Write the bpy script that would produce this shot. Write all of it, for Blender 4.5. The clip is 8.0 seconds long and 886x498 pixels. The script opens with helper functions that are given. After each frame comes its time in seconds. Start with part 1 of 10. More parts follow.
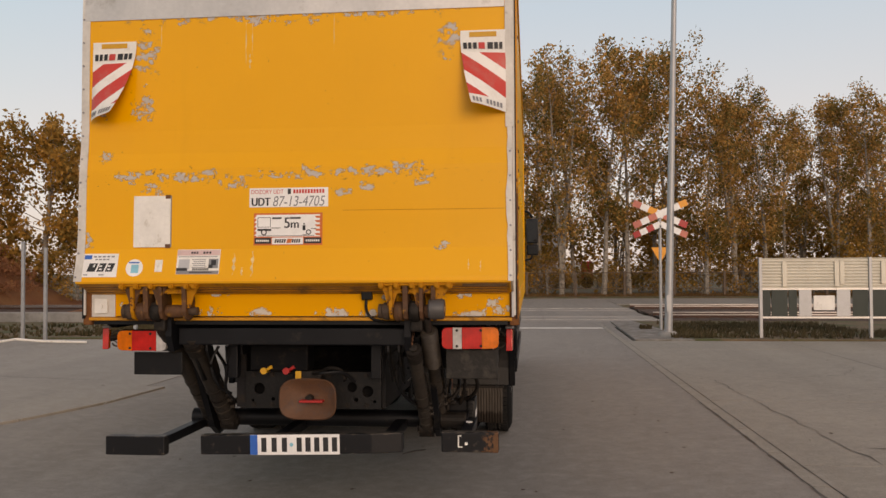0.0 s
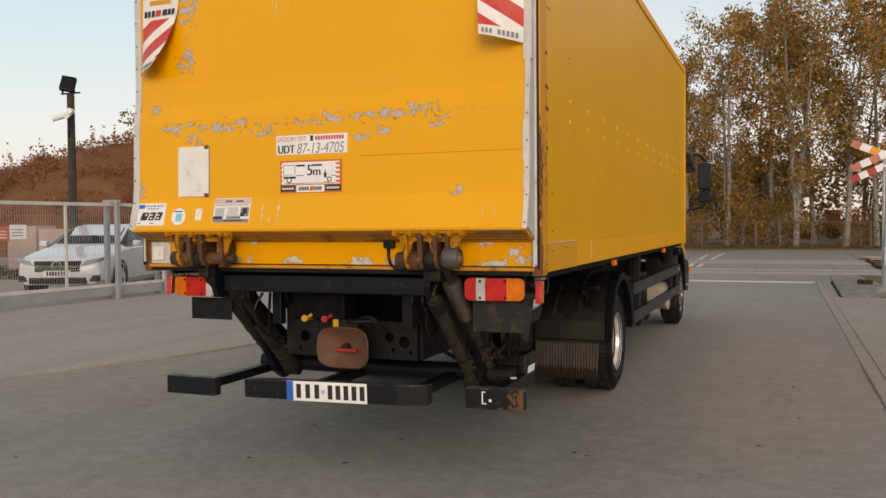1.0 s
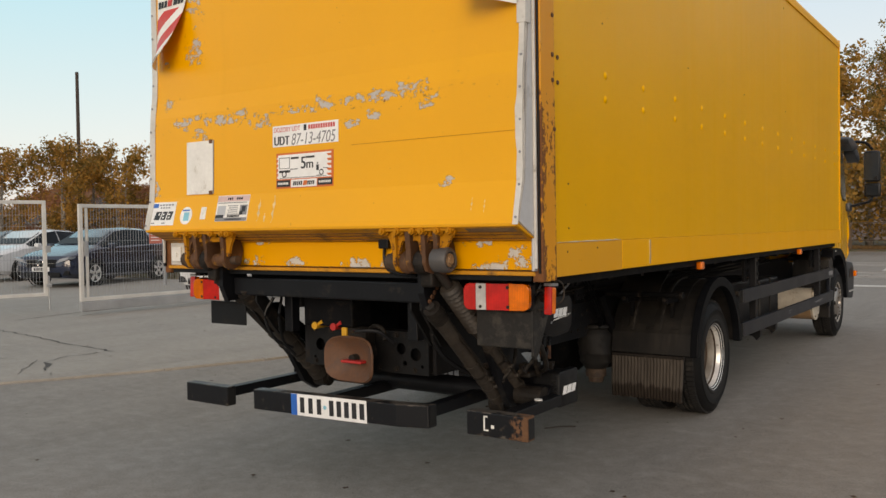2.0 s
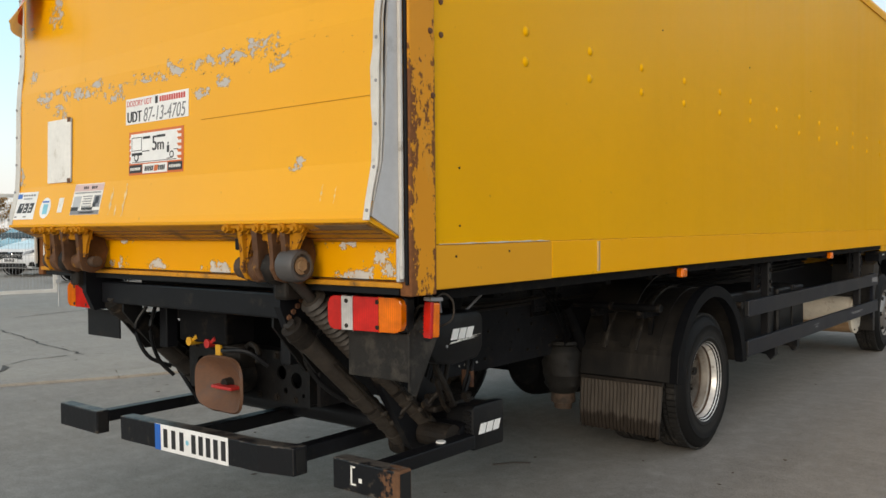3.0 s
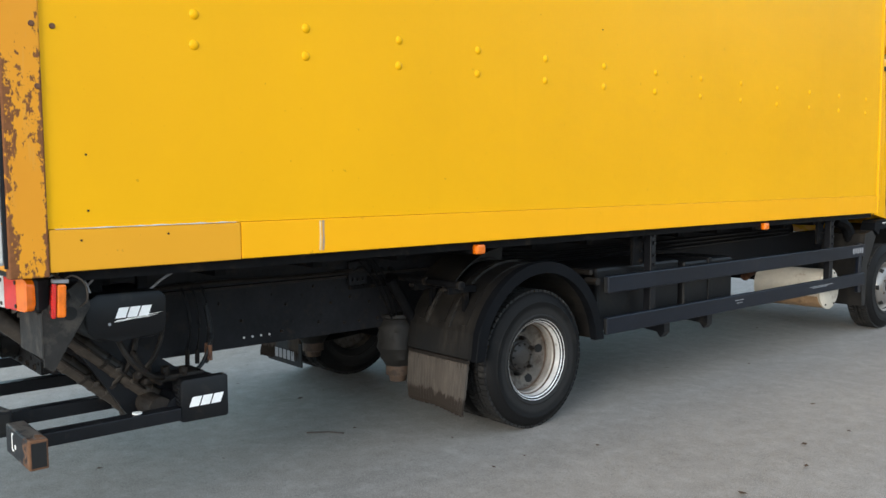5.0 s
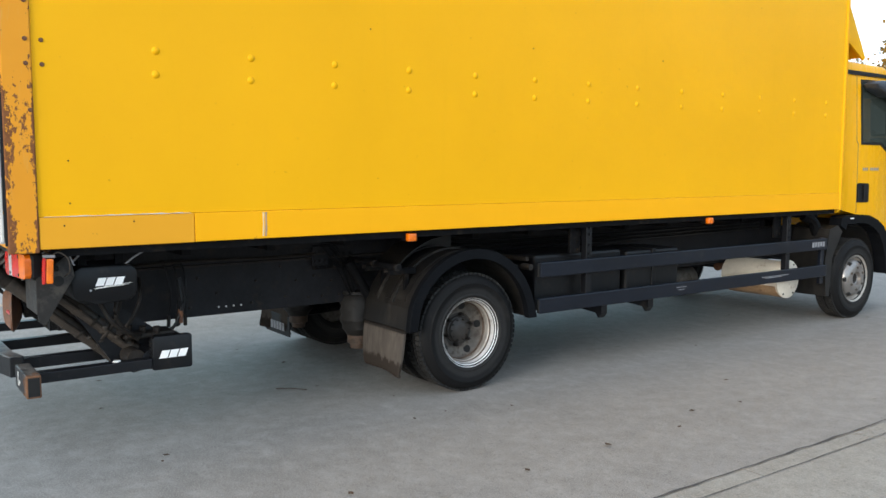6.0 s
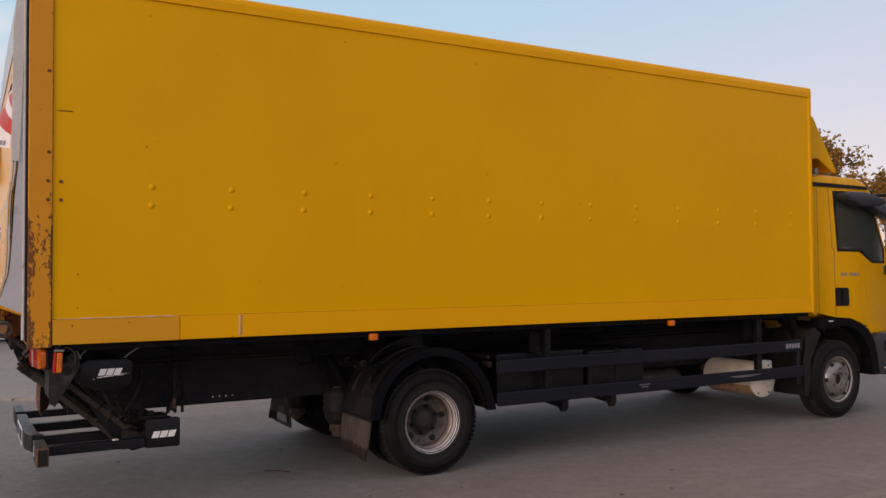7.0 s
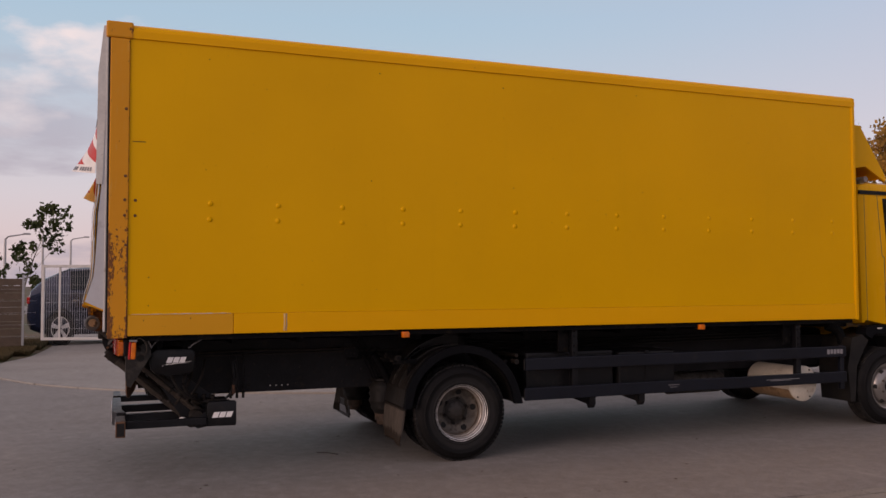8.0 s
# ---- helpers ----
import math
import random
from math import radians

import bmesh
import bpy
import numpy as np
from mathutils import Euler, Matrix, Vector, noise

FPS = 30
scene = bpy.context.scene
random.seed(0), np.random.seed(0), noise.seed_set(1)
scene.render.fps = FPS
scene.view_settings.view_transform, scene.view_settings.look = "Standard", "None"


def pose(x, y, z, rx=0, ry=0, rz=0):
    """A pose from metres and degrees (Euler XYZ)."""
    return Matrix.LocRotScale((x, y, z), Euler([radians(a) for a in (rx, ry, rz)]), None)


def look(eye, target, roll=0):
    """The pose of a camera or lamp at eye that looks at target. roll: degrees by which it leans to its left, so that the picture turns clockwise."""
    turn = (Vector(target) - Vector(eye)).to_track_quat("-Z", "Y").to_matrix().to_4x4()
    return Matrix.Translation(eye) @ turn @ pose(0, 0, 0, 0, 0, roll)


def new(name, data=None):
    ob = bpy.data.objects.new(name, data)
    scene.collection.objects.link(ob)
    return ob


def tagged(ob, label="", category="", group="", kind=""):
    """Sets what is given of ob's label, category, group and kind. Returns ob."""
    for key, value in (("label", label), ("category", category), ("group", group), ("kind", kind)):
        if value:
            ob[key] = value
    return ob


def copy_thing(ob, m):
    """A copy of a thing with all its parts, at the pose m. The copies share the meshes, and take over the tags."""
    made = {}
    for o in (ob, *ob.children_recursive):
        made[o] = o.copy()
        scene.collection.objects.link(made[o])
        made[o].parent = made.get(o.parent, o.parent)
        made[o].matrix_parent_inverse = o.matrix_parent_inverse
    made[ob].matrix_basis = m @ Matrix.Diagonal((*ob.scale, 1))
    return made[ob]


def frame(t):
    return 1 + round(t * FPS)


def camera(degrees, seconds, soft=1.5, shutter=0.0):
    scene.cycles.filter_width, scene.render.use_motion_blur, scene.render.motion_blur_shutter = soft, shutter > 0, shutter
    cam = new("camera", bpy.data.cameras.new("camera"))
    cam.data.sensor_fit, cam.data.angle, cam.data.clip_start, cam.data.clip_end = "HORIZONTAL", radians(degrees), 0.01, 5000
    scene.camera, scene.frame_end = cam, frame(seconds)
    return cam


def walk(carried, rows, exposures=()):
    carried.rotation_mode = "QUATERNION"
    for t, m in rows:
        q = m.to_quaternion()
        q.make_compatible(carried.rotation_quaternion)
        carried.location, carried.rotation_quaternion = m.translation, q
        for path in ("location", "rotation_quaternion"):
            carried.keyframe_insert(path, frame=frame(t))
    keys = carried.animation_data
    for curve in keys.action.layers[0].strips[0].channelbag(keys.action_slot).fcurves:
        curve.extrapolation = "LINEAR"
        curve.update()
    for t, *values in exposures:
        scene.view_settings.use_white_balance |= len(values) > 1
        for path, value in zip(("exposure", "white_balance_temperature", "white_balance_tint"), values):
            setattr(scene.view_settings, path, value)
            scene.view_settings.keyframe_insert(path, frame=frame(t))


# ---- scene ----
cam = camera(55.5, 8.0)
PATH = [
    (0, (1.320, -4.606, 1.378), (1.117, -2.617, 1.433), -0.3),
    (0.5, (1.904, -4.431, 1.376), (1.418, -2.491, 1.357), -0.4),
    (1, (2.388, -4.079, 1.351), (1.643, -2.224, 1.293), -0.5),
    (1.2, (2.582, -3.916, 1.347), (1.774, -2.088, 1.288), -0.5),
    (2.3, (2.992, -2.759, 1.31), (1.778, -1.171, 1.261), -0.8),
    (2.5, (3.022, -2.52, 1.326), (1.791, -0.945, 1.273), -0.6),
    (3, (3.04, -1.97, 1.306), (1.781, -0.417, 1.254), -0.5),
    (3.5, (3.267, -1.601, 1.33), (1.974, -0.076, 1.276), -0.5),
    (4, (3.566, -1.225, 1.351), (2.237, 0.265, 1.232), -0.2),
    (4.5, (3.913, -0.88, 1.387), (2.545, 0.568, 1.216), -0.1),
    (4.7, (4.085, -0.77, 1.388), (2.654, 0.617, 1.221), -0.3),
    (5.8, (5.276, -0.568, 1.486), (3.669, 0.606, 1.291), 0.1),
    (6, (5.522, -0.527, 1.475), (3.895, 0.622, 1.284), -0.0),
    (6.2, (5.745, -0.494, 1.478), (4.086, 0.609, 1.302), -0.2),
    (6.5, (6.1, -0.412, 1.492), (4.406, 0.646, 1.392), -0.3),
    (6.8, (6.473, -0.291, 1.507), (4.75, 0.725, 1.524), -0.4),
    (7, (6.681, -0.251, 1.496), (4.942, 0.735, 1.556), -0.4),
    (7.2, (6.915, -0.192, 1.508), (5.138, 0.724, 1.579), -0.2),
    (7.5, (7.195, -0.073, 1.475), (5.367, 0.734, 1.559), -0.3),
    (8, (7.613, 0.119, 1.454), (5.749, 0.841, 1.538), -0.2),
]
EXPOSURES = [(0.0, -0.06, 8050, 24), (0.5, 0.10, 7850, 21), (1.0, 0.15, 7650, 19), (2.5, 0.20, 7200, 13), (3.5, 0.67, 6500, 8), (4.5, 1.13, 6050, 7), (6.0, 1.19, 5980, 8), (6.5, 0.94, 6350, 13), (6.8, 0.26, 6900, 25), (7.0, -0.07, 7300, 33), (7.5, -0.28, 7500, 40), (8.0, -0.29, 7500, 40)]
walk(cam, [(t, look(eye, target, roll)) for t, eye, target, roll in PATH], EXPOSURES)

# ---- world and sun ----
world = bpy.data.worlds.new("evening_sky")
scene.world = world
world.use_nodes = True
wn, wl = world.node_tree.nodes, world.node_tree.links
wn.clear()


def wnode(kind, **values):
    n = wn.new(kind)
    for key, value in values.items():
        n.inputs[key].default_value = value
    return n


SUN_ELEVATION, SUN_AZIMUTH = 13.0, 158.0   # degrees; azimuth clockwise from +y
sky = wn.new("ShaderNodeTexSky")
sky.sky_type, sky.sun_disc = "NISHITA", False
sky.sun_elevation, sky.sun_rotation = radians(SUN_ELEVATION), radians(SUN_AZIMUTH)
sky.air_density, sky.dust_density, sky.ozone_density = 1.0, 1.6, 1.0
dim = wn.new("ShaderNodeVectorMath")
dim.operation = "SCALE"
dim.inputs["Scale"].default_value = 0.085
wl.new(sky.outputs[0], dim.inputs[0])
# thin high haze, paler and warmer towards the horizon, and a few long low clouds
co = wn.new("ShaderNodeTexCoord")
sep = wn.new("ShaderNodeSeparateXYZ")
wl.new(co.outputs["Generated"], sep.inputs[0])
haze = wn.new("ShaderNodeValToRGB")
haze.color_ramp.elements[0].position, haze.color_ramp.elements[0].color = 0.0, (0.82, 0.80, 0.78, 1)
haze.color_ramp.elements[1].position, haze.color_ramp.elements[1].color = 0.75, (0.60, 0.63, 0.69, 1)
e = haze.color_ramp.elements.new(0.10)
e.color = (0.82, 0.90, 0.95, 1)
e = haze.color_ramp.elements.new(0.30)
e.color = (0.57, 0.80, 0.98, 1)
e = haze.color_ramp.elements.new(0.46)
e.color = (0.60, 0.69, 0.80, 1)
wl.new(sep.outputs["Z"], haze.inputs[0])
mix = wn.new("ShaderNodeMix")
mix.data_type = "RGBA"
mix.inputs["Factor"].default_value = 0.80
wl.new(dim.outputs[0], mix.inputs["A"])
wl.new(haze.outputs[0], mix.inputs["B"])
away = wn.new("ShaderNodeMapRange")     # deeper blue-green away from the low sun
away.inputs["From Min"].default_value, away.inputs["From Max"].default_value = -0.45, -0.90
wl.new(sep.outputs["X"], away.inputs[0])
deep_sky = wn.new("ShaderNodeMix")
deep_sky.data_type, deep_sky.blend_type = "RGBA", "MULTIPLY"
upper = wn.new("ShaderNodeMapRange")     # the horizon stays pale all round
upper.inputs["From Min"].default_value, upper.inputs["From Max"].default_value = 0.05, 0.28
wl.new(sep.outputs["Z"], upper.inputs[0])
both = wn.new("ShaderNodeMath")
both.operation = "MULTIPLY"
wl.new(away.outputs[0], both.inputs[0])
wl.new(upper.outputs[0], both.inputs[1])
wl.new(both.outputs[0], deep_sky.inputs["Factor"])
wl.new(mix.outputs["Result"], deep_sky.inputs["A"])
deep_sky.inputs["B"].default_value = (0.80, 1.06, 1.05, 1)
mp = wn.new("ShaderNodeMapping")
mp.inputs["Scale"].default_value = (2.2, 2.2, 9.0)
wl.new(co.outputs["Generated"], mp.inputs[0])
cl = wnode("ShaderNodeTexNoise", Scale=1.6, Detail=6.0, Roughness=0.55)
wl.new(mp.outputs[0], cl.inputs["Vector"])
clr = wn.new("ShaderNodeValToRGB")
clr.color_ramp.elements[0].position, clr.color_ramp.elements[1].position = 0.50, 0.62
wl.new(cl.outputs[0], clr.inputs[0])
low = wn.new("ShaderNodeValToRGB")     # clouds only in a low belt
low.color_ramp.elements[0].position, low.color_ramp.elements[0].color = 0.0, (1, 1, 1, 1)
low.color_ramp.elements[1].position, low.color_ramp.elements[1].color = 0.34, (0, 0, 0, 1)
wl.new(sep.outputs["Z"], low.inputs[0])
west = wn.new("ShaderNodeMapRange")     # and only towards the south-west
west.inputs["From Min"].default_value, west.inputs["From Max"].default_value = 0.07, -0.05
wl.new(sep.outputs["Y"], west.inputs[0])
m1 = wn.new("ShaderNodeMath")
m1.operation = "MULTIPLY"
wl.new(clr.outputs[0], m1.inputs[0])
wl.new(low.outputs[0], m1.inputs[1])
m2 = wn.new("ShaderNodeMath")
m2.operation = "MULTIPLY"
wl.new(m1.outputs[0], m2.inputs[0])
wl.new(west.outputs[0], m2.inputs[1])
mix2 = wn.new("ShaderNodeMix")
mix2.data_type = "RGBA"
wl.new(m2.outputs[0], mix2.inputs["Factor"])
wl.new(deep_sky.outputs["Result"], mix2.inputs["A"])
mix2.inputs["B"].default_value = (0.40, 0.46, 0.54, 1)
# paler puffs above them
mp2 = wn.new("ShaderNodeMapping")
mp2.inputs["Scale"].default_value, mp2.inputs["Location"].default_value = (3.0, 3.0, 7.0), (0.7, 0.2, 0.0)
wl.new(co.outputs["Generated"], mp2.inputs[0])
puff = wnode("ShaderNodeTexNoise", Scale=1.7, Detail=6.0, Roughness=0.55)
wl.new(mp2.outputs[0], puff.inputs["Vector"])
pr = wn.new("ShaderNodeValToRGB")
pr.color_ramp.elements[0].position, pr.color_ramp.elements[1].position = 0.55, 0.68
wl.new(puff.outputs[0], pr.inputs[0])
belt = wn.new("ShaderNodeValToRGB")
belt.color_ramp.elements[0].position, belt.color_ramp.elements[0].color = 0.10, (0, 0, 0, 1)
belt.color_ramp.elements[1].position, belt.color_ramp.elements[1].color = 0.55, (0, 0, 0, 1)
e = belt.color_ramp.elements.new(0.26)
e.color = (1, 1, 1, 1)
wl.new(sep.outputs["Z"], belt.inputs[0])
m3 = wn.new("ShaderNodeMath")
m3.operation = "MULTIPLY"
wl.new(pr.outputs[0], m3.inputs[0])
wl.new(belt.outputs[0], m3.inputs[1])
m4 = wn.new("ShaderNodeMath")
m4.operation = "MULTIPLY"
wl.new(m3.outputs[0], m4.inputs[0])
wl.new(west.outputs[0], m4.inputs[1])
mix3 = wn.new("ShaderNodeMix")
mix3.data_type = "RGBA"
wl.new(m4.outputs[0], mix3.inputs["Factor"])
wl.new(mix2.outputs["Result"], mix3.inputs["A"])
mix3.inputs["B"].default_value = (0.88, 0.98, 0.96, 1)
bg = wn.new("ShaderNodeBackground")
bg.inputs["Strength"].default_value = 1.0
wl.new(mix3.outputs["Result"], bg.inputs["Color"])
wl.new(bg.outputs[0], wn.new("ShaderNodeOutputWorld").inputs[0])

sun = new("sun", bpy.data.lights.new("sun", "SUN"))
sun.data.energy, sun.data.angle, sun.data.color = 1.35, radians(30), (1.0, 0.89, 0.76)
az, el = radians(SUN_AZIMUTH), radians(SUN_ELEVATION)
sun.matrix_world = look((60 * math.sin(az) * math.cos(el), 60 * math.cos(az) * math.cos(el), 60 * math.sin(el)), (0, 0, 0))

# ---- materials ----
def material(name):
    m = bpy.data.materials.new(name)
    m.use_nodes = True
    return m, m.node_tree.nodes, m.node_tree.links, m.node_tree.nodes["Principled BSDF"]


def noise_node(nodes, links, scale, detail=5.0, rough=0.6, coord=None, stretch=None):
    n = nodes.new("ShaderNodeTexNoise")
    n.inputs["Scale"].default_value, n.inputs["Detail"].default_value, n.inputs["Roughness"].default_value = scale, detail, rough
    if coord is None:
        coord = nodes.new("ShaderNodeTexCoord").outputs["Object"]
    if stretch:
        mp = nodes.new("ShaderNodeMapping")
        mp.inputs["Scale"].default_value = stretch
        links.new(coord, mp.inputs[0])
        coord = mp.outputs[0]
    links.new(coord, n.inputs["Vector"])
    return n.outputs[0]


def ramp(nodes, links, value, a, b, ca=(0, 0, 0, 1), cb=(1, 1, 1, 1)):
    r = nodes.new("ShaderNodeValToRGB")
    r.color_ramp.elements[0].position, r.color_ramp.elements[0].color = a, ca
    r.color_ramp.elements[1].position, r.color_ramp.elements[1].color = b, cb
    links.new(value, r.inputs[0])
    return r.outputs[0]


def math_node(nodes, links, op, a, b=None, clamp=False):
    n = nodes.new("ShaderNodeMath")
    n.operation, n.use_clamp = op, clamp
    for i, v in enumerate((a, b)):
        if v is None:
            continue
        if isinstance(v, (int, float)):
            n.inputs[i].default_value = v
        else:
            links.new(v, n.inputs[i])
    return n.outputs[0]


def mix_node(nodes, links, f, a, b, blend="MIX"):
    n = nodes.new("ShaderNodeMix")
    n.data_type, n.blend_type = "RGBA", blend
    for key, v in (("Factor", f), ("A", a), ("B", b)):
        if isinstance(v, (int, float)):
            n.inputs[key].default_value = v
        elif isinstance(v, tuple):
            n.inputs[key].default_value = v if len(v) == 4 else (*v, 1)
        else:
            links.new(v, n.inputs[key])
    return n.outputs["Result"]


def shade(c, k):
    return tuple(min(1, v * k) for v in c)


def surf(name, color, rough=0.5, metal=0.0, vary=0.18, scale=2.5, fine=45.0, bump=0.05, coat=0.0, stain=None, stain_amount=0.45, spec=0.5):
    """A surface with broad and fine variation, optional patches of stain, and fine relief."""
    m, n, l, b = material(name)
    broad, grain = noise_node(n, l, scale), noise_node(n, l, fine, 3.0)
    col = mix_node(n, l, ramp(n, l, broad, 0.3, 0.7), shade(color, 1 - vary), shade(color, 1 + vary * 0.6))
    col = mix_node(n, l, ramp(n, l, grain, 0.35, 0.65), col, mix_node(n, l, 1.0, col, (1 - vary * 0.5,) * 3, "MULTIPLY"))
    if stain:
        mask = ramp(n, l, noise_node(n, l, scale * 2.3, 8.0, 0.68), 1 - stain_amount - 0.06, 1 - stain_amount + 0.08)
        col = mix_node(n, l, mask, col, stain)
    l.new(col, b.inputs["Base Color"])
    r = n.new("ShaderNodeMapRange")
    r.inputs["To Min"].default_value, r.inputs["To Max"].default_value = max(0.03, rough - 0.10), min(1, rough + 0.10)
    l.new(broad, r.inputs[0])
    l.new(r.outputs[0], b.inputs["Roughness"])
    b.inputs["Metallic"].default_value = metal
    b.inputs["Coat Weight"].default_value = coat
    b.inputs["Specular IOR Level"].default_value = spec
    if bump:
        bp = n.new("ShaderNodeBump")
        bp.inputs["Strength"].default_value, bp.inputs["Distance"].default_value = bump, 0.01
        l.new(grain, bp.inputs["Height"])
        l.new(bp.outputs[0], b.inputs["Normal"])
    return m


def plain(name, color, rough=0.5, metal=0.0):
    return surf(name, color, rough, metal, vary=0.10, scale=9.0, fine=120.0, bump=0.02)


YELLOW = (0.80, 0.395, 0.006)


def yellow_paint(name, base=YELLOW, zones=(), band=None, spread=0.5, rough=0.36, chip=(0.42, 0.42, 0.44), rim=(0.30, 0.16, 0.03), lace=21.0, stretch=(1.0, 1.0, 1.0), speckle=None, gloss=0.15, coat=0.0):
    """Yellow lorry paint with soft dirt streaks, faint waves, and paint chipped off in zones (x, z, rx, rz) or a band (z, half height)."""
    m, n, l, b = material(name)
    co = n.new("ShaderNodeTexCoord").outputs["Object"]
    broad = noise_node(n, l, 0.9, 4.0, 0.5, co)
    streak = noise_node(n, l, 1.0, 6.0, 0.65, co, (9.0, 9.0, 0.7))
    col = mix_node(n, l, ramp(n, l, broad, 0.3, 0.7), shade(base, 0.955), shade(base, 1.03))
    col = mix_node(n, l, ramp(n, l, streak, 0.58, 0.95), col, shade(base, 0.94))
    speck = ramp(n, l, noise_node(n, l, 26.0, 3.0, 0.6, co), 0.72, 0.76)
    col = mix_node(n, l, math_node(n, l, "MULTIPLY", speck, 0.35), col, (0.25, 0.13, 0.02))
    if zones or band:
        s = n.new("ShaderNodeSeparateXYZ")
        l.new(co, s.inputs[0])
        total = None
        for x, z, rx, rz in zones:
            dx = math_node(n, l, "POWER", math_node(n, l, "ABSOLUTE", math_node(n, l, "DIVIDE", math_node(n, l, "SUBTRACT", s.outputs[0], x), rx)), 2.0)
            dz = math_node(n, l, "POWER", math_node(n, l, "ABSOLUTE", math_node(n, l, "DIVIDE", math_node(n, l, "SUBTRACT", s.outputs[2], z), rz)), 2.0)
            v = math_node(n, l, "SUBTRACT", 1.0, math_node(n, l, "ADD", dx, dz), True)
            total = v if total is None else math_node(n, l, "MAXIMUM", total, v)
        if band:
            dz = math_node(n, l, "DIVIDE", math_node(n, l, "ABSOLUTE", math_node(n, l, "SUBTRACT", s.outputs[2], band[0])), band[1])
            v = math_node(n, l, "MULTIPLY", math_node(n, l, "SUBTRACT", 1.0, dz, True), band[2])
            total = v if total is None else math_node(n, l, "MAXIMUM", total, v)
        ragged = noise_node(n, l, lace, 9.0, 0.72, co, stretch)
        field = math_node(n, l, "ADD", math_node(n, l, "MULTIPLY", total, spread), ragged)
        edge = ramp(n, l, field, 0.690, 0.700)
        core = ramp(n, l, field, 0.712, 0.722)
        gate = ramp(n, l, total, 0.02, 0.06)
        if speckle:
            near = math_node(n, l, "SUBTRACT", 1.0, math_node(n, l, "DIVIDE", math_node(n, l, "ABSOLUTE", math_node(n, l, "SUBTRACT", s.outputs[2], speckle[0])), speckle[1]), True)
            fleck = ramp(n, l, math_node(n, l, "ADD", noise_node(n, l, 44.0, 5.0, 0.7, co, (0.7, 1.0, 1.0)), math_node(n, l, "MULTIPLY", near, 0.12)), 0.745, 0.755)
            col = mix_node(n, l, math_node(n, l, "MULTIPLY", fleck, ramp(n, l, near, 0.0, 0.1)), col, (0.16, 0.07, 0.015))
        col = mix_node(n, l, math_node(n, l, "MULTIPLY", edge, gate), col, rim)
        grey = mix_node(n, l, noise_node(n, l, 30.0, 4.0, 0.6, co), shade(chip, 0.75), shade(chip, 1.25))
        col = mix_node(n, l, math_node(n, l, "MULTIPLY", core, gate), col, grey)
    l.new(col, b.inputs["Base Color"])
    r = n.new("ShaderNodeMapRange")
    r.inputs["To Min"].default_value, r.inputs["To Max"].default_value = rough - 0.08, rough + 0.14
    l.new(streak, r.inputs[0])
    l.new(r.outputs[0], b.inputs["Roughness"])
    b.inputs["Specular IOR Level"].default_value = gloss
    b.inputs["Coat Weight"].default_value, b.inputs["Coat Roughness"].default_value = coat, 0.18
    bp = n.new("ShaderNodeBump")
    bp.inputs["Strength"].default_value, bp.inputs["Distance"].default_value = 0.07, 0.02
    l.new(noise_node(n, l, 1.7, 2.0, 0.5, co), bp.inputs["Height"])
    bp2 = n.new("ShaderNodeBump")
    bp2.inputs["Strength"].default_value, bp2.inputs["Distance"].default_value = 0.06, 0.004
    l.new(noise_node(n, l, 160.0, 2.0, 0.5, co), bp2.inputs["Height"])
    l.new(bp.outputs[0], bp2.inputs["Normal"])
    l.new(bp2.outputs[0], b.inputs["Normal"])
    return m


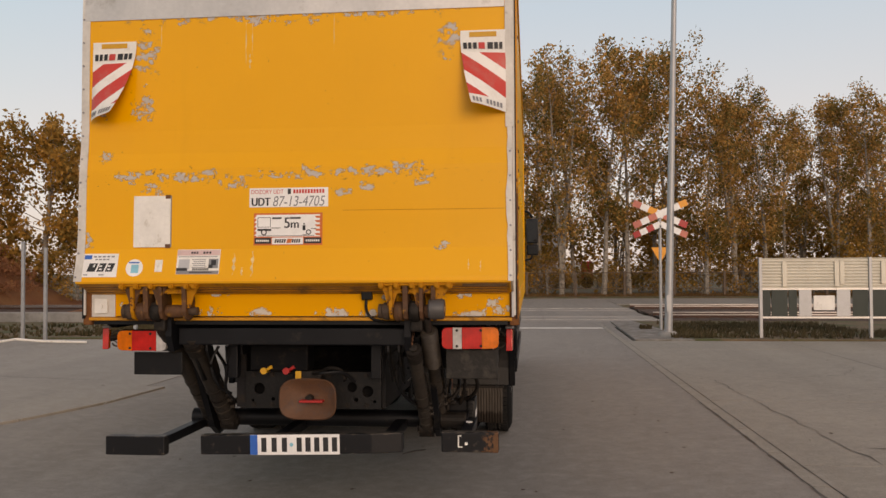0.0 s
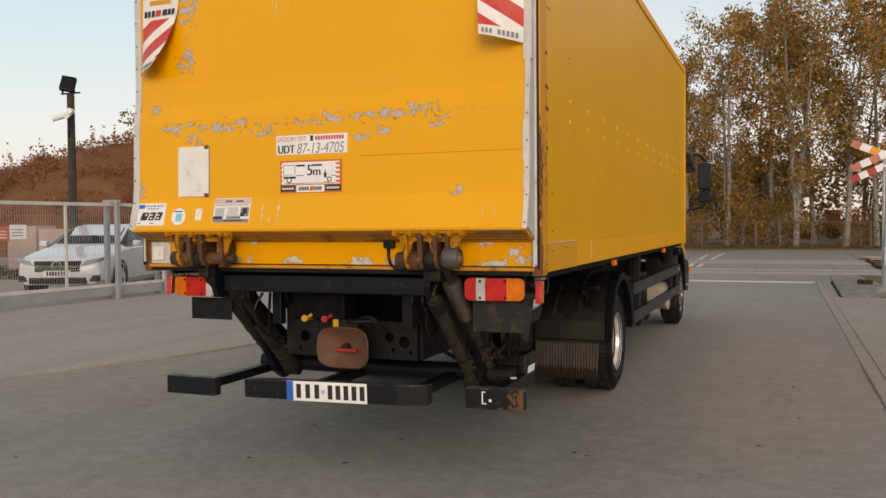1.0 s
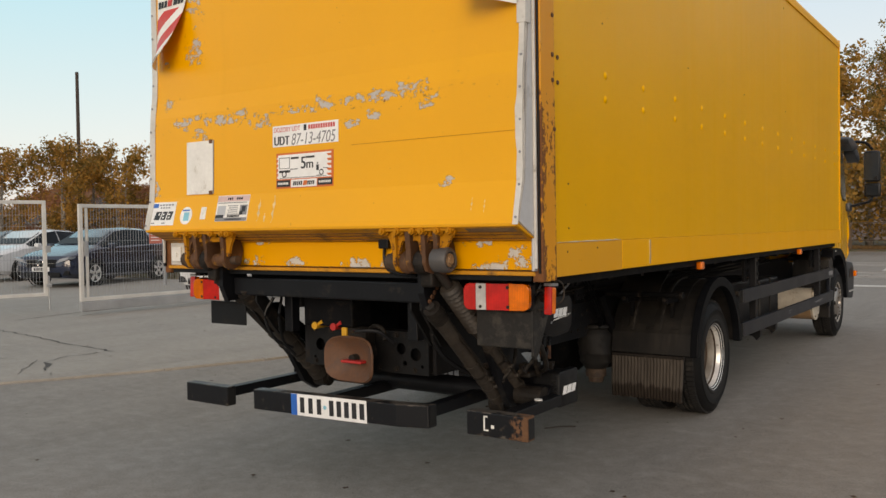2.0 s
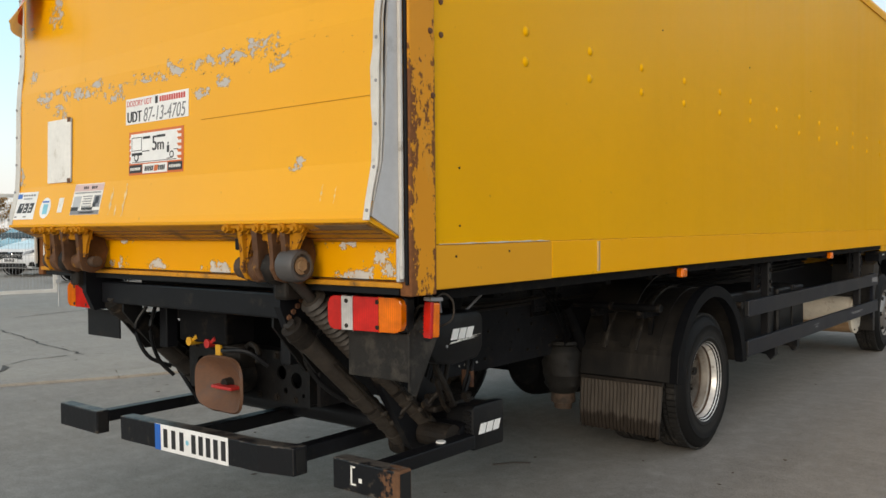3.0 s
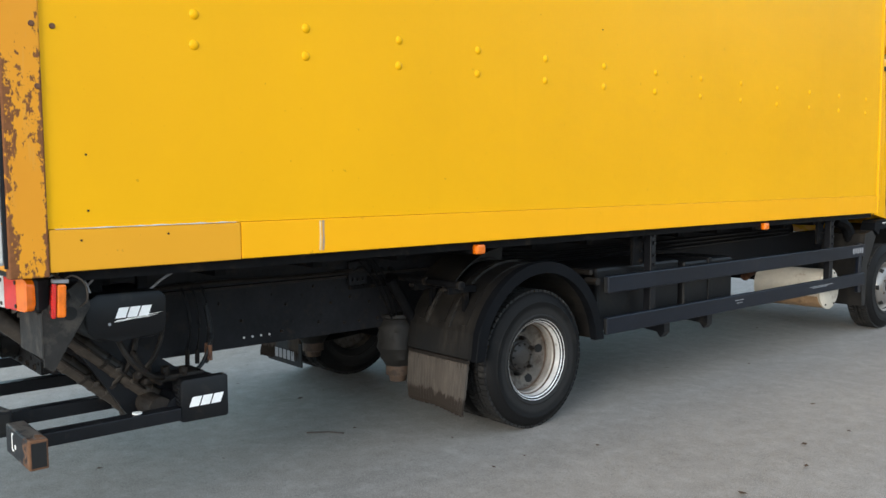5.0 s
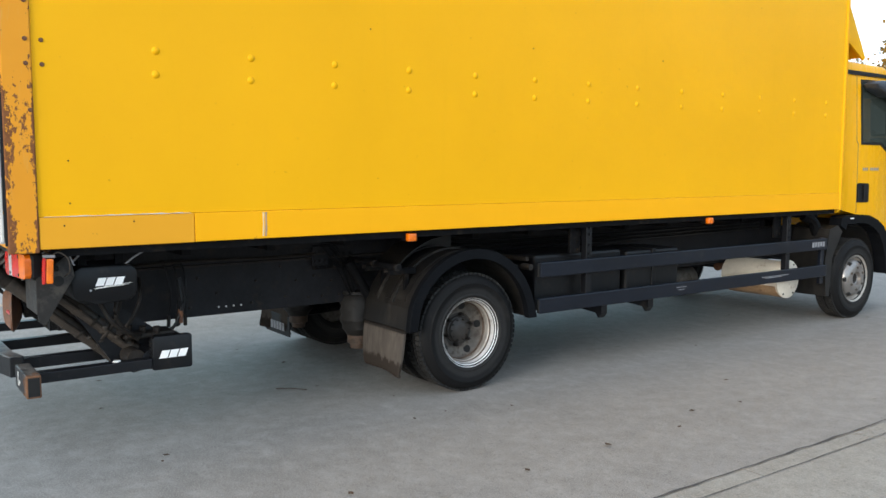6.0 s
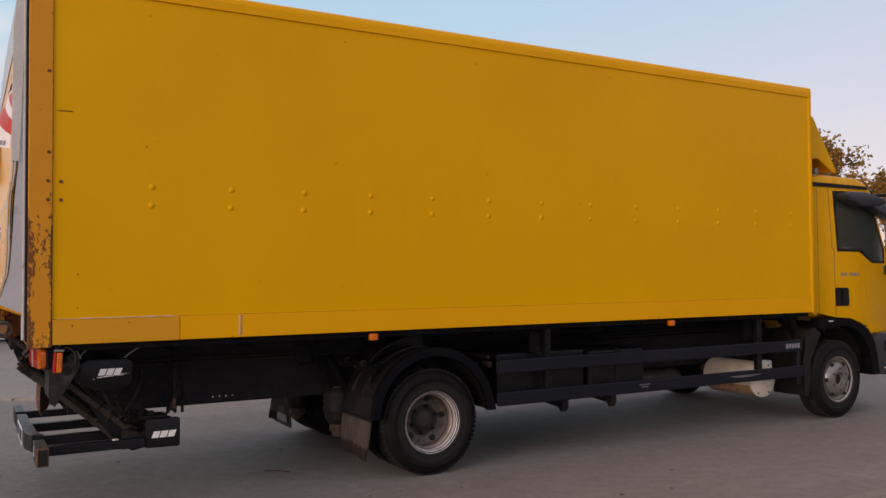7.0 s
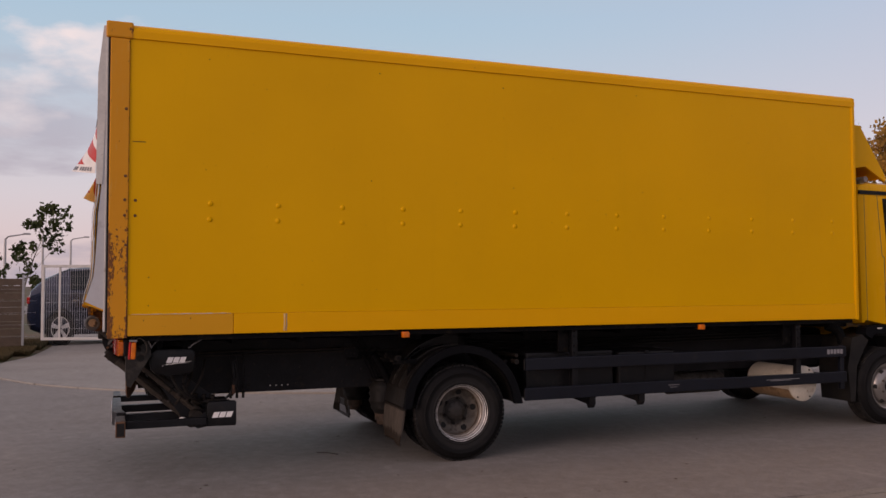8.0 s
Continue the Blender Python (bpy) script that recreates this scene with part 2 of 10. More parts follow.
def rusty_yellow(name):
    """Faded orange post: rust creeps in from its rear edge, runs along its front edge, eats its foot and flakes off in a patch."""
    m, n, l, b = material(name)
    co = n.new("ShaderNodeTexCoord").outputs["Object"]
    s = n.new("ShaderNodeSeparateXYZ")
    l.new(co, s.inputs[0])

    def span(value, a, c, lo, hi):
        r = n.new("ShaderNodeMapRange")
        for key, v in (("From Min", a), ("From Max", c), ("To Min", lo), ("To Max", hi)):
            r.inputs[key].default_value = v
        l.new(value, r.inputs[0])
        return r.outputs[0]
    y, z = s.outputs[1], s.outputs[2]
    rear = math_node(n, l, "MULTIPLY", span(y, 0.060, 0.102, 1.0, 0.0), span(z, 1.20, 2.0, 0.31, 0.05))
    front = math_node(n, l, "MULTIPLY", span(y, 0.165, 0.189, 0.0, 1.0), span(z, 1.2, 1.7, 0.27, 0.13))
    foot = span(z, 1.08, 1.30, 0.17, 0.0)
    band = math_node(n, l, "MULTIPLY", span(math_node(n, l, "ABSOLUTE", math_node(n, l, "SUBTRACT", z, 1.66)), 0.06, 0.30, 1.0, 0.0), 0.155)
    total = math_node(n, l, "ADD", math_node(n, l, "MAXIMUM", rear, front), math_node(n, l, "ADD", foot, band))
    rag = noise_node(n, l, 1.0, 7.0, 0.70, co, (38.0, 38.0, 24.0))
    flakes = math_node(n, l, "ADD", rag, total)
    rust = mix_node(n, l, noise_node(n, l, 45.0, 5.0, 0.65, co), (0.085, 0.032, 0.014), (0.28, 0.115, 0.042))
    paint = mix_node(n, l, noise_node(n, l, 3.0, 4.0, 0.6, co), (0.62, 0.250, 0.012), (0.72, 0.305, 0.015))
    paint = mix_node(n, l, ramp(n, l, noise_node(n, l, 1.0, 5.0, 0.6, co, (40.0, 40.0, 5.0)), 0.60, 0.85), paint, (0.62, 0.33, 0.07))
    mask = ramp(n, l, flakes, 0.688, 0.706)
    ring = ramp(n, l, flakes, 0.660, 0.690)
    col = mix_node(n, l, math_node(n, l, "MULTIPLY", ring, 0.6), paint, (0.40, 0.17, 0.02))
    l.new(mix_node(n, l, mask, col, rust), b.inputs["Base Color"])
    l.new(math_node(n, l, "ADD", math_node(n, l, "MULTIPLY", mask, 0.4), 0.45), b.inputs["Roughness"])
    b.inputs["Specular IOR Level"].default_value = 0.2
    bp = n.new("ShaderNodeBump")
    bp.inputs["Strength"].default_value, bp.inputs["Distance"].default_value = 0.5, 0.004
    l.new(mask, bp.inputs["Height"])
    l.new(bp.outputs[0], b.inputs["Normal"])
    return m


def paving(name, dark, light, speck, rough=0.85, patch=0.35, fine=150.0):
    """Worn concrete or asphalt: broad blotches, tyre-worn streaks, grit, darker damp patches."""
    m, n, l, b = material(name)
    co = n.new("ShaderNodeTexCoord").outputs["Object"]
    broad = noise_node(n, l, 0.22, 6.0, 0.6, co)
    mid = noise_node(n, l, 2.2, 6.0, 0.7, co)
    lane = noise_node(n, l, 1.0, 4.0, 0.6, co, (1.1, 0.07, 1.0))
    grit = noise_node(n, l, fine, 2.0, 0.6, co)
    grit2 = noise_node(n, l, fine * 0.33, 4.0, 0.75, co)
    wear = noise_node(n, l, 1.0, 5.0, 0.65, co, (0.9, 2.6, 1.0))
    col = mix_node(n, l, ramp(n, l, broad, 0.32, 0.68), dark, light)
    col = mix_node(n, l, math_node(n, l, "MULTIPLY", ramp(n, l, mid, 0.35, 0.75), 0.6), col, shade(light, 1.15))
    col = mix_node(n, l, math_node(n, l, "MULTIPLY", ramp(n, l, lane, 0.45, 0.70), 0.45), col, shade(dark, 0.80))
    col = mix_node(n, l, math_node(n, l, "MULTIPLY", ramp(n, l, wear, 0.60, 0.74), 0.40), col, shade(speck, 1.05))
    mott = noise_node(n, l, 9.0, 6.0, 0.75, co)
    col = mix_node(n, l, math_node(n, l, "MULTIPLY", ramp(n, l, mott, 0.50, 0.66), 0.35), col, shade(speck, 1.0))
    col = mix_node(n, l, math_node(n, l, "MULTIPLY", ramp(n, l, mott, 0.34, 0.50, (1, 1, 1, 1), (0, 0, 0, 1)), 0.35), col, shade(dark, 0.80))
    spot = ramp(n, l, noise_node(n, l, 0.9, 5.0, 0.62, co), 1.0 - patch, 1.0 - patch + 0.09)
    col = mix_node(n, l, math_node(n, l, "MULTIPLY", spot, 0.5), col, shade(dark, 0.66))
    col = mix_node(n, l, math_node(n, l, "MULTIPLY", ramp(n, l, grit, 0.52, 0.60), 0.50), col, shade(speck, 1.08))
    col = mix_node(n, l, math_node(n, l, "MULTIPLY", ramp(n, l, grit2, 0.56, 0.66), 0.55), col, shade(dark, 0.55))
    l.new(col, b.inputs["Base Color"])
    r = n.new("ShaderNodeMapRange")
    r.inputs["To Min"].default_value, r.inputs["To Max"].default_value = rough - 0.25, rough + 0.08
    l.new(broad, r.inputs[0])
    l.new(r.outputs[0], b.inputs["Roughness"])
    b.inputs["Specular IOR Level"].default_value = 0.35
    bp = n.new("ShaderNodeBump")
    bp.inputs["Strength"].default_value, bp.inputs["Distance"].default_value = 0.35, 0.006
    l.new(grit2, bp.inputs["Height"])
    l.new(bp.outputs[0], b.inputs["Normal"])
    return m


def streaky(name, color, dust, rough=0.5):
    """Black plastic with dust run down it in soft streaks."""
    m, n, l, b = material(name)
    co = n.new("ShaderNodeTexCoord").outputs["Object"]
    run = noise_node(n, l, 1.0, 6.0, 0.65, co, (16.0, 16.0, 1.6))
    broad = noise_node(n, l, 3.0, 5.0, 0.6, co)
    f = math_node(n, l, "MULTIPLY", ramp(n, l, run, 0.45, 0.72), ramp(n, l, broad, 0.35, 0.65))
    col = mix_node(n, l, math_node(n, l, "MULTIPLY", ramp(n, l, broad, 0.3, 0.7), 0.35), color, dust)
    l.new(mix_node(n, l, f, col, dust), b.inputs["Base Color"])
    l.new(math_node(n, l, "ADD", math_node(n, l, "MULTIPLY", f, 0.3), rough - 0.06), b.inputs["Roughness"])
    b.inputs["Specular IOR Level"].default_value = 0.35
    bp = n.new("ShaderNodeBump")
    bp.inputs["Strength"].default_value, bp.inputs["Distance"].default_value = 0.12, 0.01
    l.new(noise_node(n, l, 60.0, 3.0, 0.6, co), bp.inputs["Height"])
    l.new(bp.outputs[0], b.inputs["Normal"])
    return m


def worn_guard(name, edge_x, mid_z, half):
    """Black steel bar rusted through its paint towards one end, with its upper and lower edges rubbed pale."""
    m, n, l, b = material(name)
    co = n.new("ShaderNodeTexCoord").outputs["Object"]
    s = n.new("ShaderNodeSeparateXYZ")
    l.new(co, s.inputs[0])
    rag = noise_node(n, l, 22.0, 7.0, 0.7, co)
    end = math_node(n, l, "ADD", math_node(n, l, "MULTIPLY", math_node(n, l, "SUBTRACT", s.outputs[0], edge_x), 3.2), rag)
    rust = mix_node(n, l, noise_node(n, l, 40.0, 5.0, 0.7, co), (0.050, 0.027, 0.016), (0.22, 0.105, 0.05))
    base = mix_node(n, l, ramp(n, l, noise_node(n, l, 14.0, 7.0, 0.7, co), 0.60, 0.68), (0.0062, 0.0066, 0.0082), (0.060, 0.050, 0.040))
    far = math_node(n, l, "DIVIDE", math_node(n, l, "ABSOLUTE", math_node(n, l, "SUBTRACT", s.outputs[2], mid_z)), half)
    rub = ramp(n, l, math_node(n, l, "ADD", math_node(n, l, "MULTIPLY", ramp(n, l, far, 0.80, 1.0), 0.22), noise_node(n, l, 1.0, 6.0, 0.7, co, (13.0, 13.0, 40.0))), 0.66, 0.72)
    base = mix_node(n, l, math_node(n, l, "MULTIPLY", rub, 0.8), base, (0.110, 0.092, 0.076))
    mask = ramp(n, l, end, 0.60, 0.66)
    l.new(mix_node(n, l, mask, base, rust), b.inputs["Base Color"])
    l.new(math_node(n, l, "ADD", math_node(n, l, "MULTIPLY", mask, 0.4), 0.42), b.inputs["Roughness"])
    b.inputs["Specular IOR Level"].default_value = 0.3
    bp = n.new("ShaderNodeBump")
    bp.inputs["Strength"].default_value, bp.inputs["Distance"].default_value = 0.4, 0.004
    l.new(rag, bp.inputs["Height"])
    l.new(bp.outputs[0], b.inputs["Normal"])
    return m


def mud_flap(name):
    """Rubber flap with dried pale mud above and a ragged edge of dark wet mud along its foot."""
    m, n, l, b = material(name)
    co = n.new("ShaderNodeTexCoord").outputs["Object"]
    s = n.new("ShaderNodeSeparateXYZ")
    l.new(co, s.inputs[0])
    dry = mix_node(n, l, noise_node(n, l, 1.0, 5.0, 0.65, co, (30.0, 30.0, 4.0)), (0.020, 0.0165, 0.0135), (0.105, 0.088, 0.072))
    edge = math_node(n, l, "SUBTRACT", s.outputs[2], math_node(n, l, "MULTIPLY", noise_node(n, l, 1.0, 5.0, 0.7, co, (26.0, 26.0, 9.0)), 0.16))
    wet = ramp(n, l, edge, 0.150, 0.170, (1, 1, 1, 1), (0, 0, 0, 1))
    l.new(mix_node(n, l, wet, dry, (0.020, 0.0145, 0.0105)), b.inputs["Base Color"])
    b.inputs["Roughness"].default_value = 0.85
    b.inputs["Specular IOR Level"].default_value = 0.25
    return m


def tyre_rubber(name):
    """Black tyre rubber with a scuffed grey band beside the rim and dust on its shoulder."""
    m, n, l, b = material(name)
    co = n.new("ShaderNodeTexCoord").outputs["Object"]
    s = n.new("ShaderNodeSeparateXYZ")
    l.new(co, s.inputs[0])
    rad = math_node(n, l, "SQRT", math_node(n, l, "ADD", math_node(n, l, "POWER", s.outputs[1], 2.0), math_node(n, l, "POWER", s.outputs[2], 2.0)))
    rag = noise_node(n, l, 6.0, 5.0, 0.6, co)
    edge = math_node(n, l, "ADD", rad, math_node(n, l, "MULTIPLY", rag, 0.03))
    band = ramp(n, l, edge, 0.300, 0.318, (1, 1, 1, 1), (0, 0, 0, 1))
    base = mix_node(n, l, rag, (0.0045, 0.0045, 0.0048), (0.0085, 0.0083, 0.0082))
    grey = mix_node(n, l, noise_node(n, l, 30.0, 4.0, 0.6, co), (0.013, 0.0129, 0.0128), (0.023, 0.0225, 0.022))
    col = mix_node(n, l, band, base, grey)
    scrape = ramp(n, l, noise_node(n, l, 3.2, 6.0, 0.62, co), 0.60, 0.66)
    l.new(mix_node(n, l, math_node(n, l, "MULTIPLY", scrape, 0.4), col, (0.020, 0.0185, 0.017)), b.inputs["Base Color"])
    b.inputs["Roughness"].default_value = 0.62
    b.inputs["Specular IOR Level"].default_value = 0.14
    bp = n.new("ShaderNodeBump")
    bp.inputs["Strength"].default_value, bp.inputs["Distance"].default_value = 0.2, 0.004
    l.new(noise_node(n, l, 55.0, 3.0, 0.6, co), bp.inputs["Height"])
    l.new(bp.outputs[0], b.inputs["Normal"])
    return m


def leafy(name, colors, rough=0.6):
    """Leaves whose colour varies from leaf to leaf and from clump to clump."""
    m, n, l, b = material(name)
    g = n.new("ShaderNodeNewGeometry")
    r = n.new("ShaderNodeValToRGB")
    r.color_ramp.elements[0].color, r.color_ramp.elements[1].color = (*colors[0], 1), (*colors[-1], 1)
    for i, c in enumerate(colors[1:-1], 1):
        e2 = r.color_ramp.elements.new(i / (len(colors) - 1))
        e2.color = (*c, 1)
    clump = noise_node(n, l, 0.55, 3.0, 0.6)
    mixv = math_node(n, l, "ADD", math_node(n, l, "MULTIPLY", g.outputs["Random Per Island"], 0.62),
                     math_node(n, l, "SUBTRACT", math_node(n, l, "MULTIPLY", clump, 1.5), 0.55), True)
    l.new(mixv, r.inputs[0])
    l.new(r.outputs[0], b.inputs["Base Color"])
    b.inputs["Roughness"].default_value = rough
    b.inputs["Specular IOR Level"].default_value = 0.2
    t = n.new("ShaderNodeBsdfTranslucent")
    l.new(r.outputs[0], t.inputs["Color"])
    ms = n.new("ShaderNodeMixShader")
    ms.inputs[0].default_value = 0.45
    l.new(b.outputs[0], ms.inputs[1])
    l.new(t.outputs[0], ms.inputs[2])
    l.new(ms.outputs[0], n["Material Output"].inputs["Surface"])
    return m


def glass_dark(name, tint=(0.02, 0.025, 0.03), spec=0.55):
    m, n, l, b = material(name)
    b.inputs["Base Color"].default_value = (*tint, 1)
    b.inputs["Roughness"].default_value = 0.04
    b.inputs["Specular IOR Level"].default_value = spec
    return m


def lens_mat(name, color):
    m, n, l, b = material(name)
    wv = n.new("ShaderNodeTexWave")
    wv.inputs["Scale"].default_value = 40.0
    l.new(n.new("ShaderNodeTexCoord").outputs["Object"], wv.inputs["Vector"])
    deep = ramp(n, l, noise_node(n, l, 13.0, 4.0, 0.6), 0.32, 0.66)
    col = mix_node(n, l, deep, shade(color, 0.62), shade(color, 1.12))
    l.new(mix_node(n, l, math_node(n, l, "MULTIPLY", wv.outputs[0], 0.5), col, shade(color, 0.62)), b.inputs["Base Color"])
    b.inputs["Roughness"].default_value = 0.18
    b.inputs["Coat Weight"].default_value = 0.5
    return m


def stripes(name, a, c, ax, az, period, duty=0.5, shift=0.0):
    """Printed diagonal stripes across x and z of the object."""
    m, n, l, b = material(name)
    s = n.new("ShaderNodeSeparateXYZ")
    l.new(n.new("ShaderNodeTexCoord").outputs["Object"], s.inputs[0])
    v = math_node(n, l, "ADD", math_node(n, l, "MULTIPLY", s.outputs[0], ax), math_node(n, l, "MULTIPLY", s.outputs[2], az))
    f = math_node(n, l, "FRACT", math_node(n, l, "ADD", math_node(n, l, "DIVIDE", v, period), shift))
    k = math_node(n, l, "GREATER_THAN", f, duty)
    dirt = noise_node(n, l, 12.0, 5.0, 0.65)
    col = mix_node(n, l, k, a, c)
    l.new(mix_node(n, l, math_node(n, l, "MULTIPLY", ramp(n, l, dirt, 0.5, 0.8), 0.35), col, (0.35, 0.30, 0.24)), b.inputs["Base Color"])
    b.inputs["Roughness"].default_value = 0.45
    return m


M = {
    "side": yellow_paint("yellow_side_panel", (0.80, 0.402, 0.0), rough=0.34, gloss=0.11, coat=0.01),
    "skirt": yellow_paint("yellow_skirt", (0.84, 0.395, 0.0), rough=0.42),
    "skirt_old": yellow_paint("faded_orange_skirt", (0.72, 0.335, 0.016), rough=0.48),
    "lift": yellow_paint("chipped_yellow_platform", (0.85, 0.398, 0.001),
                         zones=((-1.06, 2.045, 0.090, 0.060), (-0.94, 1.925, 0.170, 0.060), (-0.78, 1.855, 0.150, 0.060), (-0.62, 1.920, 0.250, 0.050), (0.00, 1.930, 0.400, 0.045), (0.50, 1.940, 0.450, 0.050), (0.30, 1.825, 0.120, 0.040), (-0.81, 1.955, 0.060, 0.038), (-0.48, 1.945, 0.100, 0.066), (-0.32, 1.895, 0.160, 0.066), (-0.24, 1.935, 0.070, 0.038), (0.10, 1.945, 0.070, 0.055), (0.16, 1.965, 0.045, 0.038), (0.28, 1.945, 0.045, 0.033), (0.41, 1.945, 0.055, 0.033), (0.63, 1.965, 0.160, 0.055), (0.42, 1.855, 0.090, 0.049), (0.75, 1.885, 0.100, 0.049), (0.85, 1.520, 0.070, 0.050), (-1.17, 1.570, 0.045, 0.099), (-0.85, 2.620, 0.130, 0.220), (-0.85, 2.330, 0.130, 0.120), (0.89, 2.670, 0.130, 0.160), (-1.10, 2.280, 0.050, 0.033), (-0.05, 2.845, 1.350, 0.085)),
                         spread=0.222, rough=0.30, chip=(0.48, 0.44, 0.41), lace=24.0, stretch=(0.70, 1.0, 1.0), speckle=(1.925, 0.13), gloss=0.36, coat=0.08),
    "sill": yellow_paint("peeling_yellow_sill", (0.84, 0.37, 0.002), zones=((-0.50, 1.155, 0.13, 0.05), (-0.22, 1.15, 0.14, 0.05), (0.20, 1.15, 0.16, 0.055), (0.42, 1.145, 0.10, 0.035), (0.55, 1.24, 0.10, 0.03), (1.13, 1.19, 0.16, 0.09), (0.95, 1.25, 0.12, 0.03), (0.98, 1.145, 0.16, 0.035), (-0.95, 1.19, 0.12, 0.08), (-0.45, 1.255, 0.14, 0.02)),
                         spread=0.25, rough=0.45, chip=(0.58, 0.54, 0.49), lace=17.0),
    "bracket": yellow_paint("greasy_yellow_bracket", (0.46, 0.19, 0.008), zones=((0.72, 1.20, 0.30, 0.13), (-0.73, 1.20, 0.34, 0.13)), spread=0.24, rough=0.55, chip=(0.105, 0.045, 0.018), rim=(0.22, 0.09, 0.02), lace=34.0),
    "bracket_rust": surf("rusted_yellow_bracket", (0.115, 0.050, 0.020), 0.7, 0.0, vary=0.4, scale=9.0, stain=(0.40, 0.18, 0.01), stain_amount=0.38, bump=0.3),
    "under": surf("greasy_yellow_underside", (0.64, 0.275, 0.010), 0.55, vary=0.3, scale=3.0, stain=(0.13, 0.065, 0.02), stain_amount=0.42),
    "roller": plain("dark_grey_plastic", (0.075, 0.07, 0.068), 0.5),
    "scuff": surf("rubbed_paint", (0.40, 0.27, 0.17), 0.5, vary=0.2, scale=8.0),
    "scuff_pale": surf("pale_scratched_paint", (0.80, 0.58, 0.28), 0.5, vary=0.2, scale=30.0),
    "post": rusty_yellow("rusty_yellow_post"),
    "cab": yellow_paint("yellow_cab", (0.82, 0.405, 0.001), rough=0.25),
    "alu": surf("dull_aluminium", (0.62, 0.60, 0.57), 0.42, 0.55, vary=0.14, scale=3.0, stain=(0.40, 0.37, 0.33), stain_amount=0.35),
    "white_strip": surf("grubby_white_strip", (0.66, 0.63, 0.58), 0.5, 0.1, vary=0.15, scale=6.0, stain=(0.30, 0.26, 0.22), stain_amount=0.33),
    "endplate": surf("pale_end_plate", (0.52, 0.52, 0.53), 0.45, 0.15, vary=0.12, scale=2.0, stain=(0.33, 0.32, 0.31), stain_amount=0.32),
    "steel_black": surf("black_painted_steel", (0.0052, 0.0056, 0.0075), 0.45, 0.0, vary=0.4, scale=4.0, stain=(0.026, 0.022, 0.018), stain_amount=0.36, spec=0.28),
    "rail_blue": surf("blue_black_side_rail", (0.0050, 0.0074, 0.0140), 0.36, 0.0, vary=0.25, scale=3.0, stain=(0.016, 0.017, 0.020), stain_amount=0.34, spec=0.3),
    "chassis": surf("dusty_chassis_steel", (0.0062, 0.0062, 0.0070), 0.6, 0.0, vary=0.4, scale=5.0, stain=(0.022, 0.0175, 0.0135), stain_amount=0.40, spec=0.08),
    "grimy": surf("grimy_steel", (0.019, 0.015, 0.012), 0.6, 0.05, vary=0.5, scale=11.0, stain=(0.050, 0.036, 0.024), stain_amount=0.38, bump=0.3, spec=0.25),
    "ram": surf("dusty_oily_ram", (0.046, 0.036, 0.027), 0.6, 0.05, vary=0.45, scale=8.0, stain=(0.024, 0.018, 0.0135), stain_amount=0.45, bump=0.25),
    "plate_dusty": surf("dust_blotched_black_plate", (0.020, 0.018, 0.016), 0.6, 0.0, vary=0.40, scale=6.0, stain=(0.046, 0.040, 0.033), stain_amount=0.44, bump=0.25, spec=0.3),
    "ram_dark": surf("dark_greasy_ram", (0.030, 0.024, 0.019), 0.55, 0.05, vary=0.4, scale=8.0, stain=(0.022, 0.018, 0.014), stain_amount=0.42, bump=0.25),
    "guard_worn": worn_guard("rust_ended_black_guard", 1.05, 0.424, 0.056),
    "guard": worn_guard("scuffed_black_guard", 9.0, 0.381, 0.055),
    "guard_mid": worn_guard("scuffed_black_centre_guard", 9.0, 0.0, 0.055),
    "rail_side": surf("dusty_frame_rail", (0.0165, 0.0162, 0.0180), 0.55, 0.0, vary=0.40, scale=4.0, stain=(0.026, 0.021, 0.0165), stain_amount=0.38, spec=0.14),
    "beam": surf("scuffed_black_beam", (0.0058, 0.0056, 0.0058), 0.5, 0.0, vary=0.4, scale=7.0, stain=(0.022, 0.016, 0.0118), stain_amount=0.37, bump=0.2, spec=0.3),
    "tread": surf("dusty_tread_rubber", (0.016, 0.0155, 0.015), 0.8, 0.0, vary=0.3, scale=5.0, stain=(0.04, 0.036, 0.031), stain_amount=0.42, spec=0.25),
    "rust": surf("rusted_steel", (0.17, 0.075, 0.035), 0.8, 0.1, vary=0.4, scale=9.0, stain=(0.07, 0.03, 0.018), stain_amount=0.45, bump=0.3),
    "rust_pale": surf("tan_rusted_shell", (0.30, 0.19, 0.10), 0.7, 0.0, vary=0.3, scale=5.0, stain=(0.14, 0.075, 0.035), stain_amount=0.42),
    "rust_dark": surf("dark_torn_core", (0.030, 0.017, 0.009), 0.8, 0.0, vary=0.5, scale=12.0, stain=(0.010, 0.008, 0.007), stain_amount=0.50),
    "jaw": surf("red_brown_coupling", (0.125, 0.056, 0.027), 0.65, 0.0, vary=0.25, scale=6.0, stain=(0.09, 0.05, 0.035), stain_amount=0.42),
    "plastic": surf("black_plastic", (0.0058, 0.0060, 0.0070), 0.46, 0.0, vary=0.3, scale=4.0, stain=(0.018, 0.0155, 0.0130), stain_amount=0.38, spec=0.28),
    "fender": streaky("streaked_black_fender", (0.0050, 0.0049, 0.0051), (0.031, 0.0255, 0.0195)),
    "fender_plain": surf("dusty_black_fender", (0.0052, 0.0058, 0.0072), 0.52, 0.0, vary=0.22, scale=3.0, stain=(0.0090, 0.0088, 0.0090), stain_amount=0.36, spec=0.07),
    "flap": mud_flap("dried_mud_flap"),
    "rubber": tyre_rubber("tyre_rubber"),
    "rim": surf("scuffed_silver_rim", (0.80, 0.79, 0.77), 0.36, 0.45, vary=0.18, scale=9.0, stain=(0.22, 0.165, 0.115), stain_amount=0.37),
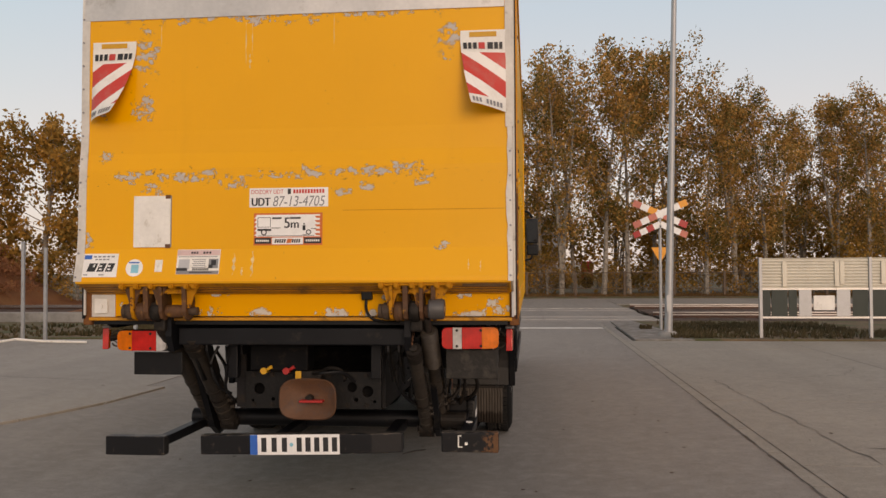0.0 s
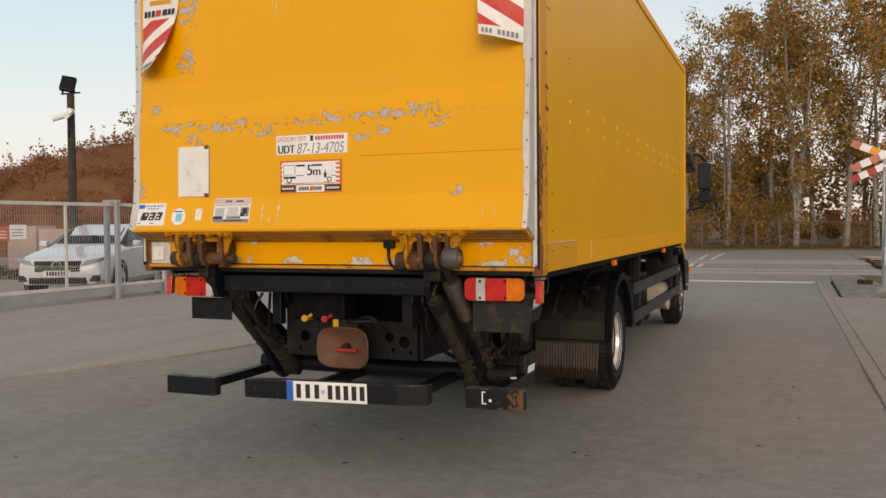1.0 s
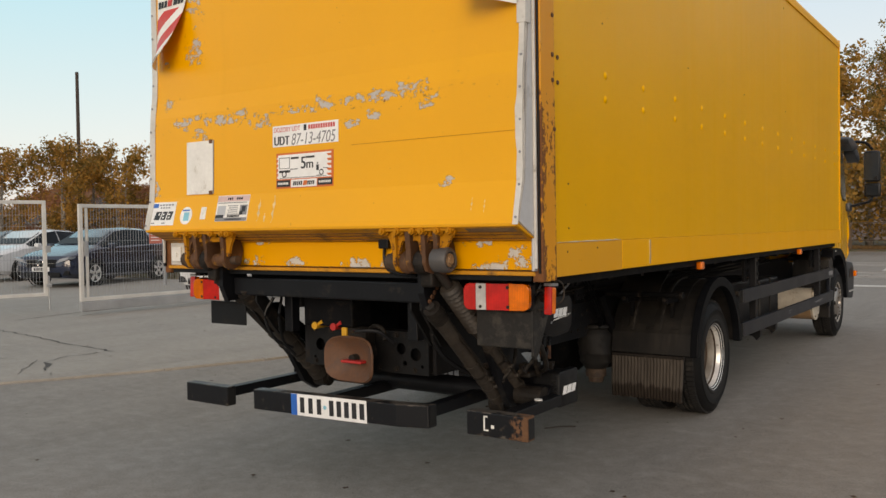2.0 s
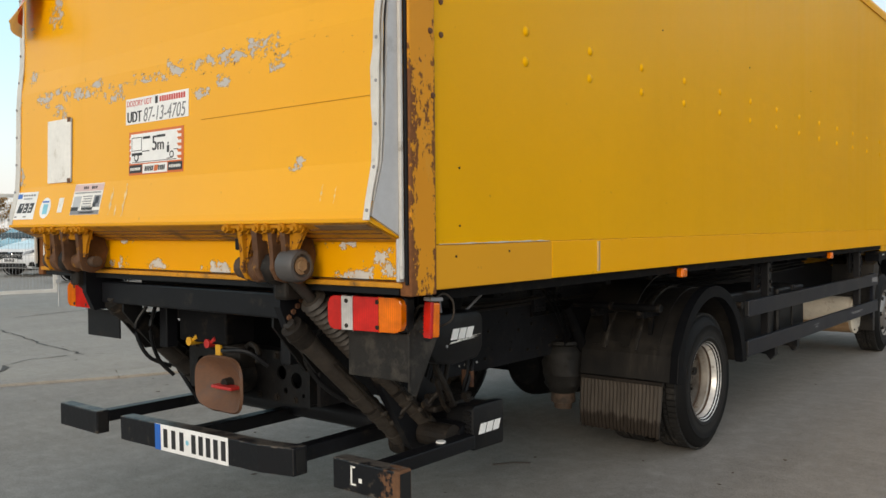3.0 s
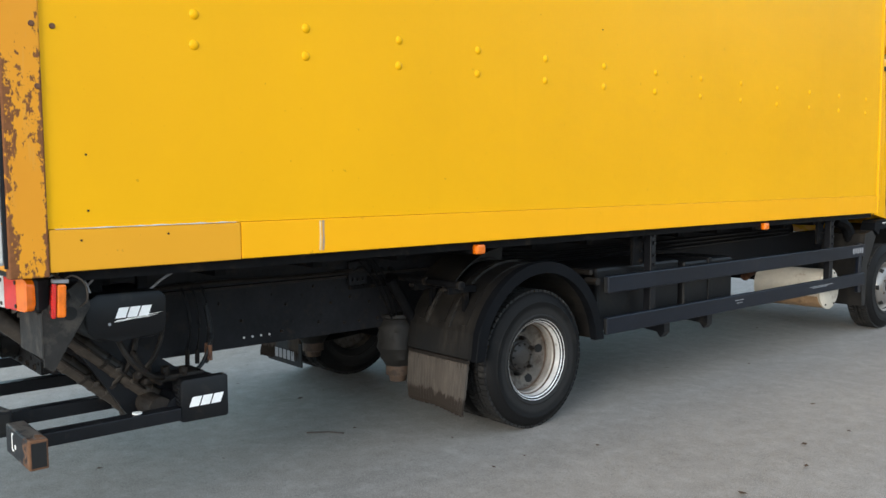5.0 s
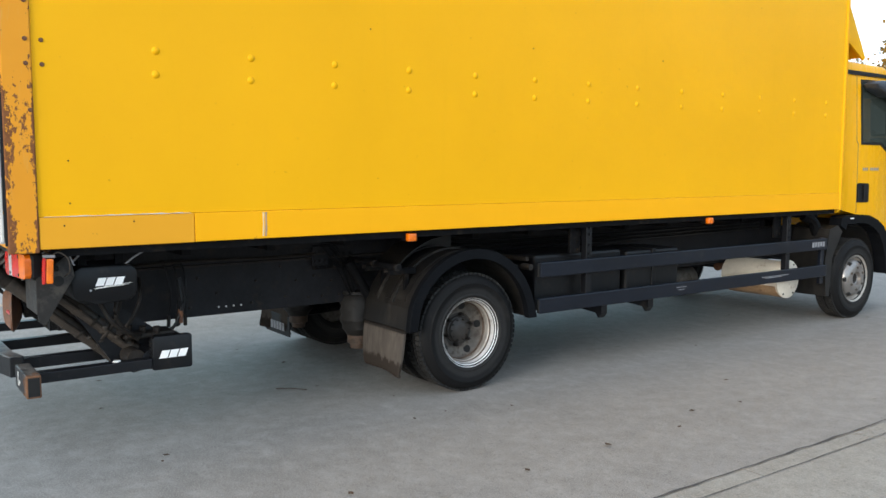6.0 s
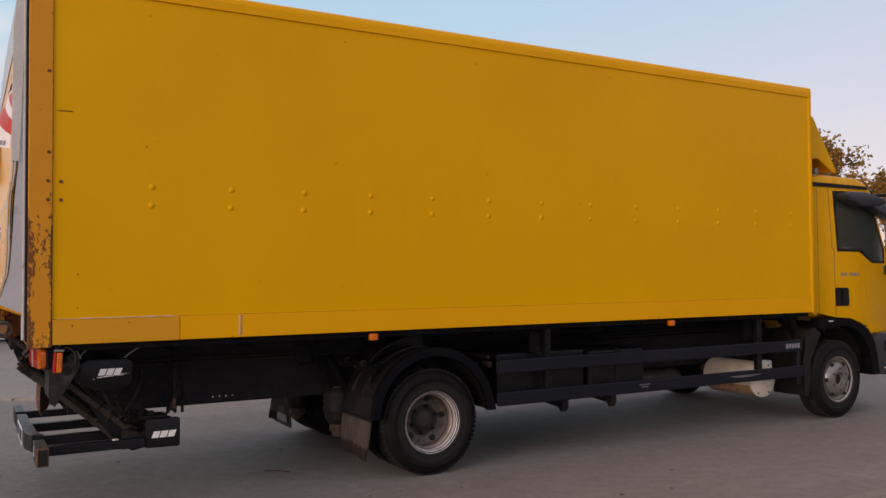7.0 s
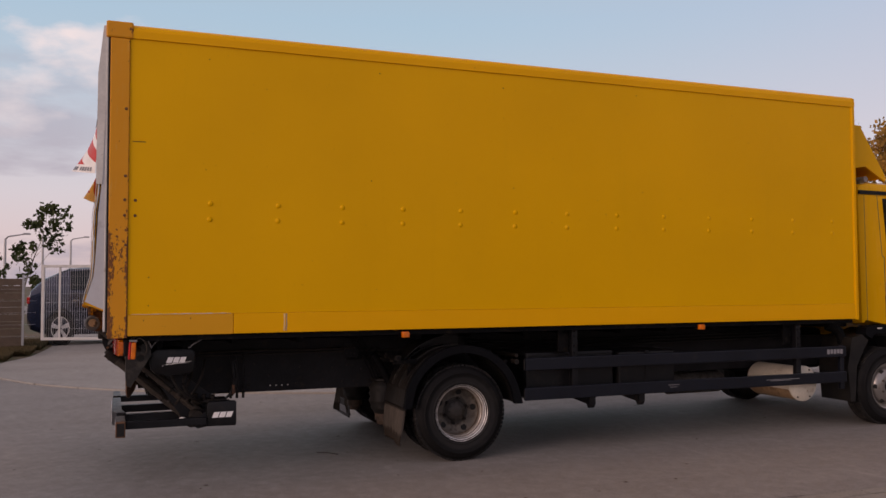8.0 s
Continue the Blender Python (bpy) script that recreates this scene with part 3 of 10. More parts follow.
    "rim_dirty": surf("dirty_wheel_disc", (0.115, 0.098, 0.080), 0.55, 0.25, vary=0.40, scale=9.0, stain=(0.040, 0.027, 0.018), stain_amount=0.46),
    "rim_cover": surf("polished_wheel_cover", (0.28, 0.265, 0.25), 0.34, 0.65, vary=0.15, scale=8.0, stain=(0.22, 0.17, 0.12), stain_amount=0.38),
    "bellows": streaky("mud_streaked_rubber", (0.0060, 0.0055, 0.0050), (0.030, 0.025, 0.020), 0.7),
    "foot": surf("rust_brown_foot", (0.085, 0.052, 0.032), 0.75, vary=0.4, scale=9.0, stain=(0.035, 0.022, 0.014), stain_amount=0.46),
    # near-black colour for the shade in holes and tube ends not cut open
    "hole": plain("black_recess", (0.006, 0.006, 0.006), 0.9),
    "cream": surf("cream_silencer", (0.62, 0.56, 0.46), 0.5, 0.1, vary=0.15, scale=5.0, stain=(0.30, 0.20, 0.12), stain_amount=0.36),
    "red_lens": lens_mat("red_lens", (0.66, 0.018, 0.012)),
    "amber_lens": lens_mat("amber_lens", (0.88, 0.185, 0.001)),
    "clear_lens": lens_mat("clear_lens", (0.62, 0.60, 0.58)),
    "white": plain("white_plastic", (0.86, 0.855, 0.84), 0.42),
    "white_dirty": surf("weathered_white_plate", (0.83, 0.81, 0.76), 0.45, 0.0, vary=0.12, scale=5.0, stain=(0.50, 0.46, 0.38), stain_amount=0.35),
    "ink": plain("black_ink", (0.02, 0.02, 0.022), 0.5),
    "ink_grey": plain("grey_ink", (0.24, 0.24, 0.25), 0.5),
    "ink_red": plain("red_ink", (0.58, 0.045, 0.035), 0.5),
    "ink_orange": plain("orange_red_ink", (0.66, 0.155, 0.03), 0.45),
    "pink_ink": plain("pale_pink_ink", (0.66, 0.47, 0.45), 0.5),
    "blue": plain("blue_ink", (0.02, 0.13, 0.50), 0.4),
    "cyan": plain("light_blue_ink", (0.22, 0.55, 0.68), 0.45),
    "red_paint": plain("red_handle", (0.45, 0.025, 0.022), 0.45),
    "yellow_cap": plain("yellow_plastic", (0.66, 0.34, 0.02), 0.5),
    "red_faded": plain("faded_red_paint", (0.58, 0.17, 0.12), 0.45),
    "orange_sign": plain("orange_sign", (0.85, 0.33, 0.01), 0.4),
    "flag_r": stripes("red_white_stripes_falling", (0.84, 0.81, 0.76), (0.60, 0.045, 0.03), 0.68, 1.0, 0.158, 0.42, 0.539),
    "flag_l": stripes("red_white_stripes_rising", (0.84, 0.81, 0.76), (0.60, 0.045, 0.03), -0.68, 1.0, 0.158, 0.42, 0.951),
    "rim_barrel": surf("dusty_rim_barrel", (0.40, 0.37, 0.33), 0.45, 0.45, vary=0.22, scale=7.0, stain=(0.26, 0.205, 0.15), stain_amount=0.40),
    "shell": surf("blue_grey_plastic", (0.026, 0.032, 0.042), 0.4, vary=0.15, scale=6.0),
    "shell_dull": surf("dark_grey_bumper_plastic", (0.030, 0.033, 0.038), 0.55, vary=0.18, scale=5.0, stain=(0.055, 0.052, 0.048), stain_amount=0.34),
    "car_glass": glass_dark("dark_car_glass", (0.012, 0.016, 0.020), 0.10),
    "glass": glass_dark("dark_glass", (0.040, 0.050, 0.042), 0.95),
    "galv": surf("galvanised_steel", (0.42, 0.43, 0.44), 0.5, 0.5, vary=0.15, scale=3.0),
    "frame_white": surf("pale_painted_steel", (0.60, 0.59, 0.56), 0.5, 0.0, vary=0.14, scale=3.0, stain=(0.35, 0.30, 0.25), stain_amount=0.32),
    "concrete": surf("rough_concrete", (0.30, 0.29, 0.27), 0.9, 0.0, vary=0.2, scale=3.0, bump=0.4, stain=(0.2, 0.19, 0.17), stain_amount=0.4),
    "rail": surf("worn_rail", (0.10, 0.055, 0.04), 0.6, 0.5, vary=0.3, scale=3.0),
    "rail_top": surf("polished_rail_head", (0.45, 0.42, 0.40), 0.35, 0.85, vary=0.15, scale=2.0),
    "ballast": surf("rusty_ballast", (0.115, 0.075, 0.055), 0.95, 0.0, vary=0.5, scale=1.2, fine=30.0, bump=1.0, stain=(0.055, 0.035, 0.028), stain_amount=0.48),
    "sleeper": surf("dark_sleeper", (0.075, 0.055, 0.045), 0.9, 0.0, vary=0.3, scale=5.0),
    "line": surf("worn_road_paint", (0.62, 0.61, 0.58), 0.7, 0.0, vary=0.15, scale=3.0, stain=(0.30, 0.29, 0.28), stain_amount=0.40),
    "road": paving("grey_road", (0.182, 0.169, 0.152), (0.264, 0.247, 0.224), (0.375, 0.352, 0.320)),
    "slab": paving("concrete_slabs", (0.215, 0.198, 0.168), (0.299, 0.277, 0.239), (0.388, 0.365, 0.317), patch=0.30),
    "panel_pale": paving("pale_crossing_panels", (0.24, 0.225, 0.20), (0.31, 0.293, 0.265), (0.40, 0.38, 0.345), patch=0.30),
    "apron": paving("pale_concrete_apron", (0.250, 0.232, 0.204), (0.335, 0.312, 0.276), (0.400, 0.375, 0.332), patch=0.33),
    "joint": surf("dark_joint", (0.085, 0.080, 0.074), 0.95, vary=0.3, scale=5.0),
    "earth": surf("dry_verge", (0.17, 0.115, 0.066), 0.95, 0.0, vary=0.4, scale=0.5, fine=20.0, bump=0.8, stain=(0.075, 0.085, 0.03), stain_amount=0.50),
    "gravel": surf("pale_gravel", (0.27, 0.255, 0.235), 0.95, 0.0, vary=0.4, scale=2.0, fine=40.0, bump=1.0, stain=(0.14, 0.12, 0.09), stain_amount=0.45),
    "pole_dark": surf("dark_tarred_pole", (0.045, 0.034, 0.027), 0.85, 0.0, vary=0.3, scale=2.0, fine=30.0, bump=0.3, stain=(0.075, 0.06, 0.048), stain_amount=0.42),
    "bark": surf("pale_bark", (0.34, 0.30, 0.25), 0.9, 0.0, vary=0.35, scale=3.0, fine=25.0, bump=0.5, stain=(0.09, 0.075, 0.06), stain_amount=0.45),
    "wood_pole": surf("weathered_pole", (0.060, 0.046, 0.038), 0.85, 0.0, vary=0.25, scale=4.0),
    "dead_leaf": surf("dead_leaves", (0.07, 0.04, 0.02), 0.9, vary=0.4, scale=6.0),
    "poplar": leafy("autumn_poplar_leaves", [(0.085, 0.095, 0.030), (0.17, 0.150, 0.048), (0.35, 0.225, 0.070), (0.62, 0.33, 0.095), (0.76, 0.45, 0.14)]),
    "green_tree": leafy("late_green_leaves", [(0.13, 0.105, 0.032), (0.28, 0.18, 0.048), (0.48, 0.26, 0.06), (0.64, 0.34, 0.07)]),
    "russet": leafy("russet_scrub", [(0.21, 0.092, 0.050), (0.30, 0.130, 0.066), (0.36, 0.17, 0.080), (0.43, 0.23, 0.10)]),
    "grass": leafy("rough_grass", [(0.034, 0.036, 0.015), (0.070, 0.060, 0.027), (0.15, 0.11, 0.06), (0.10, 0.085, 0.035)]),
    "litter": leafy("dry_brown_grass", [(0.12, 0.065, 0.03), (0.20, 0.115, 0.05), (0.28, 0.17, 0.075), (0.20, 0.15, 0.055)]),
    "sap": leafy("sapling_leaves", [(0.035, 0.052, 0.020), (0.065, 0.085, 0.030), (0.10, 0.115, 0.04)]),
    "slat_wood": surf("brown_fence_boards", (0.125, 0.088, 0.062), 0.85, 0.0, vary=0.25, scale=4.0),
    "pink_wall": surf("pale_pink_render", (0.50, 0.38, 0.33), 0.9, vary=0.12, scale=1.0),
    "car_white": surf("white_car_paint", (0.72, 0.73, 0.74), 0.22, 0.0, vary=0.05, scale=1.0, bump=0.0, coat=0.7),
    "car_navy": surf("dark_blue_car_paint", (0.012, 0.020, 0.045), 0.20, 0.0, vary=0.1, scale=1.0, bump=0.0, coat=0.8),
    "car_grey": surf("dark_grey_car_paint", (0.045, 0.055, 0.075), 0.22, 0.2, vary=0.1, scale=1.0, bump=0.0, coat=0.8),
    "mirror": plain("mirror_glass", (0.10, 0.11, 0.12), 0.05, 1.0),
    "chrome": plain("chrome_trim", (0.75, 0.75, 0.76), 0.12, 1.0),
    "lamp_glass": plain("headlight_glass", (0.35, 0.37, 0.40), 0.08),
    "corrugated": surf("cream_corrugated_sheet", (0.66, 0.62, 0.52), 0.5, 0.1, vary=0.12, scale=2.0, stain=(0.36, 0.22, 0.11), stain_amount=0.30),
}


# ---- mesh helpers ----
def box(bm, x0, x1, y0, y1, z0, z1, bevel=0.0, m=None):
    mat = Matrix.Translation(((x0 + x1) / 2, (y0 + y1) / 2, (z0 + z1) / 2)) @ Matrix.Diagonal((abs(x1 - x0), abs(y1 - y0), abs(z1 - z0), 1))
    r = bmesh.ops.create_cube(bm, size=1, matrix=(m @ mat) if m else mat)
    if bevel:
        edges = {e for v in r["verts"] for e in v.link_edges}
        bmesh.ops.bevel(bm, geom=list(edges), offset=bevel, segments=2, affect="EDGES", profile=0.5)


def cyl(bm, p0, p1, r0, r1=None, seg=20, caps=True):
    p0, p1 = Vector(p0), Vector(p1)
    d = p1 - p0
    m = Matrix.Translation((p0 + p1) / 2) @ d.to_track_quat("Z", "Y").to_matrix().to_4x4()
    bmesh.ops.create_cone(bm, cap_ends=caps, cap_tris=False, segments=seg, radius1=r0, radius2=r0 if r1 is None else r1, depth=d.length, matrix=m)


def tube(bm, pts, r, seg=8):
    """A round bar along a line of points; r may be a list."""
    pts = [Vector(p) for p in pts]
    rings = []
    for i, p in enumerate(pts):
        d = (pts[min(i + 1, len(pts) - 1)] - pts[max(i - 1, 0)]).normalized()
        q = d.to_track_quat("Z", "Y")
        rr = r[i] if isinstance(r, (list, tuple)) else r
        rings.append([bm.verts.new(p + q @ Vector((rr * math.cos(a), rr * math.sin(a), 0))) for a in (2 * math.pi * k / seg for k in range(seg))])
    for a, b in zip(rings, rings[1:]):
        for k in range(seg):
            bm.faces.new((a[k], a[(k + 1) % seg], b[(k + 1) % seg], b[k]))
    bm.faces.new(rings[0][::-1])
    bm.faces.new(rings[-1])


def bend(bm, pts, r, seg=8):
    """A hose: a round bar along a smooth curve through the points."""
    p = [Vector(q) for q in pts]
    p = [p[0] * 2 - p[1]] + p + [p[-1] * 2 - p[-2]]
    line = []
    for i in range(1, len(p) - 2):
        for k in range(5):
            t = k / 5
            line.append(0.5 * (2 * p[i] + (p[i + 1] - p[i - 1]) * t + (2 * p[i - 1] - 5 * p[i] + 4 * p[i + 1] - p[i + 2]) * t ** 2 + (3 * p[i] - p[i - 1] - 3 * p[i + 1] + p[i + 2]) * t ** 3))
    tube(bm, line + [p[-2]], r, seg)


def prism(bm, profile, x0, x1, axes="yz", bevel=0.0):
    """A polygon in two axes, drawn out along the third from x0 to x1."""
    order = {"yz": lambda a, b, c: (c, a, b), "xz": lambda a, b, c: (a, c, b), "xy": lambda a, b, c: (a, b, c)}[axes]
    v0 = [bm.verts.new(order(a, b, x0)) for a, b in profile]
    v1 = [bm.verts.new(order(a, b, x1)) for a, b in profile]
    n = len(profile)
    faces = [bm.faces.new(v0), bm.faces.new(v1[::-1])]
    for i in range(n):
        faces.append(bm.faces.new((v0[i], v1[i], v1[(i + 1) % n], v0[(i + 1) % n])))
    if bevel:
        bmesh.ops.bevel(bm, geom=list({e for f in faces for e in f.edges}), offset=bevel, segments=2, affect="EDGES", profile=0.5)
    bmesh.ops.recalc_face_normals(bm, faces=bm.faces)


def strip(bm, line, x0, x1, thick):
    """A bent sheet: a line of (y, z) with thickness, from x0 to x1."""
    out = []
    for i, (y, z) in enumerate(line):
        a, b = Vector(line[max(i - 1, 0)]), Vector(line[min(i + 1, len(line) - 1)])
        d = (b - a).normalized()
        out.append((y + d.y * thick, z - d.x * thick))
    prism(bm, list(line) + out[::-1], x0, x1)


def lathe(bm, profile, centre, axis="x", seg=48, flip=1):
    """A turned shape: (radius, offset along the axis) about the centre. Closed where radius is 0."""
    rings = []
    c = Vector(centre)
    for r, h in profile:
        ring = []
        for k in range(seg if r > 1e-6 else 1):
            a = 2 * math.pi * k / seg
            u, w = r * math.cos(a), r * math.sin(a)
            ring.append(bm.verts.new(c + (Vector((h * flip, u, w)) if axis == "x" else Vector((u, w, h)) if axis == "z" else Vector((u, h, w)))))
        rings.append(ring)
    for a, b in zip(rings, rings[1:]):
        for k in range(seg):
            q = [a[k % len(a)], a[(k + 1) % len(a)], b[(k + 1) % len(b)], b[k % len(b)]]
            q = list(dict.fromkeys(q))
            if len(q) > 2:
                bm.faces.new(q)
    bmesh.ops.recalc_face_normals(bm, faces=bm.faces)


def part(name, bm, mat, parent=None, label="", smooth=False):
    me = bpy.data.meshes.new(name)
    bm.to_mesh(me)
    bm.free()
    ob = new(name, me)
    me.materials.append(mat)
    if smooth:
        for p in me.polygons:
            p.use_smooth = True
        me.set_sharp_from_angle(angle=radians(38))
    if parent:
        ob.parent = parent
    return tagged(ob, label)


def mk(name, fn, mat, parent=None, label="", smooth=False):
    bm = bmesh.new()
    fn(bm)
    return part(name, bm, mat, parent, label, smooth)


def twin(name, ob, parent, at):
    """The same mesh once more under a parent."""
    o = new(name, ob.data)
    o.parent, o.matrix_basis = parent, at
    return o


def empty(name, at=(0, 0, 0), label="", category="", group="", kind=""):
    e = new(name)
    e.empty_display_size = 0.2
    e.location = at
    return tagged(e, label, category, group, kind)


def writing(name, text, size, mat, parent, at, width=None, shear=0.0):
    """Words in the built-in font, as a thin mesh; at is the pose of the lower left corner, x along the line, y up the letters."""
    cu = bpy.data.curves.new(name, "FONT")
    cu.body, cu.size, cu.extrude, cu.shear = text, size, 0.0004, shear
    tmp = bpy.data.objects.new(name, cu)
    me = bpy.data.meshes.new_from_object(tmp)
    bpy.data.objects.remove(tmp)
    bpy.data.curves.remove(cu)
    if width:
        w = max(v.co.x for v in me.vertices)
        for v in me.vertices:
            v.co.x *= width / w
    me.materials.clear()
    me.materials.append(mat)
    o = new(name, me)
    o.parent, o.matrix_basis = parent, at
    return o


def from_lists(name, verts, faces, mat, parent=None, label=""):
    me = bpy.data.meshes.new(name)
    me.from_pydata(verts, [], faces)
    me.update()
    me.materials.append(mat)
    o = new(name, me)
    if parent:
        o.parent = parent
    return tagged(o, label)


# ---- ground, road, tracks ----
def sheet(name, outline, z, mat, label="", depth=0.05):
    bm = bmesh.new()
    top = [bm.verts.new((x, y, z)) for x, y in outline]
    low = [bm.verts.new((x, y, z - depth)) for x, y in outline]
    bm.faces.new(top)
    for i in range(len(top)):
        bm.faces.new((low[i], low[(i + 1) % len(top)], top[(i + 1) % len(top)], top[i]))
    bmesh.ops.recalc_face_normals(bm, faces=bm.faces)
    ob = part(name, bm, mat)
    return tagged(ob, label, name, kind="structure")


sheet("ground", [(-1500, -1500), (1500, -1500), (1500, 1500), (-1500, 1500)], -0.06, M["earth"], "dry brown grass and earth around the yard")
road = sheet("road", [(-60, -60), (60, -60), (60, 12.3), (3.35, 12.3), (3.40, 16.6), (4.85, 19.0), (5.0, 39.0), (-40, 39.0), (-40, 30.5), (-7, 30.5), (-4.5, 29.0), (-4.2, 12.5), (-60, 11.6)],
             0.0, M["road"], "worn grey asphalt road towards the level crossing")
sheet("road_far", [(5.0, 31.6), (45, 32.5), (45, 39.0), (5.0, 39.0)], 0.0, M["road"], "grey asphalt street beyond the tracks")

# paler apron of the car park, with a rounded entry
EDGE = [(-3.35, 12.7), (-3.35, 5.2), (-3.45, 4.0), (-3.72, 3.0), (-4.10, 2.1), (-4.55, 1.25), (-5.05, 0.45), (-5.60, -0.15), (-6.30, -0.74), (-7.25, -1.25), (-8.5, -1.70), (-9.4, -1.84), (-10.4, -1.86), (-11.6, -1.50), (-13.4, -1.34), (-40.0, -0.85)]
sheet("apron", EDGE + [(-40.0, 11.6), (-6.5, 12.3)], 0.006, M["apron"], "pale concrete apron of the car park")
mk("kerb_edge", lambda bm: [box(bm, -0.30, 0.02, 0, (Vector(b) - Vector(a)).length + 0.02, -0.02, 0.022, 0.004,
                                Matrix.Translation((*a, 0)) @ Matrix.Rotation(math.atan2(-(b[0] - a[0]), b[1] - a[1]), 4, "Z"))
                            for a, b in zip(EDGE[1:-4], EDGE[2:-4])], M["apron"])
tagged(bpy.data.objects["kerb_edge"], "flush concrete edging along the apron", "kerb", kind="structure")

# drain channel beside the road and the slabs past it
mk("gutter", lambda bm: [box(bm, 3.098, 3.208, -8.0 + i * 1.0, -7.012 + i * 1.0, -0.02, 0.004) for i in range(26)], M["slab"])
tagged(bpy.data.objects["gutter"], "narrow concrete drain channel between road and slabs", "gutter", kind="structure")
slabs = empty("pavement", (0, 0, 0), "large pale concrete slabs with dark joints", "pavement", kind="structure")
rnd = random.Random(5)
for i in range(5):
    for j in range(8):
        x0, y0 = 3.222 + i * 3.0, -10.4 + j * 3.0
        if y0 > 12.0:
            continue
        y1 = min(y0 + 2.985, 12.35)
        lift = rnd.uniform(0.002, 0.006)
        mk("slab", lambda bm: box(bm, x0, x0 + 2.985, y0, y1, -0.03, lift, 0.003), M["slab"], slabs)


def crack(pts, width=0.016, z=0.008, wander=0.03):
    """A wandering crack as a thin dark ribbon."""
    r2 = random.Random(len(pts) * 7 + int(pts[0][0] * 10))
    line = []
    for (ax, ay), (bx, by) in zip(pts, pts[1:]):
        steps = max(2, int(math.hypot(bx - ax, by - ay) / 0.12))
        for k in range(steps):
            t = k / steps
            line.append((ax + (bx - ax) * t + r2.uniform(-wander, wander), ay + (by - ay) * t + r2.uniform(-wander, wander)))
    vs, fs = [], []
    for i, (x, y) in enumerate(line):
        w = width * r2.uniform(0.3, 1.0) * (0.3 if i in (0, len(line) - 1) else 1)
        vs += [(x - w, y - w, z), (x + w, y + w, z)]
        if i:
            fs.append((2 * i - 2, 2 * i - 1, 2 * i + 1, 2 * i))
    return vs, fs


for k, (pts, w, z) in enumerate([
        ([(-9.36, 3.03), (-7.65, 2.79), (-6.56, 2.59), (-5.26, 2.46)], 0.013, 0.011), ([(-5.32, 1.65), (-4.95, 1.42), (-4.75, 1.27)], 0.026, 0.011),
        ([(-5.32, 1.65), (-5.51, 1.89), (-5.50, 2.50)], 0.012, 0.011), ([(-5.50, 2.50), (-4.72, 2.93), (-4.1, 3.3)], 0.006, 0.011), ([(-6.5, 1.35), (-6.04, 1.53), (-5.61, 1.69)], 0.012, 0.011), ([(-5.61, 1.69), (-5.01, 1.20), (-4.76, 1.0)], 0.007, 0.011),
        ([(-9.82, 3.73), (-10.09, 4.84), (-10.19, 6.0)], 0.018, 0.011), ([(-4.3, 5.8), (-6.4, 6.2), (-7.6, 6.1)], 0.008, 0.011),
        ([(3.62, 6.3), (3.69, 4.3), (3.72, 3.0), (3.80, 1.5)], 0.006, 0.010), ([(4.2, 6.4), (5.4, 6.9), (5.9, 7.9)], 0.012, 0.009), ([(3.9, 2.2), (5.2, 2.0), (6.6, 2.3)], 0.012, 0.009),
        ([(4.1, 8.6), (5.6, 9.1)], 0.010, 0.009), ([(4.2, -1.0), (4.6, 0.6)], 0.004, 0.009)]):
    vs, fs = crack(pts, w, z)
    tagged(from_lists("crack", vs, fs, M["joint"]), "dark wandering crack in the concrete", "crack", "cracks in the paving", "structure")

for x, y0, y1, w, wander in ((3.090, -8.0, 4.7, 0.0085, 0.008), (3.090, 4.7, 18.0, 0.0022, 0.010), (3.215, -8.0, 4.7, 0.0035, 0.006), (3.215, 4.7, 18.0, 0.0018, 0.006)):
    vs, fs = crack([(x, y0), (x + 0.004, (y0 + y1) / 2), (x - 0.004, y1)], w, 0.0085, wander)
    tagged(from_lists("gutter_joint", vs, fs, M["joint"]), "ragged dark joint along the drain channel", "joint", "joints of the drain channel", "structure")
# painted lines
mk("stop_line", lambda bm: box(bm, -3.4, 3.14, 15.98, 16.38, -0.02, 0.004), M["line"])
tagged(bpy.data.objects["stop_line"], "worn white stop line across the road", "road marking", kind="structure")
curve_paint = bmesh.new()
for path in ([(-0.20, 22.4), (-0.30, 25.0), (-0.36, 27.6), (-0.41, 30.2), (-0.43, 32.6)], [(0.05, 22.3), (0.03, 25.0), (0.04, 27.7), (0.05, 31.0), (0.10, 34.6)]):
    for (x0, y0), (x1, y1) in zip(path, path[1:]):
        prism(curve_paint, [(x0 - 0.065, y0), (x0 + 0.065, y0), (x1 + 0.065, y1 - 0.45), (x1 - 0.065, y1 - 0.45)], 0.001, 0.005, "xy")
part("edge_marking", curve_paint, M["line"])
tagged(bpy.data.objects["edge_marking"], "broken white double line painted across the tracks", "road marking", kind="structure")

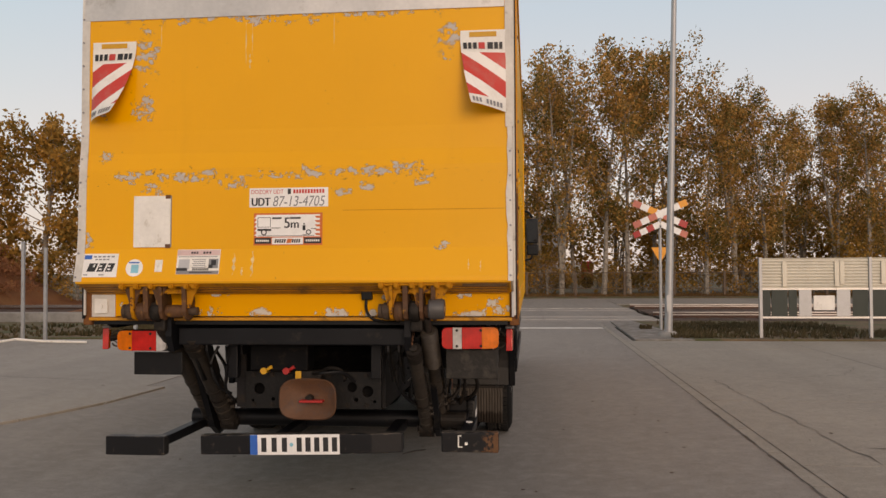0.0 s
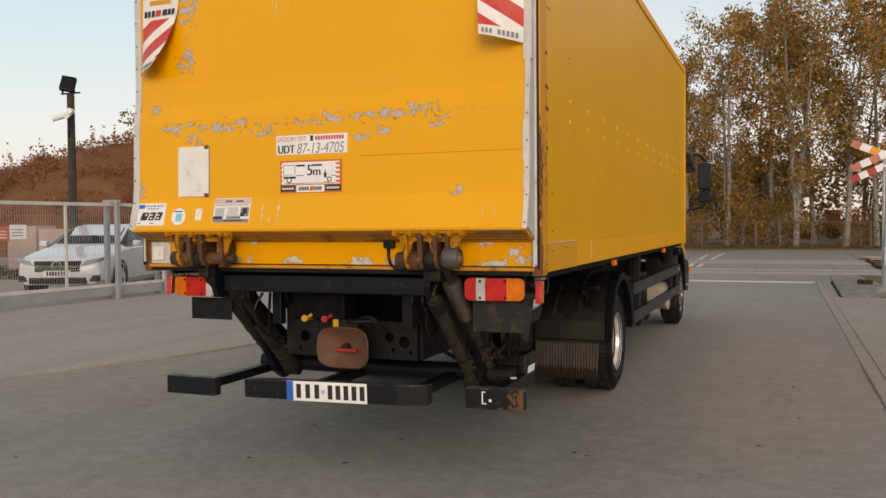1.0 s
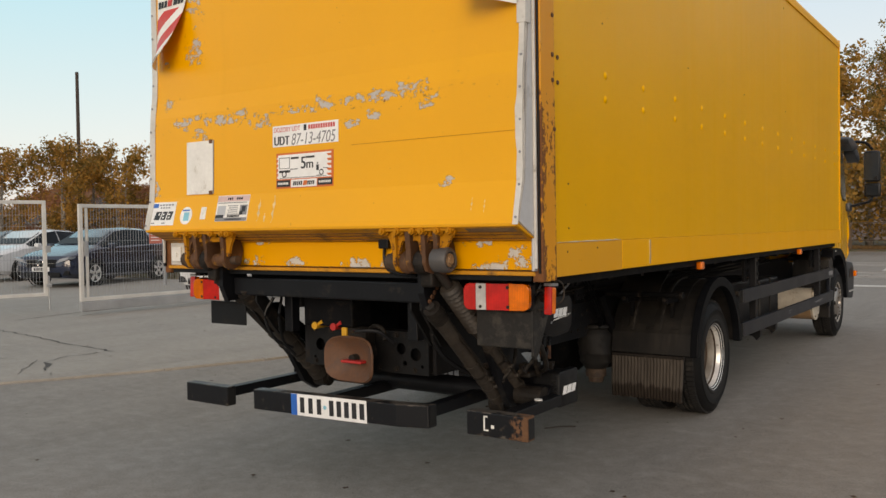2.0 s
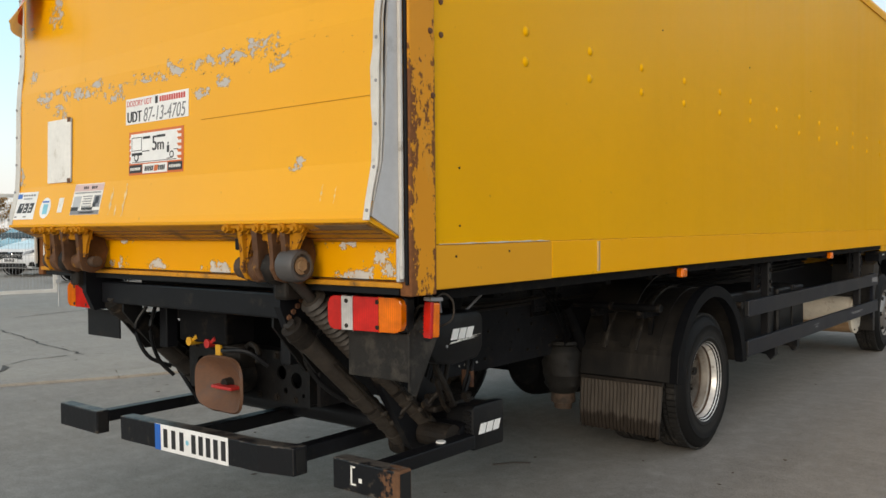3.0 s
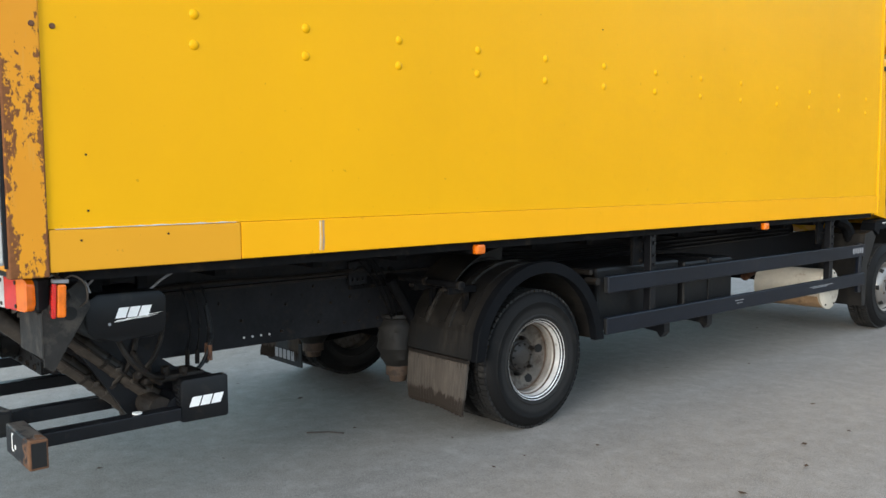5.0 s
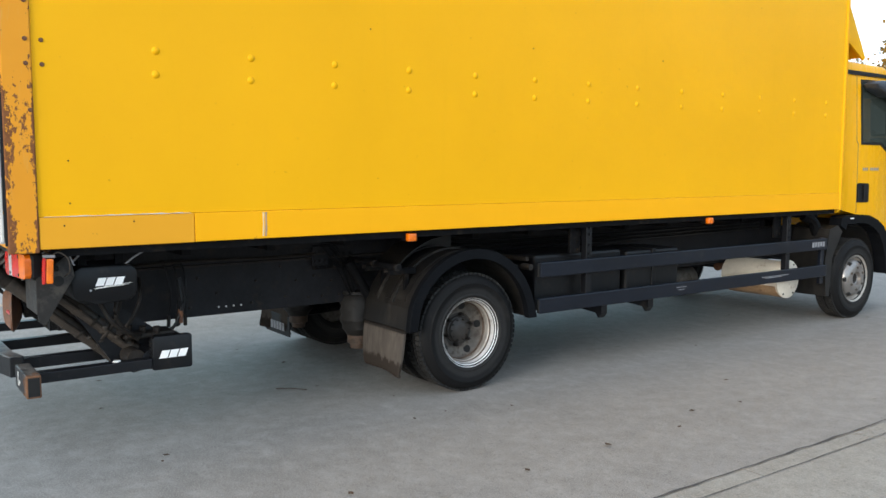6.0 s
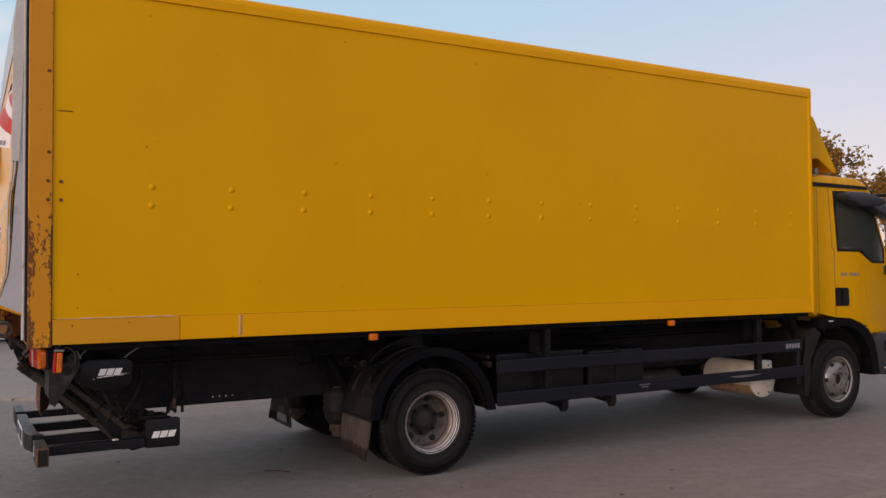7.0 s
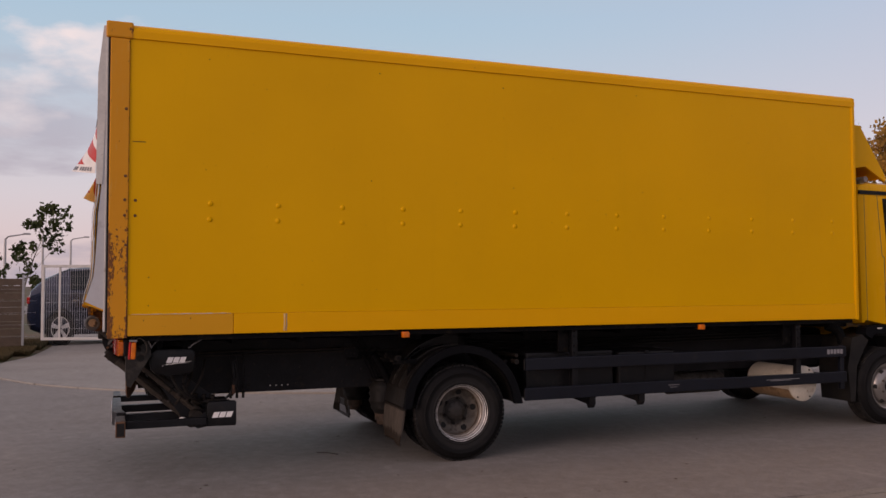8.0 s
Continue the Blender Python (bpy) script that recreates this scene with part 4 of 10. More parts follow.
# two tracks across the road
for name, y in (("track_near", 19.75), ("track_far", 25.6)):
    tr = empty(name, (0, y, 0), "rusty railway track in dark ballast", "railway track", "railway tracks", "structure")
    for x0, x1 in ((-120, -4.3), (5.05, 120)):
        bm = bmesh.new()
        prism(bm, [(-1.1, -0.05), (2.55, -0.05), (2.1, 0.045), (-0.65, 0.045)], x0, x1)
        part("ballast", bm, M["ballast"], tr)
        bm = bmesh.new()
        for i in range(int((x1 - x0) / 0.65)):
            sx = x0 + i * 0.65
            if abs(sx) < 45:
                box(bm, sx, sx + 0.24, -0.5, 1.95, 0.02, 0.060)
        part("sleepers", bm, M["sleeper"], tr)
    for ry in (0.0, 1.435):
        bm = bmesh.new()
        for x0, x1, dz in ((-120, -4.3, -0.09), (-4.3, 5.0, -0.20), (5.0, 120, -0.09)):
            box(bm, x0, x1, ry - 0.06, ry + 0.06, 0.12 + dz, 0.14 + dz)
            box(bm, x0, x1, ry - 0.012, ry + 0.012, 0.14 + dz, 0.215 + dz)
        part("rail_web", bm, M["rail"], tr)
        bm = bmesh.new()
        for x0, x1, dz in ((-120, -4.3, -0.09), (-4.3, 5.0, -0.235), (5.0, 120, -0.09)):
            box(bm, x0, x1, ry - 0.034, ry + 0.034, 0.215 + dz, 0.25 + dz, 0.005)
        part("rail_head", bm, M["rail_top"], tr)
    # concrete panels between and beside the rails in the road
    for py0, py1 in ((-0.75, -0.09), (0.11, 1.32), (1.55, 2.2)):
        for i in range(5):
            px = -4.15 + i * 1.97
            mk("crossing_panel", lambda bm: box(bm, px, min(px + 1.90, 4.98), py0, py1, -0.03, 0.006, 0.004), M["panel_pale"], tr)

# pale gravel corner round the lamp post, verge under the tracks
sheet("gravel_verge", [(3.40, 12.37), (4.55, 12.37), (4.5, 13.8), (4.3, 16.4), (4.1, 18.6), (3.50, 18.6)], 0.03, M["gravel"], "pale gravel corner beside the road")
sheet("verge", [(4.55, 12.37), (60, 12.6), (60, 18.6), (4.1, 18.6), (4.3, 16.4), (4.5, 13.8)], 0.035, M["earth"], "rough verge before the tracks")
sheet("verge_middle", [(5.05, 22.4), (60, 22.4), (60, 24.5), (5.05, 24.5)], 0.05, M["ballast"], "dark stony strip between the tracks")
sheet("verge_west", [(-60, 11.7), (-6.6, 12.4), (-4.3, 12.9), (-4.3, 18.6), (-60, 18.6)], 0.03, M["earth"], "rough verge before the tracks")
sheet("verge_far", [(-60, 39.0), (60, 39.0), (60, 72), (-60, 72)], 0.04, M["earth"], "dry leaf-strewn verge under the trees")
sheet("verge_south", [(-8.0, -2.05), (-9.1, -2.12), (-10.3, -1.90), (-11.6, -1.54), (-13.4, -1.38), (-15.4, -1.30), (-40, -0.9), (-40, -30), (-7.0, -30), (-7.2, -6.0)], 0.012, M["earth"], "grass verge beside the entry")

# ---- the lorry ----
truck = empty("box_truck", (0, 0, 0), "yellow box lorry with a raised tail lift and rusty rear posts", "truck")


def face_y(z):
    """How far back the folded platform stands at a height."""
    line = [(1.325, -0.096), (1.36, -0.091), (1.515, -0.052), (1.60, -0.048), (1.90, -0.040), (1.97, -0.038), (2.06, -0.022), (2.19, -0.015), (2.60, -0.014), (2.96, -0.008), (3.31, 0.028)]
    for (z0, y0), (z1, y1) in zip(line, line[1:]):
        if z <= z1:
            return y0 + (y1 - y0) * max(0, (z - z0) / (z1 - z0))
    return line[-1][1]


def on_face(x, z, off=0.002, spin=0.0):
    """The pose of something flat on the platform's rear face: x across, y up, z outward."""
    tilt = math.degrees(math.atan2(face_y(z + 0.05) - face_y(z - 0.05), 0.1))
    return pose(x, face_y(z) - off, z, 90 - tilt, 0, 0) @ pose(0, 0, 0, 0, 0, spin)


# cargo body
body = mk("cargo_body", lambda bm: (box(bm, -1.215, 1.215, 0.12, 7.0, 1.10, 3.27), ), M["side"], truck, "yellow glass-fibre cargo body")
for sx in (1, -1):
    a, b = (1.218, 1.25) if sx > 0 else (-1.25, -1.218)
    panel = mk("side_panel", lambda bm: box(bm, a, b, 0.192, 6.985, 1.249, 3.222), M["side"], body, "large flat yellow side panel with rows of rivets")
    a, b = (1.216, 1.257) if sx > 0 else (-1.257, -1.216)
    mk("skirt", lambda bm: box(bm, a, b, 0.192, 0.923, 1.096, 1.246, 0.004), M["skirt_old"], body, "faded orange-yellow replacement skirt length")
    mk("skirt", lambda bm: box(bm, a, b, 0.9255, 6.985, 1.0975, 1.247, 0.004), M["skirt"], body, "yellow lower skirt rail")
    # whitish line of uneven height along the top of the skirt
    chip = random.Random(31)
    lip = [(0.215 + 0.03 * q, chip.uniform(0.0005, 0.0045) if 2 < q < 22 else 0.0006) for q in range(24)]
    mk("skirt_lip", lambda bm: prism(bm, [(y, 1.2476 + 0.0004 * math.sin(q)) for q, (y, d) in enumerate(lip)][::-1] + [(y, 1.2486 + d) for y, d in lip], *sorted((1.2505 * sx, 1.2585 * sx))), M["white_strip"], body, "thin uneven whitish line along the upper edge of the skirt")
    bm = bmesh.new()
    pr = [(1.19, 3.222), (1.262, 3.222), (1.262, 3.275), (1.252, 3.305), (1.225, 3.325), (1.19, 3.328)]
    prism(bm, [(x * sx, z) for x, z in pr], 0.20, 7.03, "xz")
    part("roof_rail", bm, M["skirt"], body, "rounded yellow roof rail")
    bm = bmesh.new()
    prism(bm, [(1.20 * sx, 0.030), (1.268 * sx, 0.030), (1.268 * sx, 0.212), (1.20 * sx, 0.212)], 3.216, 3.335, "xy", 0.012)
    part("corner_cap", bm, M["post"], body, "rust-edged yellow corner cap")
    mk("corner_post", lambda bm: box(bm, min(1.212 * sx, 1.262 * sx), max(1.212 * sx, 1.262 * sx), 0.060, 0.190, 1.082, 3.215, 0.006), M["post"], body, "rear corner post with flaking rust")
    bm = bmesh.new()
    prism(bm, [(1.20 * sx, 6.985), (1.256 * sx, 6.985), (1.262 * sx, 7.0), (1.258 * sx, 7.03), (1.23 * sx, 7.052), (1.20 * sx, 7.052)], 1.092, 3.31, "xy")
    part("front_corner_trim", bm, M["skirt"], body)
    # black strip that fills the dark gap beside the post
    mk("gap_strip", lambda bm: box(bm, min(1.2465 * sx, 1.262 * sx), max(1.2465 * sx, 1.254 * sx), 0.0480, 0.0598, 1.12, 3.27, 0.001), M["plastic"], body, "black strip between post and platform")
    # rivets in two rows, dull bolts by the post
    bm = bmesh.new()
    lathe(bm, [(0.0, 0.009), (0.010, 0.008), (0.017, 0.0045), (0.0205, 0.0)], (0, 0, 0), "x", 12, sx)
    first = None
    for i in range(13):
        for z in (1.936, 2.052):
            y = 0.75 + 0.4968 * i
            m = pose(1.2505 * sx, y + (0.004 if z > 2 else 0), z + 0.0008 * i)
            if first is None:
                first = part("rivet", bm, M["side"], body, "domed yellow rivet head", True)
                first.matrix_basis = m
            else:
                twin("rivet", first, body, m)
    bm = bmesh.new()
    lathe(bm, [(0.0, 0.006), (0.009, 0.005), (0.011, 0.0)], (0, 0, 0), "x", 10, sx)
    bolt = part("bolt", bm, M["rust"], body, "rusty bolt head")
    spots = [(0.165, 2.06), (0.165, 1.95), (0.235, 2.06), (0.235, 1.95), (0.168, 2.71), (0.168, 2.23), (0.176, 1.74)]
    bolt.matrix_basis = pose(1.262 * sx, *spots[0])
    for y, z in spots[1:]:
        twin("bolt", bolt, body, pose((1.262 if y < 0.19 else 1.2505) * sx, y, z))
    small = mk("screw", lambda bm: cyl(bm, (0, 0, 0), (0.003 * sx, 0, 0), 0.0042, seg=8), M["grimy"], body)
    spots = [(0.33, 1.51), (0.33, 1.31), (0.74, 3.12), (0.72, 2.30), (2.05, 3.13), (1.98, 2.27), (3.13, 3.10), (3.22, 2.26), (4.45, 3.14), (4.50, 2.27), (0.30, 1.205), (0.62, 1.215)]
    small.matrix_basis = pose(1.25 * sx, *spots[0])
    for y, z in spots[1:]:
        twin("screw", small, body, pose((1.25 if z > 1.25 else 1.257) * sx, y, z))
    for y0, y1, mt, lab in ((1.292, 1.304, "scuff_pale", "pale rubbed streak on the skirt"), (1.306, 1.320, "scuff", "violet-grey rubbed streak on the skirt")):
        mk("scuff", lambda bm: prism(bm, [(y0, 1.11), (y1 - 0.004, 1.11), (y1, 1.15), (y1 - 0.002, 1.20), (y1, 1.24), (y0 + 0.002, 1.24), (y0 + 0.004, 1.18)], *sorted((1.2572 * sx, 1.2582 * sx))), M[mt], body, lab)
    mk("scuff", lambda bm: box(bm, min(1.2502 * sx, 1.2512 * sx), max(1.2502 * sx, 1.2512 * sx), 0.215, 0.30, 2.478, 2.484), M["grimy"], body, "short dark scratch")
mk("roof", lambda bm: box(bm, -1.19, 1.19, 0.06, 7.03, 3.27, 3.318, 0.01), M["skirt"], body)
mk("front_wall", lambda bm: box(bm, -1.20, 1.20, 7.0, 7.03, 1.10, 3.27), M["side"], body)
mk("rear_header", lambda bm: box(bm, -1.20, 1.20, 0.070, 0.19, 3.19, 3.30, 0.006), M["post"], body)

# tail lift, folded up against the rear
lift = mk("tail_lift", lambda bm: prism(bm, [(face_y(z), z) for z in (3.31, 3.10, 2.96, 2.6, 2.19, 2.06, 1.97, 1.90, 1.76, 1.60, 1.515, 1.44, 1.40, 1.36, 1.332)] + [(-0.088, 1.324), (0.064, 1.264), (0.068, 3.31)], -1.222, 1.222),
          M["lift"], truck, "chipped yellow tail lift platform folded upright")
for sx in (1, -1):
    # bare end plate set back from the skin, a torn dark edge and a bent yellow bead between them
    plate_edge = [(face_y(z) + g, z) for z, g in ((3.305, 0.008), (2.60, 0.034), (2.15, 0.027), (1.96, 0.030), (1.79, 0.028), (1.60, 0.022), (1.515, 0.018), (1.42, 0.012), (1.342, 0.007))]
    bm = bmesh.new()
    prism(bm, plate_edge + [(0.062, 1.270), (0.064, 3.305)], 1.2225 * sx, 1.233 * sx)
    part("end_plate", bm, M["endplate"], lift, "grey aluminium end of the platform")
    mk("plate_flange", lambda bm: box(bm, *sorted((1.2335 * sx, 1.246 * sx)), 0.034, 0.0460, 1.140, 3.30, 0.002), M["white_strip"], lift, "pale edge flange of the platform")
    torn = random.Random(11)
    zs2 = [2.17 - 0.030 * q for q in range(27)]
    def edge_at(z):
        for (ya, za), (yb, zb) in zip(plate_edge, plate_edge[1:]):
            if z >= zb:
                return ya + (yb - ya) * (za - z) / (za - zb)
        return plate_edge[-1][0]
    for nm, mt, lo, hi, dx, lab in (("strip_return", M["white_strip"], 0.005, 0.42, 0.0090, "white return of the bent edge strip"), ("torn_edge", M["rust_dark"], 0.30, 0.98, 0.0005, "dark torn core of the platform edge"), ("edge_bead", M["skirt"], 0.66, 0.76, 0.0015, "bent yellow bead along the torn edge")):
        vs2, fs2 = [], []
        for q, z in enumerate(zs2):
            a0, b0 = face_y(z) + 0.003, edge_at(z)
            wv = 0.12 * math.sin(z * 9.0) + torn.uniform(-0.06, 0.06)
            ya, yb = a0 + (b0 - a0) * max(0.0, lo + (wv if lo > 0.1 else abs(wv))), a0 + (b0 - a0) * min(1.0, hi + (wv if hi < 0.9 else 0))
            for xx in (1.2222, 1.2240 + dx):
                vs2 += [(xx * sx, ya, z), (xx * sx, yb, z)]
            if q:
                k0 = 4 * (q - 1)
                fs2 += [(k0 + 2, k0 + 3, k0 + 7, k0 + 6), (k0, k0 + 2, k0 + 6, k0 + 4), (k0 + 3, k0 + 1, k0 + 5, k0 + 7)]
        from_lists(nm, vs2, fs2, mt, lift, lab)
    r3 = random.Random(3 + sx)
    bm = bmesh.new()
    zs = [2.17 - 0.06 * i for i in range(15)] if sx > 0 else [3.30 - 0.1 * i for i in range(20)] + [1.335]
    w = 0.030 if sx > 0 else 0.046
    outer, inner = [], []
    for z in zs:
        wob = r3.uniform(-0.007, 0.007) if sx > 0 else 0.0
        outer.append((1.234 * sx, z, wob))
        inner.append(((1.234 - w) * sx - wob, z, wob))
    for (ax, az2, aw), (bx, bz, bw), (cx, cz, cw), (dx, dz, dw) in zip(outer, outer[1:], inner[1:], inner):
        q = [bm.verts.new((x, face_y(z) - 0.005 - abs(wv) * 0.9, z)) for x, z, wv in ((ax, az2, aw), (bx, bz, bw), (cx, cz, cw), (dx, dz, dw))]
        bm.faces.new(q)
    bmesh.ops.remove_doubles(bm, verts=bm.verts, dist=0.0005)
    g = bmesh.ops.extrude_face_region(bm, geom=bm.faces[:])
    bmesh.ops.translate(bm, verts=[v for v in g["geom"] if isinstance(v, bmesh.types.BMVert)], vec=(0, 0.004, 0))
    bmesh.ops.recalc_face_normals(bm, faces=bm.faces)
    part("edge_strip", bm, M["white_strip"], lift, "bent grubby white edge strip" if sx > 0 else "white edge strip with rivets")
    if sx > 0:
        bm = bmesh.new()
        prism(bm, [(face_y(3.30) - 0.012, 3.30), (face_y(2.96) - 0.012, 2.96), (face_y(2.17) - 0.010, 2.17), (face_y(2.17) + 0.03, 2.17), (0.05, 3.30)], 1.198, 1.240)
        part("edge_cover", bm, M["white_strip"], lift, "cream upper edge cover")
    pin = mk("strip_rivet", lambda bm: cyl(bm, (0, 0, 0), (0, -0.004, 0), 0.006, seg=8), M["ink_grey"], lift)
    k = 0
    for z in [1.36 + 0.135 * j for j in range(14 if sx < 0 else 6)]:
        m = pose(1.222 * sx, face_y(z) - 0.006, z)
        if k == 0:
            pin.matrix_basis = m
        else:
            twin("strip_rivet", pin, lift, m)
        k += 1
bm = bmesh.new()
strip(bm, [(face_y(z) - 0.003, z) for z in (2.835, 2.96, 3.1, 3.305)], -1.218, 1.196, -0.003)
bmesh.ops.recalc_face_normals(bm, faces=bm.faces)
part("tip", bm, M["alu"], lift, "bare aluminium tip of the platform")
bm = bmesh.new()
prism(bm, [(-0.088, 1.3225), (-0.087, 1.3190), (0.064, 1.2590), (0.064, 1.2625)], -1.215, 1.215)
part("underside", bm, M["under"], lift, "greasy discoloured underside")
for t, wd in ((0.30, 0.0009), (0.52, 0.0016), (0.78, 0.0009)):
    yy, zz = -0.087 + 0.151 * t, 1.3190 - 0.060 * t
    mk("underside_joint", lambda bm: box(bm, -1.20, 1.20, yy - wd, yy + wd, zz - 0.003, zz + 0.002), M["bracket_rust"], lift, "dark joint between underside planks")
mk("underside_patch", lambda bm: prism(bm, [(-0.080, 1.3155), (-0.080, 1.3140), (-0.045, 1.3001), (-0.045, 1.3016)], 0.96, 1.20), M["rust_pale"], lift, "bare pale patch on the underside")
mk("lower_edge", lambda bm: box(bm, -1.222, 1.222, -0.099, -0.088, 1.322, 1.336, 0.003), M["skirt_old"], lift, "worn lower edge")
for z, wd in ((1.722, 0.0022), ):
    mk("plank_joint", lambda bm: box(bm, 0.30, 1.20, face_y(z) - 0.0012, face_y(z) + 0.002, z, z + wd), M["bracket"], lift, "fine joint between platform planks")

for k, (x, z0, z1, w) in enumerate(((-0.262, 2.56, 2.80, 0.006), (-0.238, 2.53, 2.62, 0.010), (-0.225, 2.60, 2.82, 0.004), (0.245, 2.62, 2.83, 0.004), (-0.31, 1.37, 1.49, 0.016), (-0.205, 1.36, 1.50, 0.014), (-0.262, 1.365, 1.41, 0.012), (0.995, 1.39, 1.45, 0.006), (1.06, 1.38, 1.44, 0.005), (-0.76, 2.66, 2.80, 0.004))):
    def scratch(bm):
        pts = [(x + w * math.sin(3.1 * q + k) * 0.5 - w * 0.5 * (1 - abs(q - 3) / 3.4), z0 + (z1 - z0) * q / 6) for q in range(7)]
        pts += [(x + w * math.sin(2.3 * q + k) * 0.4 + w * 0.5 * (1 - abs(q - 3) / 3.4), z0 + (z1 - z0) * q / 6) for q in range(6, -1, -1)]
        vs2 = [bm.verts.new((a2, face_y(b2) - 0.0012, b2)) for a2, b2 in pts]
        for q in range(6):
            bm.faces.new((vs2[q], vs2[q + 1], vs2[12 - q], vs2[13 - q]))
    mk("scratch", scratch, M["scuff_pale"], lift, "pale vertical scratch")

# the sill below it
sill = mk("rear_sill", lambda bm: (box(bm, -1.222, 1.222, 0.075, 0.16, 1.128, 1.262, 0.004)), M["sill"], truck, "yellow rear sill with peeling paint")
mk("sill_foot", lambda bm: box(bm, -1.225, 1.225, 0.055, 0.16, 1.108, 1.126, 0.004), M["under"], sill, "dirty brown-yellow lower flange")
mk("sill_seam", lambda bm: box(bm, -1.06, 1.22, 0.0715, 0.0745, 1.130, 1.1335), M["grimy"], sill, "dirty seam along the sill")
mk("sill_lip", lambda bm: box(bm, -1.20, 1.20, 0.07, 0.15, 1.085, 1.106), M["plastic"], sill, "black rubber lip")
mk("sill_end", lambda bm: box(bm, -1.235, -1.07, 0.066, 0.074, 1.128, 1.258, 0.003), M["white_strip"], sill, "bare pale sill end")
mk("socket", lambda bm: (box(bm, -1.19, -1.11, 0.052, 0.066, 1.15, 1.235, 0.004), cyl(bm, (-1.15, 0.055, 1.19), (-1.15, 0.045, 1.19), 0.014, seg=12)), M["white_dirty"], sill, "small square control socket")
for x0, x1 in ((0.99, 1.222), ):
    mk("end_cap", lambda bm: box(bm, 1.223, 1.236, 0.03, 0.12, 1.13, 1.27, 0.004), M["endplate"], sill)


# stickers and plates on the platform
FLAT_AT = {}


def wrap(bm, zc, off=0.0005):
    """Lay flat print (x across, y up, z outward) onto the folded platform round a height."""
    for z in (1.36, 1.515, 1.60, 1.90, 1.97):
        bmesh.ops.bisect_plane(bm, geom=bm.verts[:] + bm.edges[:] + bm.faces[:], plane_co=(0, z - zc, 0), plane_no=(0, 1, 0))
    for v in bm.verts:
        x, y, z = v.co
        v.co = (x, face_y(zc + y) - off - z, zc + y)
    bmesh.ops.recalc_face_normals(bm, faces=bm.faces)


def sticker(name, x0, x1, z0, z1, mat, label, thick=0.0012, bevel=0.0):
    zc = (z0 + z1) / 2
    if thick > 0.004:
        o = mk(name, lambda bm: box(bm, x0, x1, -(zc - z0), z1 - zc, 0, thick, bevel), mat, truck, label)
        o.matrix_basis = on_face(0, zc, 0.0005)
        return o
    o = mk(name, lambda bm: (box(bm, x0, x1, -(zc - z0), z1 - zc, 0, thick), wrap(bm, zc)), mat, truck, label)
    FLAT_AT[o] = zc
    return o


def bars(parent, name, rects, mat, z=0.0016, slant=0.0):
    """Plain printed bars; a few large ones are parts of their own, fine print stays joined."""
    def one(bm, q):
        x0, x1, y0, y1 = q
        prism(bm, [(x0, y0), (x1, y0), (x1 + slant * (y1 - y0), y1), (x0 + slant * (y1 - y0), y1)], z, z + 0.0006, "xy")

    def lay(bm, group):
        for q in group:
            one(bm, q)
        if parent in FLAT_AT:
            wrap(bm, FLAT_AT[parent])
    if len(rects) <= 3:
        for q in rects:
            mk(name, lambda bm: lay(bm, [q]), mat, parent)
    else:
        tagged(mk(name, lambda bm: lay(bm, rects), mat, parent), kind="stuff")


def words(parent, text, size, mat, x, y, out, width, shear=0.0):
    """Printed words on a sticker, their lower left corner at x and y of it."""
    z = FLAT_AT[parent] + y + size * 0.35
    writing("lettering", text, size, mat, parent, on_face(x, z, 0.0005 + out) @ pose(0, -size * 0.35, 0), width, shear)


def bar_row(x0, x1, y0, y1, n, gap=0.3):
    w = (x1 - x0) / n
    return [(x0 + i * w, x0 + (i + 1 - gap) * w, y0, y1) for i in range(n)]


udt = sticker("inspection_sticker", -0.231, 0.217, 1.745, 1.852, M["white"], "white inspection sticker with red and black writing")
words(udt, "DOZORY UDT", 0.034, M["ink_red"], -0.222, 0.021, 0.0018, 0.185)
bars(udt, "printed_bars", bar_row(0.02, 0.20, 0.022, 0.044, 11), M["ink_red"])
bars(udt, "phone_symbol", [(-0.012, 0.006, 0.018, 0.048)], M["ink"])
for dx in (0.0, 0.0022, 0.0044):
    words(udt, "UDT", 0.064, M["ink"], -0.222 + dx, -0.045, 0.0018 + dx * 0.02, 0.108)
words(udt, "87-13-4705", 0.082, M["ink_grey"], -0.100, -0.049, 0.0022, 0.300, 0.22)
five = sticker("warning_sticker", -0.205, 0.186, 1.532, 1.712, M["ink_orange"], "white warning sticker with an orange striped border showing a five metre clear zone")
bars(five, "sticker_field", [(-0.190, 0.171, -0.042, 0.080)], M["white"], 0.0014)
for side in (-0.202, 0.150):
    for k in range(5):
        bars(five, "border_stripe", [(side + (0.0 if side < 0 else 0.003), side + 0.030, -0.036 + 0.024 * k, -0.024 + 0.024 * k)], M["ink_orange" if side > 0 else "white"], 0.0020 if side > 0 else 0.0012, -0.9 if side > 0 else 0.9)
bars(five, "sticker_foot", [(-0.199, -0.105, -0.081, -0.048), (0.082, 0.180, -0.081, -0.048)], M["ink"], 0.0014)
bars(five, "sticker_foot", [(-0.100, 0.077, -0.085, -0.047)], M["white"], 0.0014)
bars(five, "foot_print", bar_row(-0.190, -0.115, -0.070, -0.059, 7) + bar_row(0.092, 0.172, -0.070, -0.059, 7), M["white_dirty"], 0.0022)
bars(five, "foot_print", bar_row(-0.085, -0.020, -0.076, -0.056, 5) + bar_row(0.012, 0.062, -0.076, -0.056, 4), M["ink"], 0.0022, 0.2)
bars(five, "foot_print", [(-0.018, 0.008, -0.078, -0.054)], M["ink_orange"], 0.0022, 0.3)
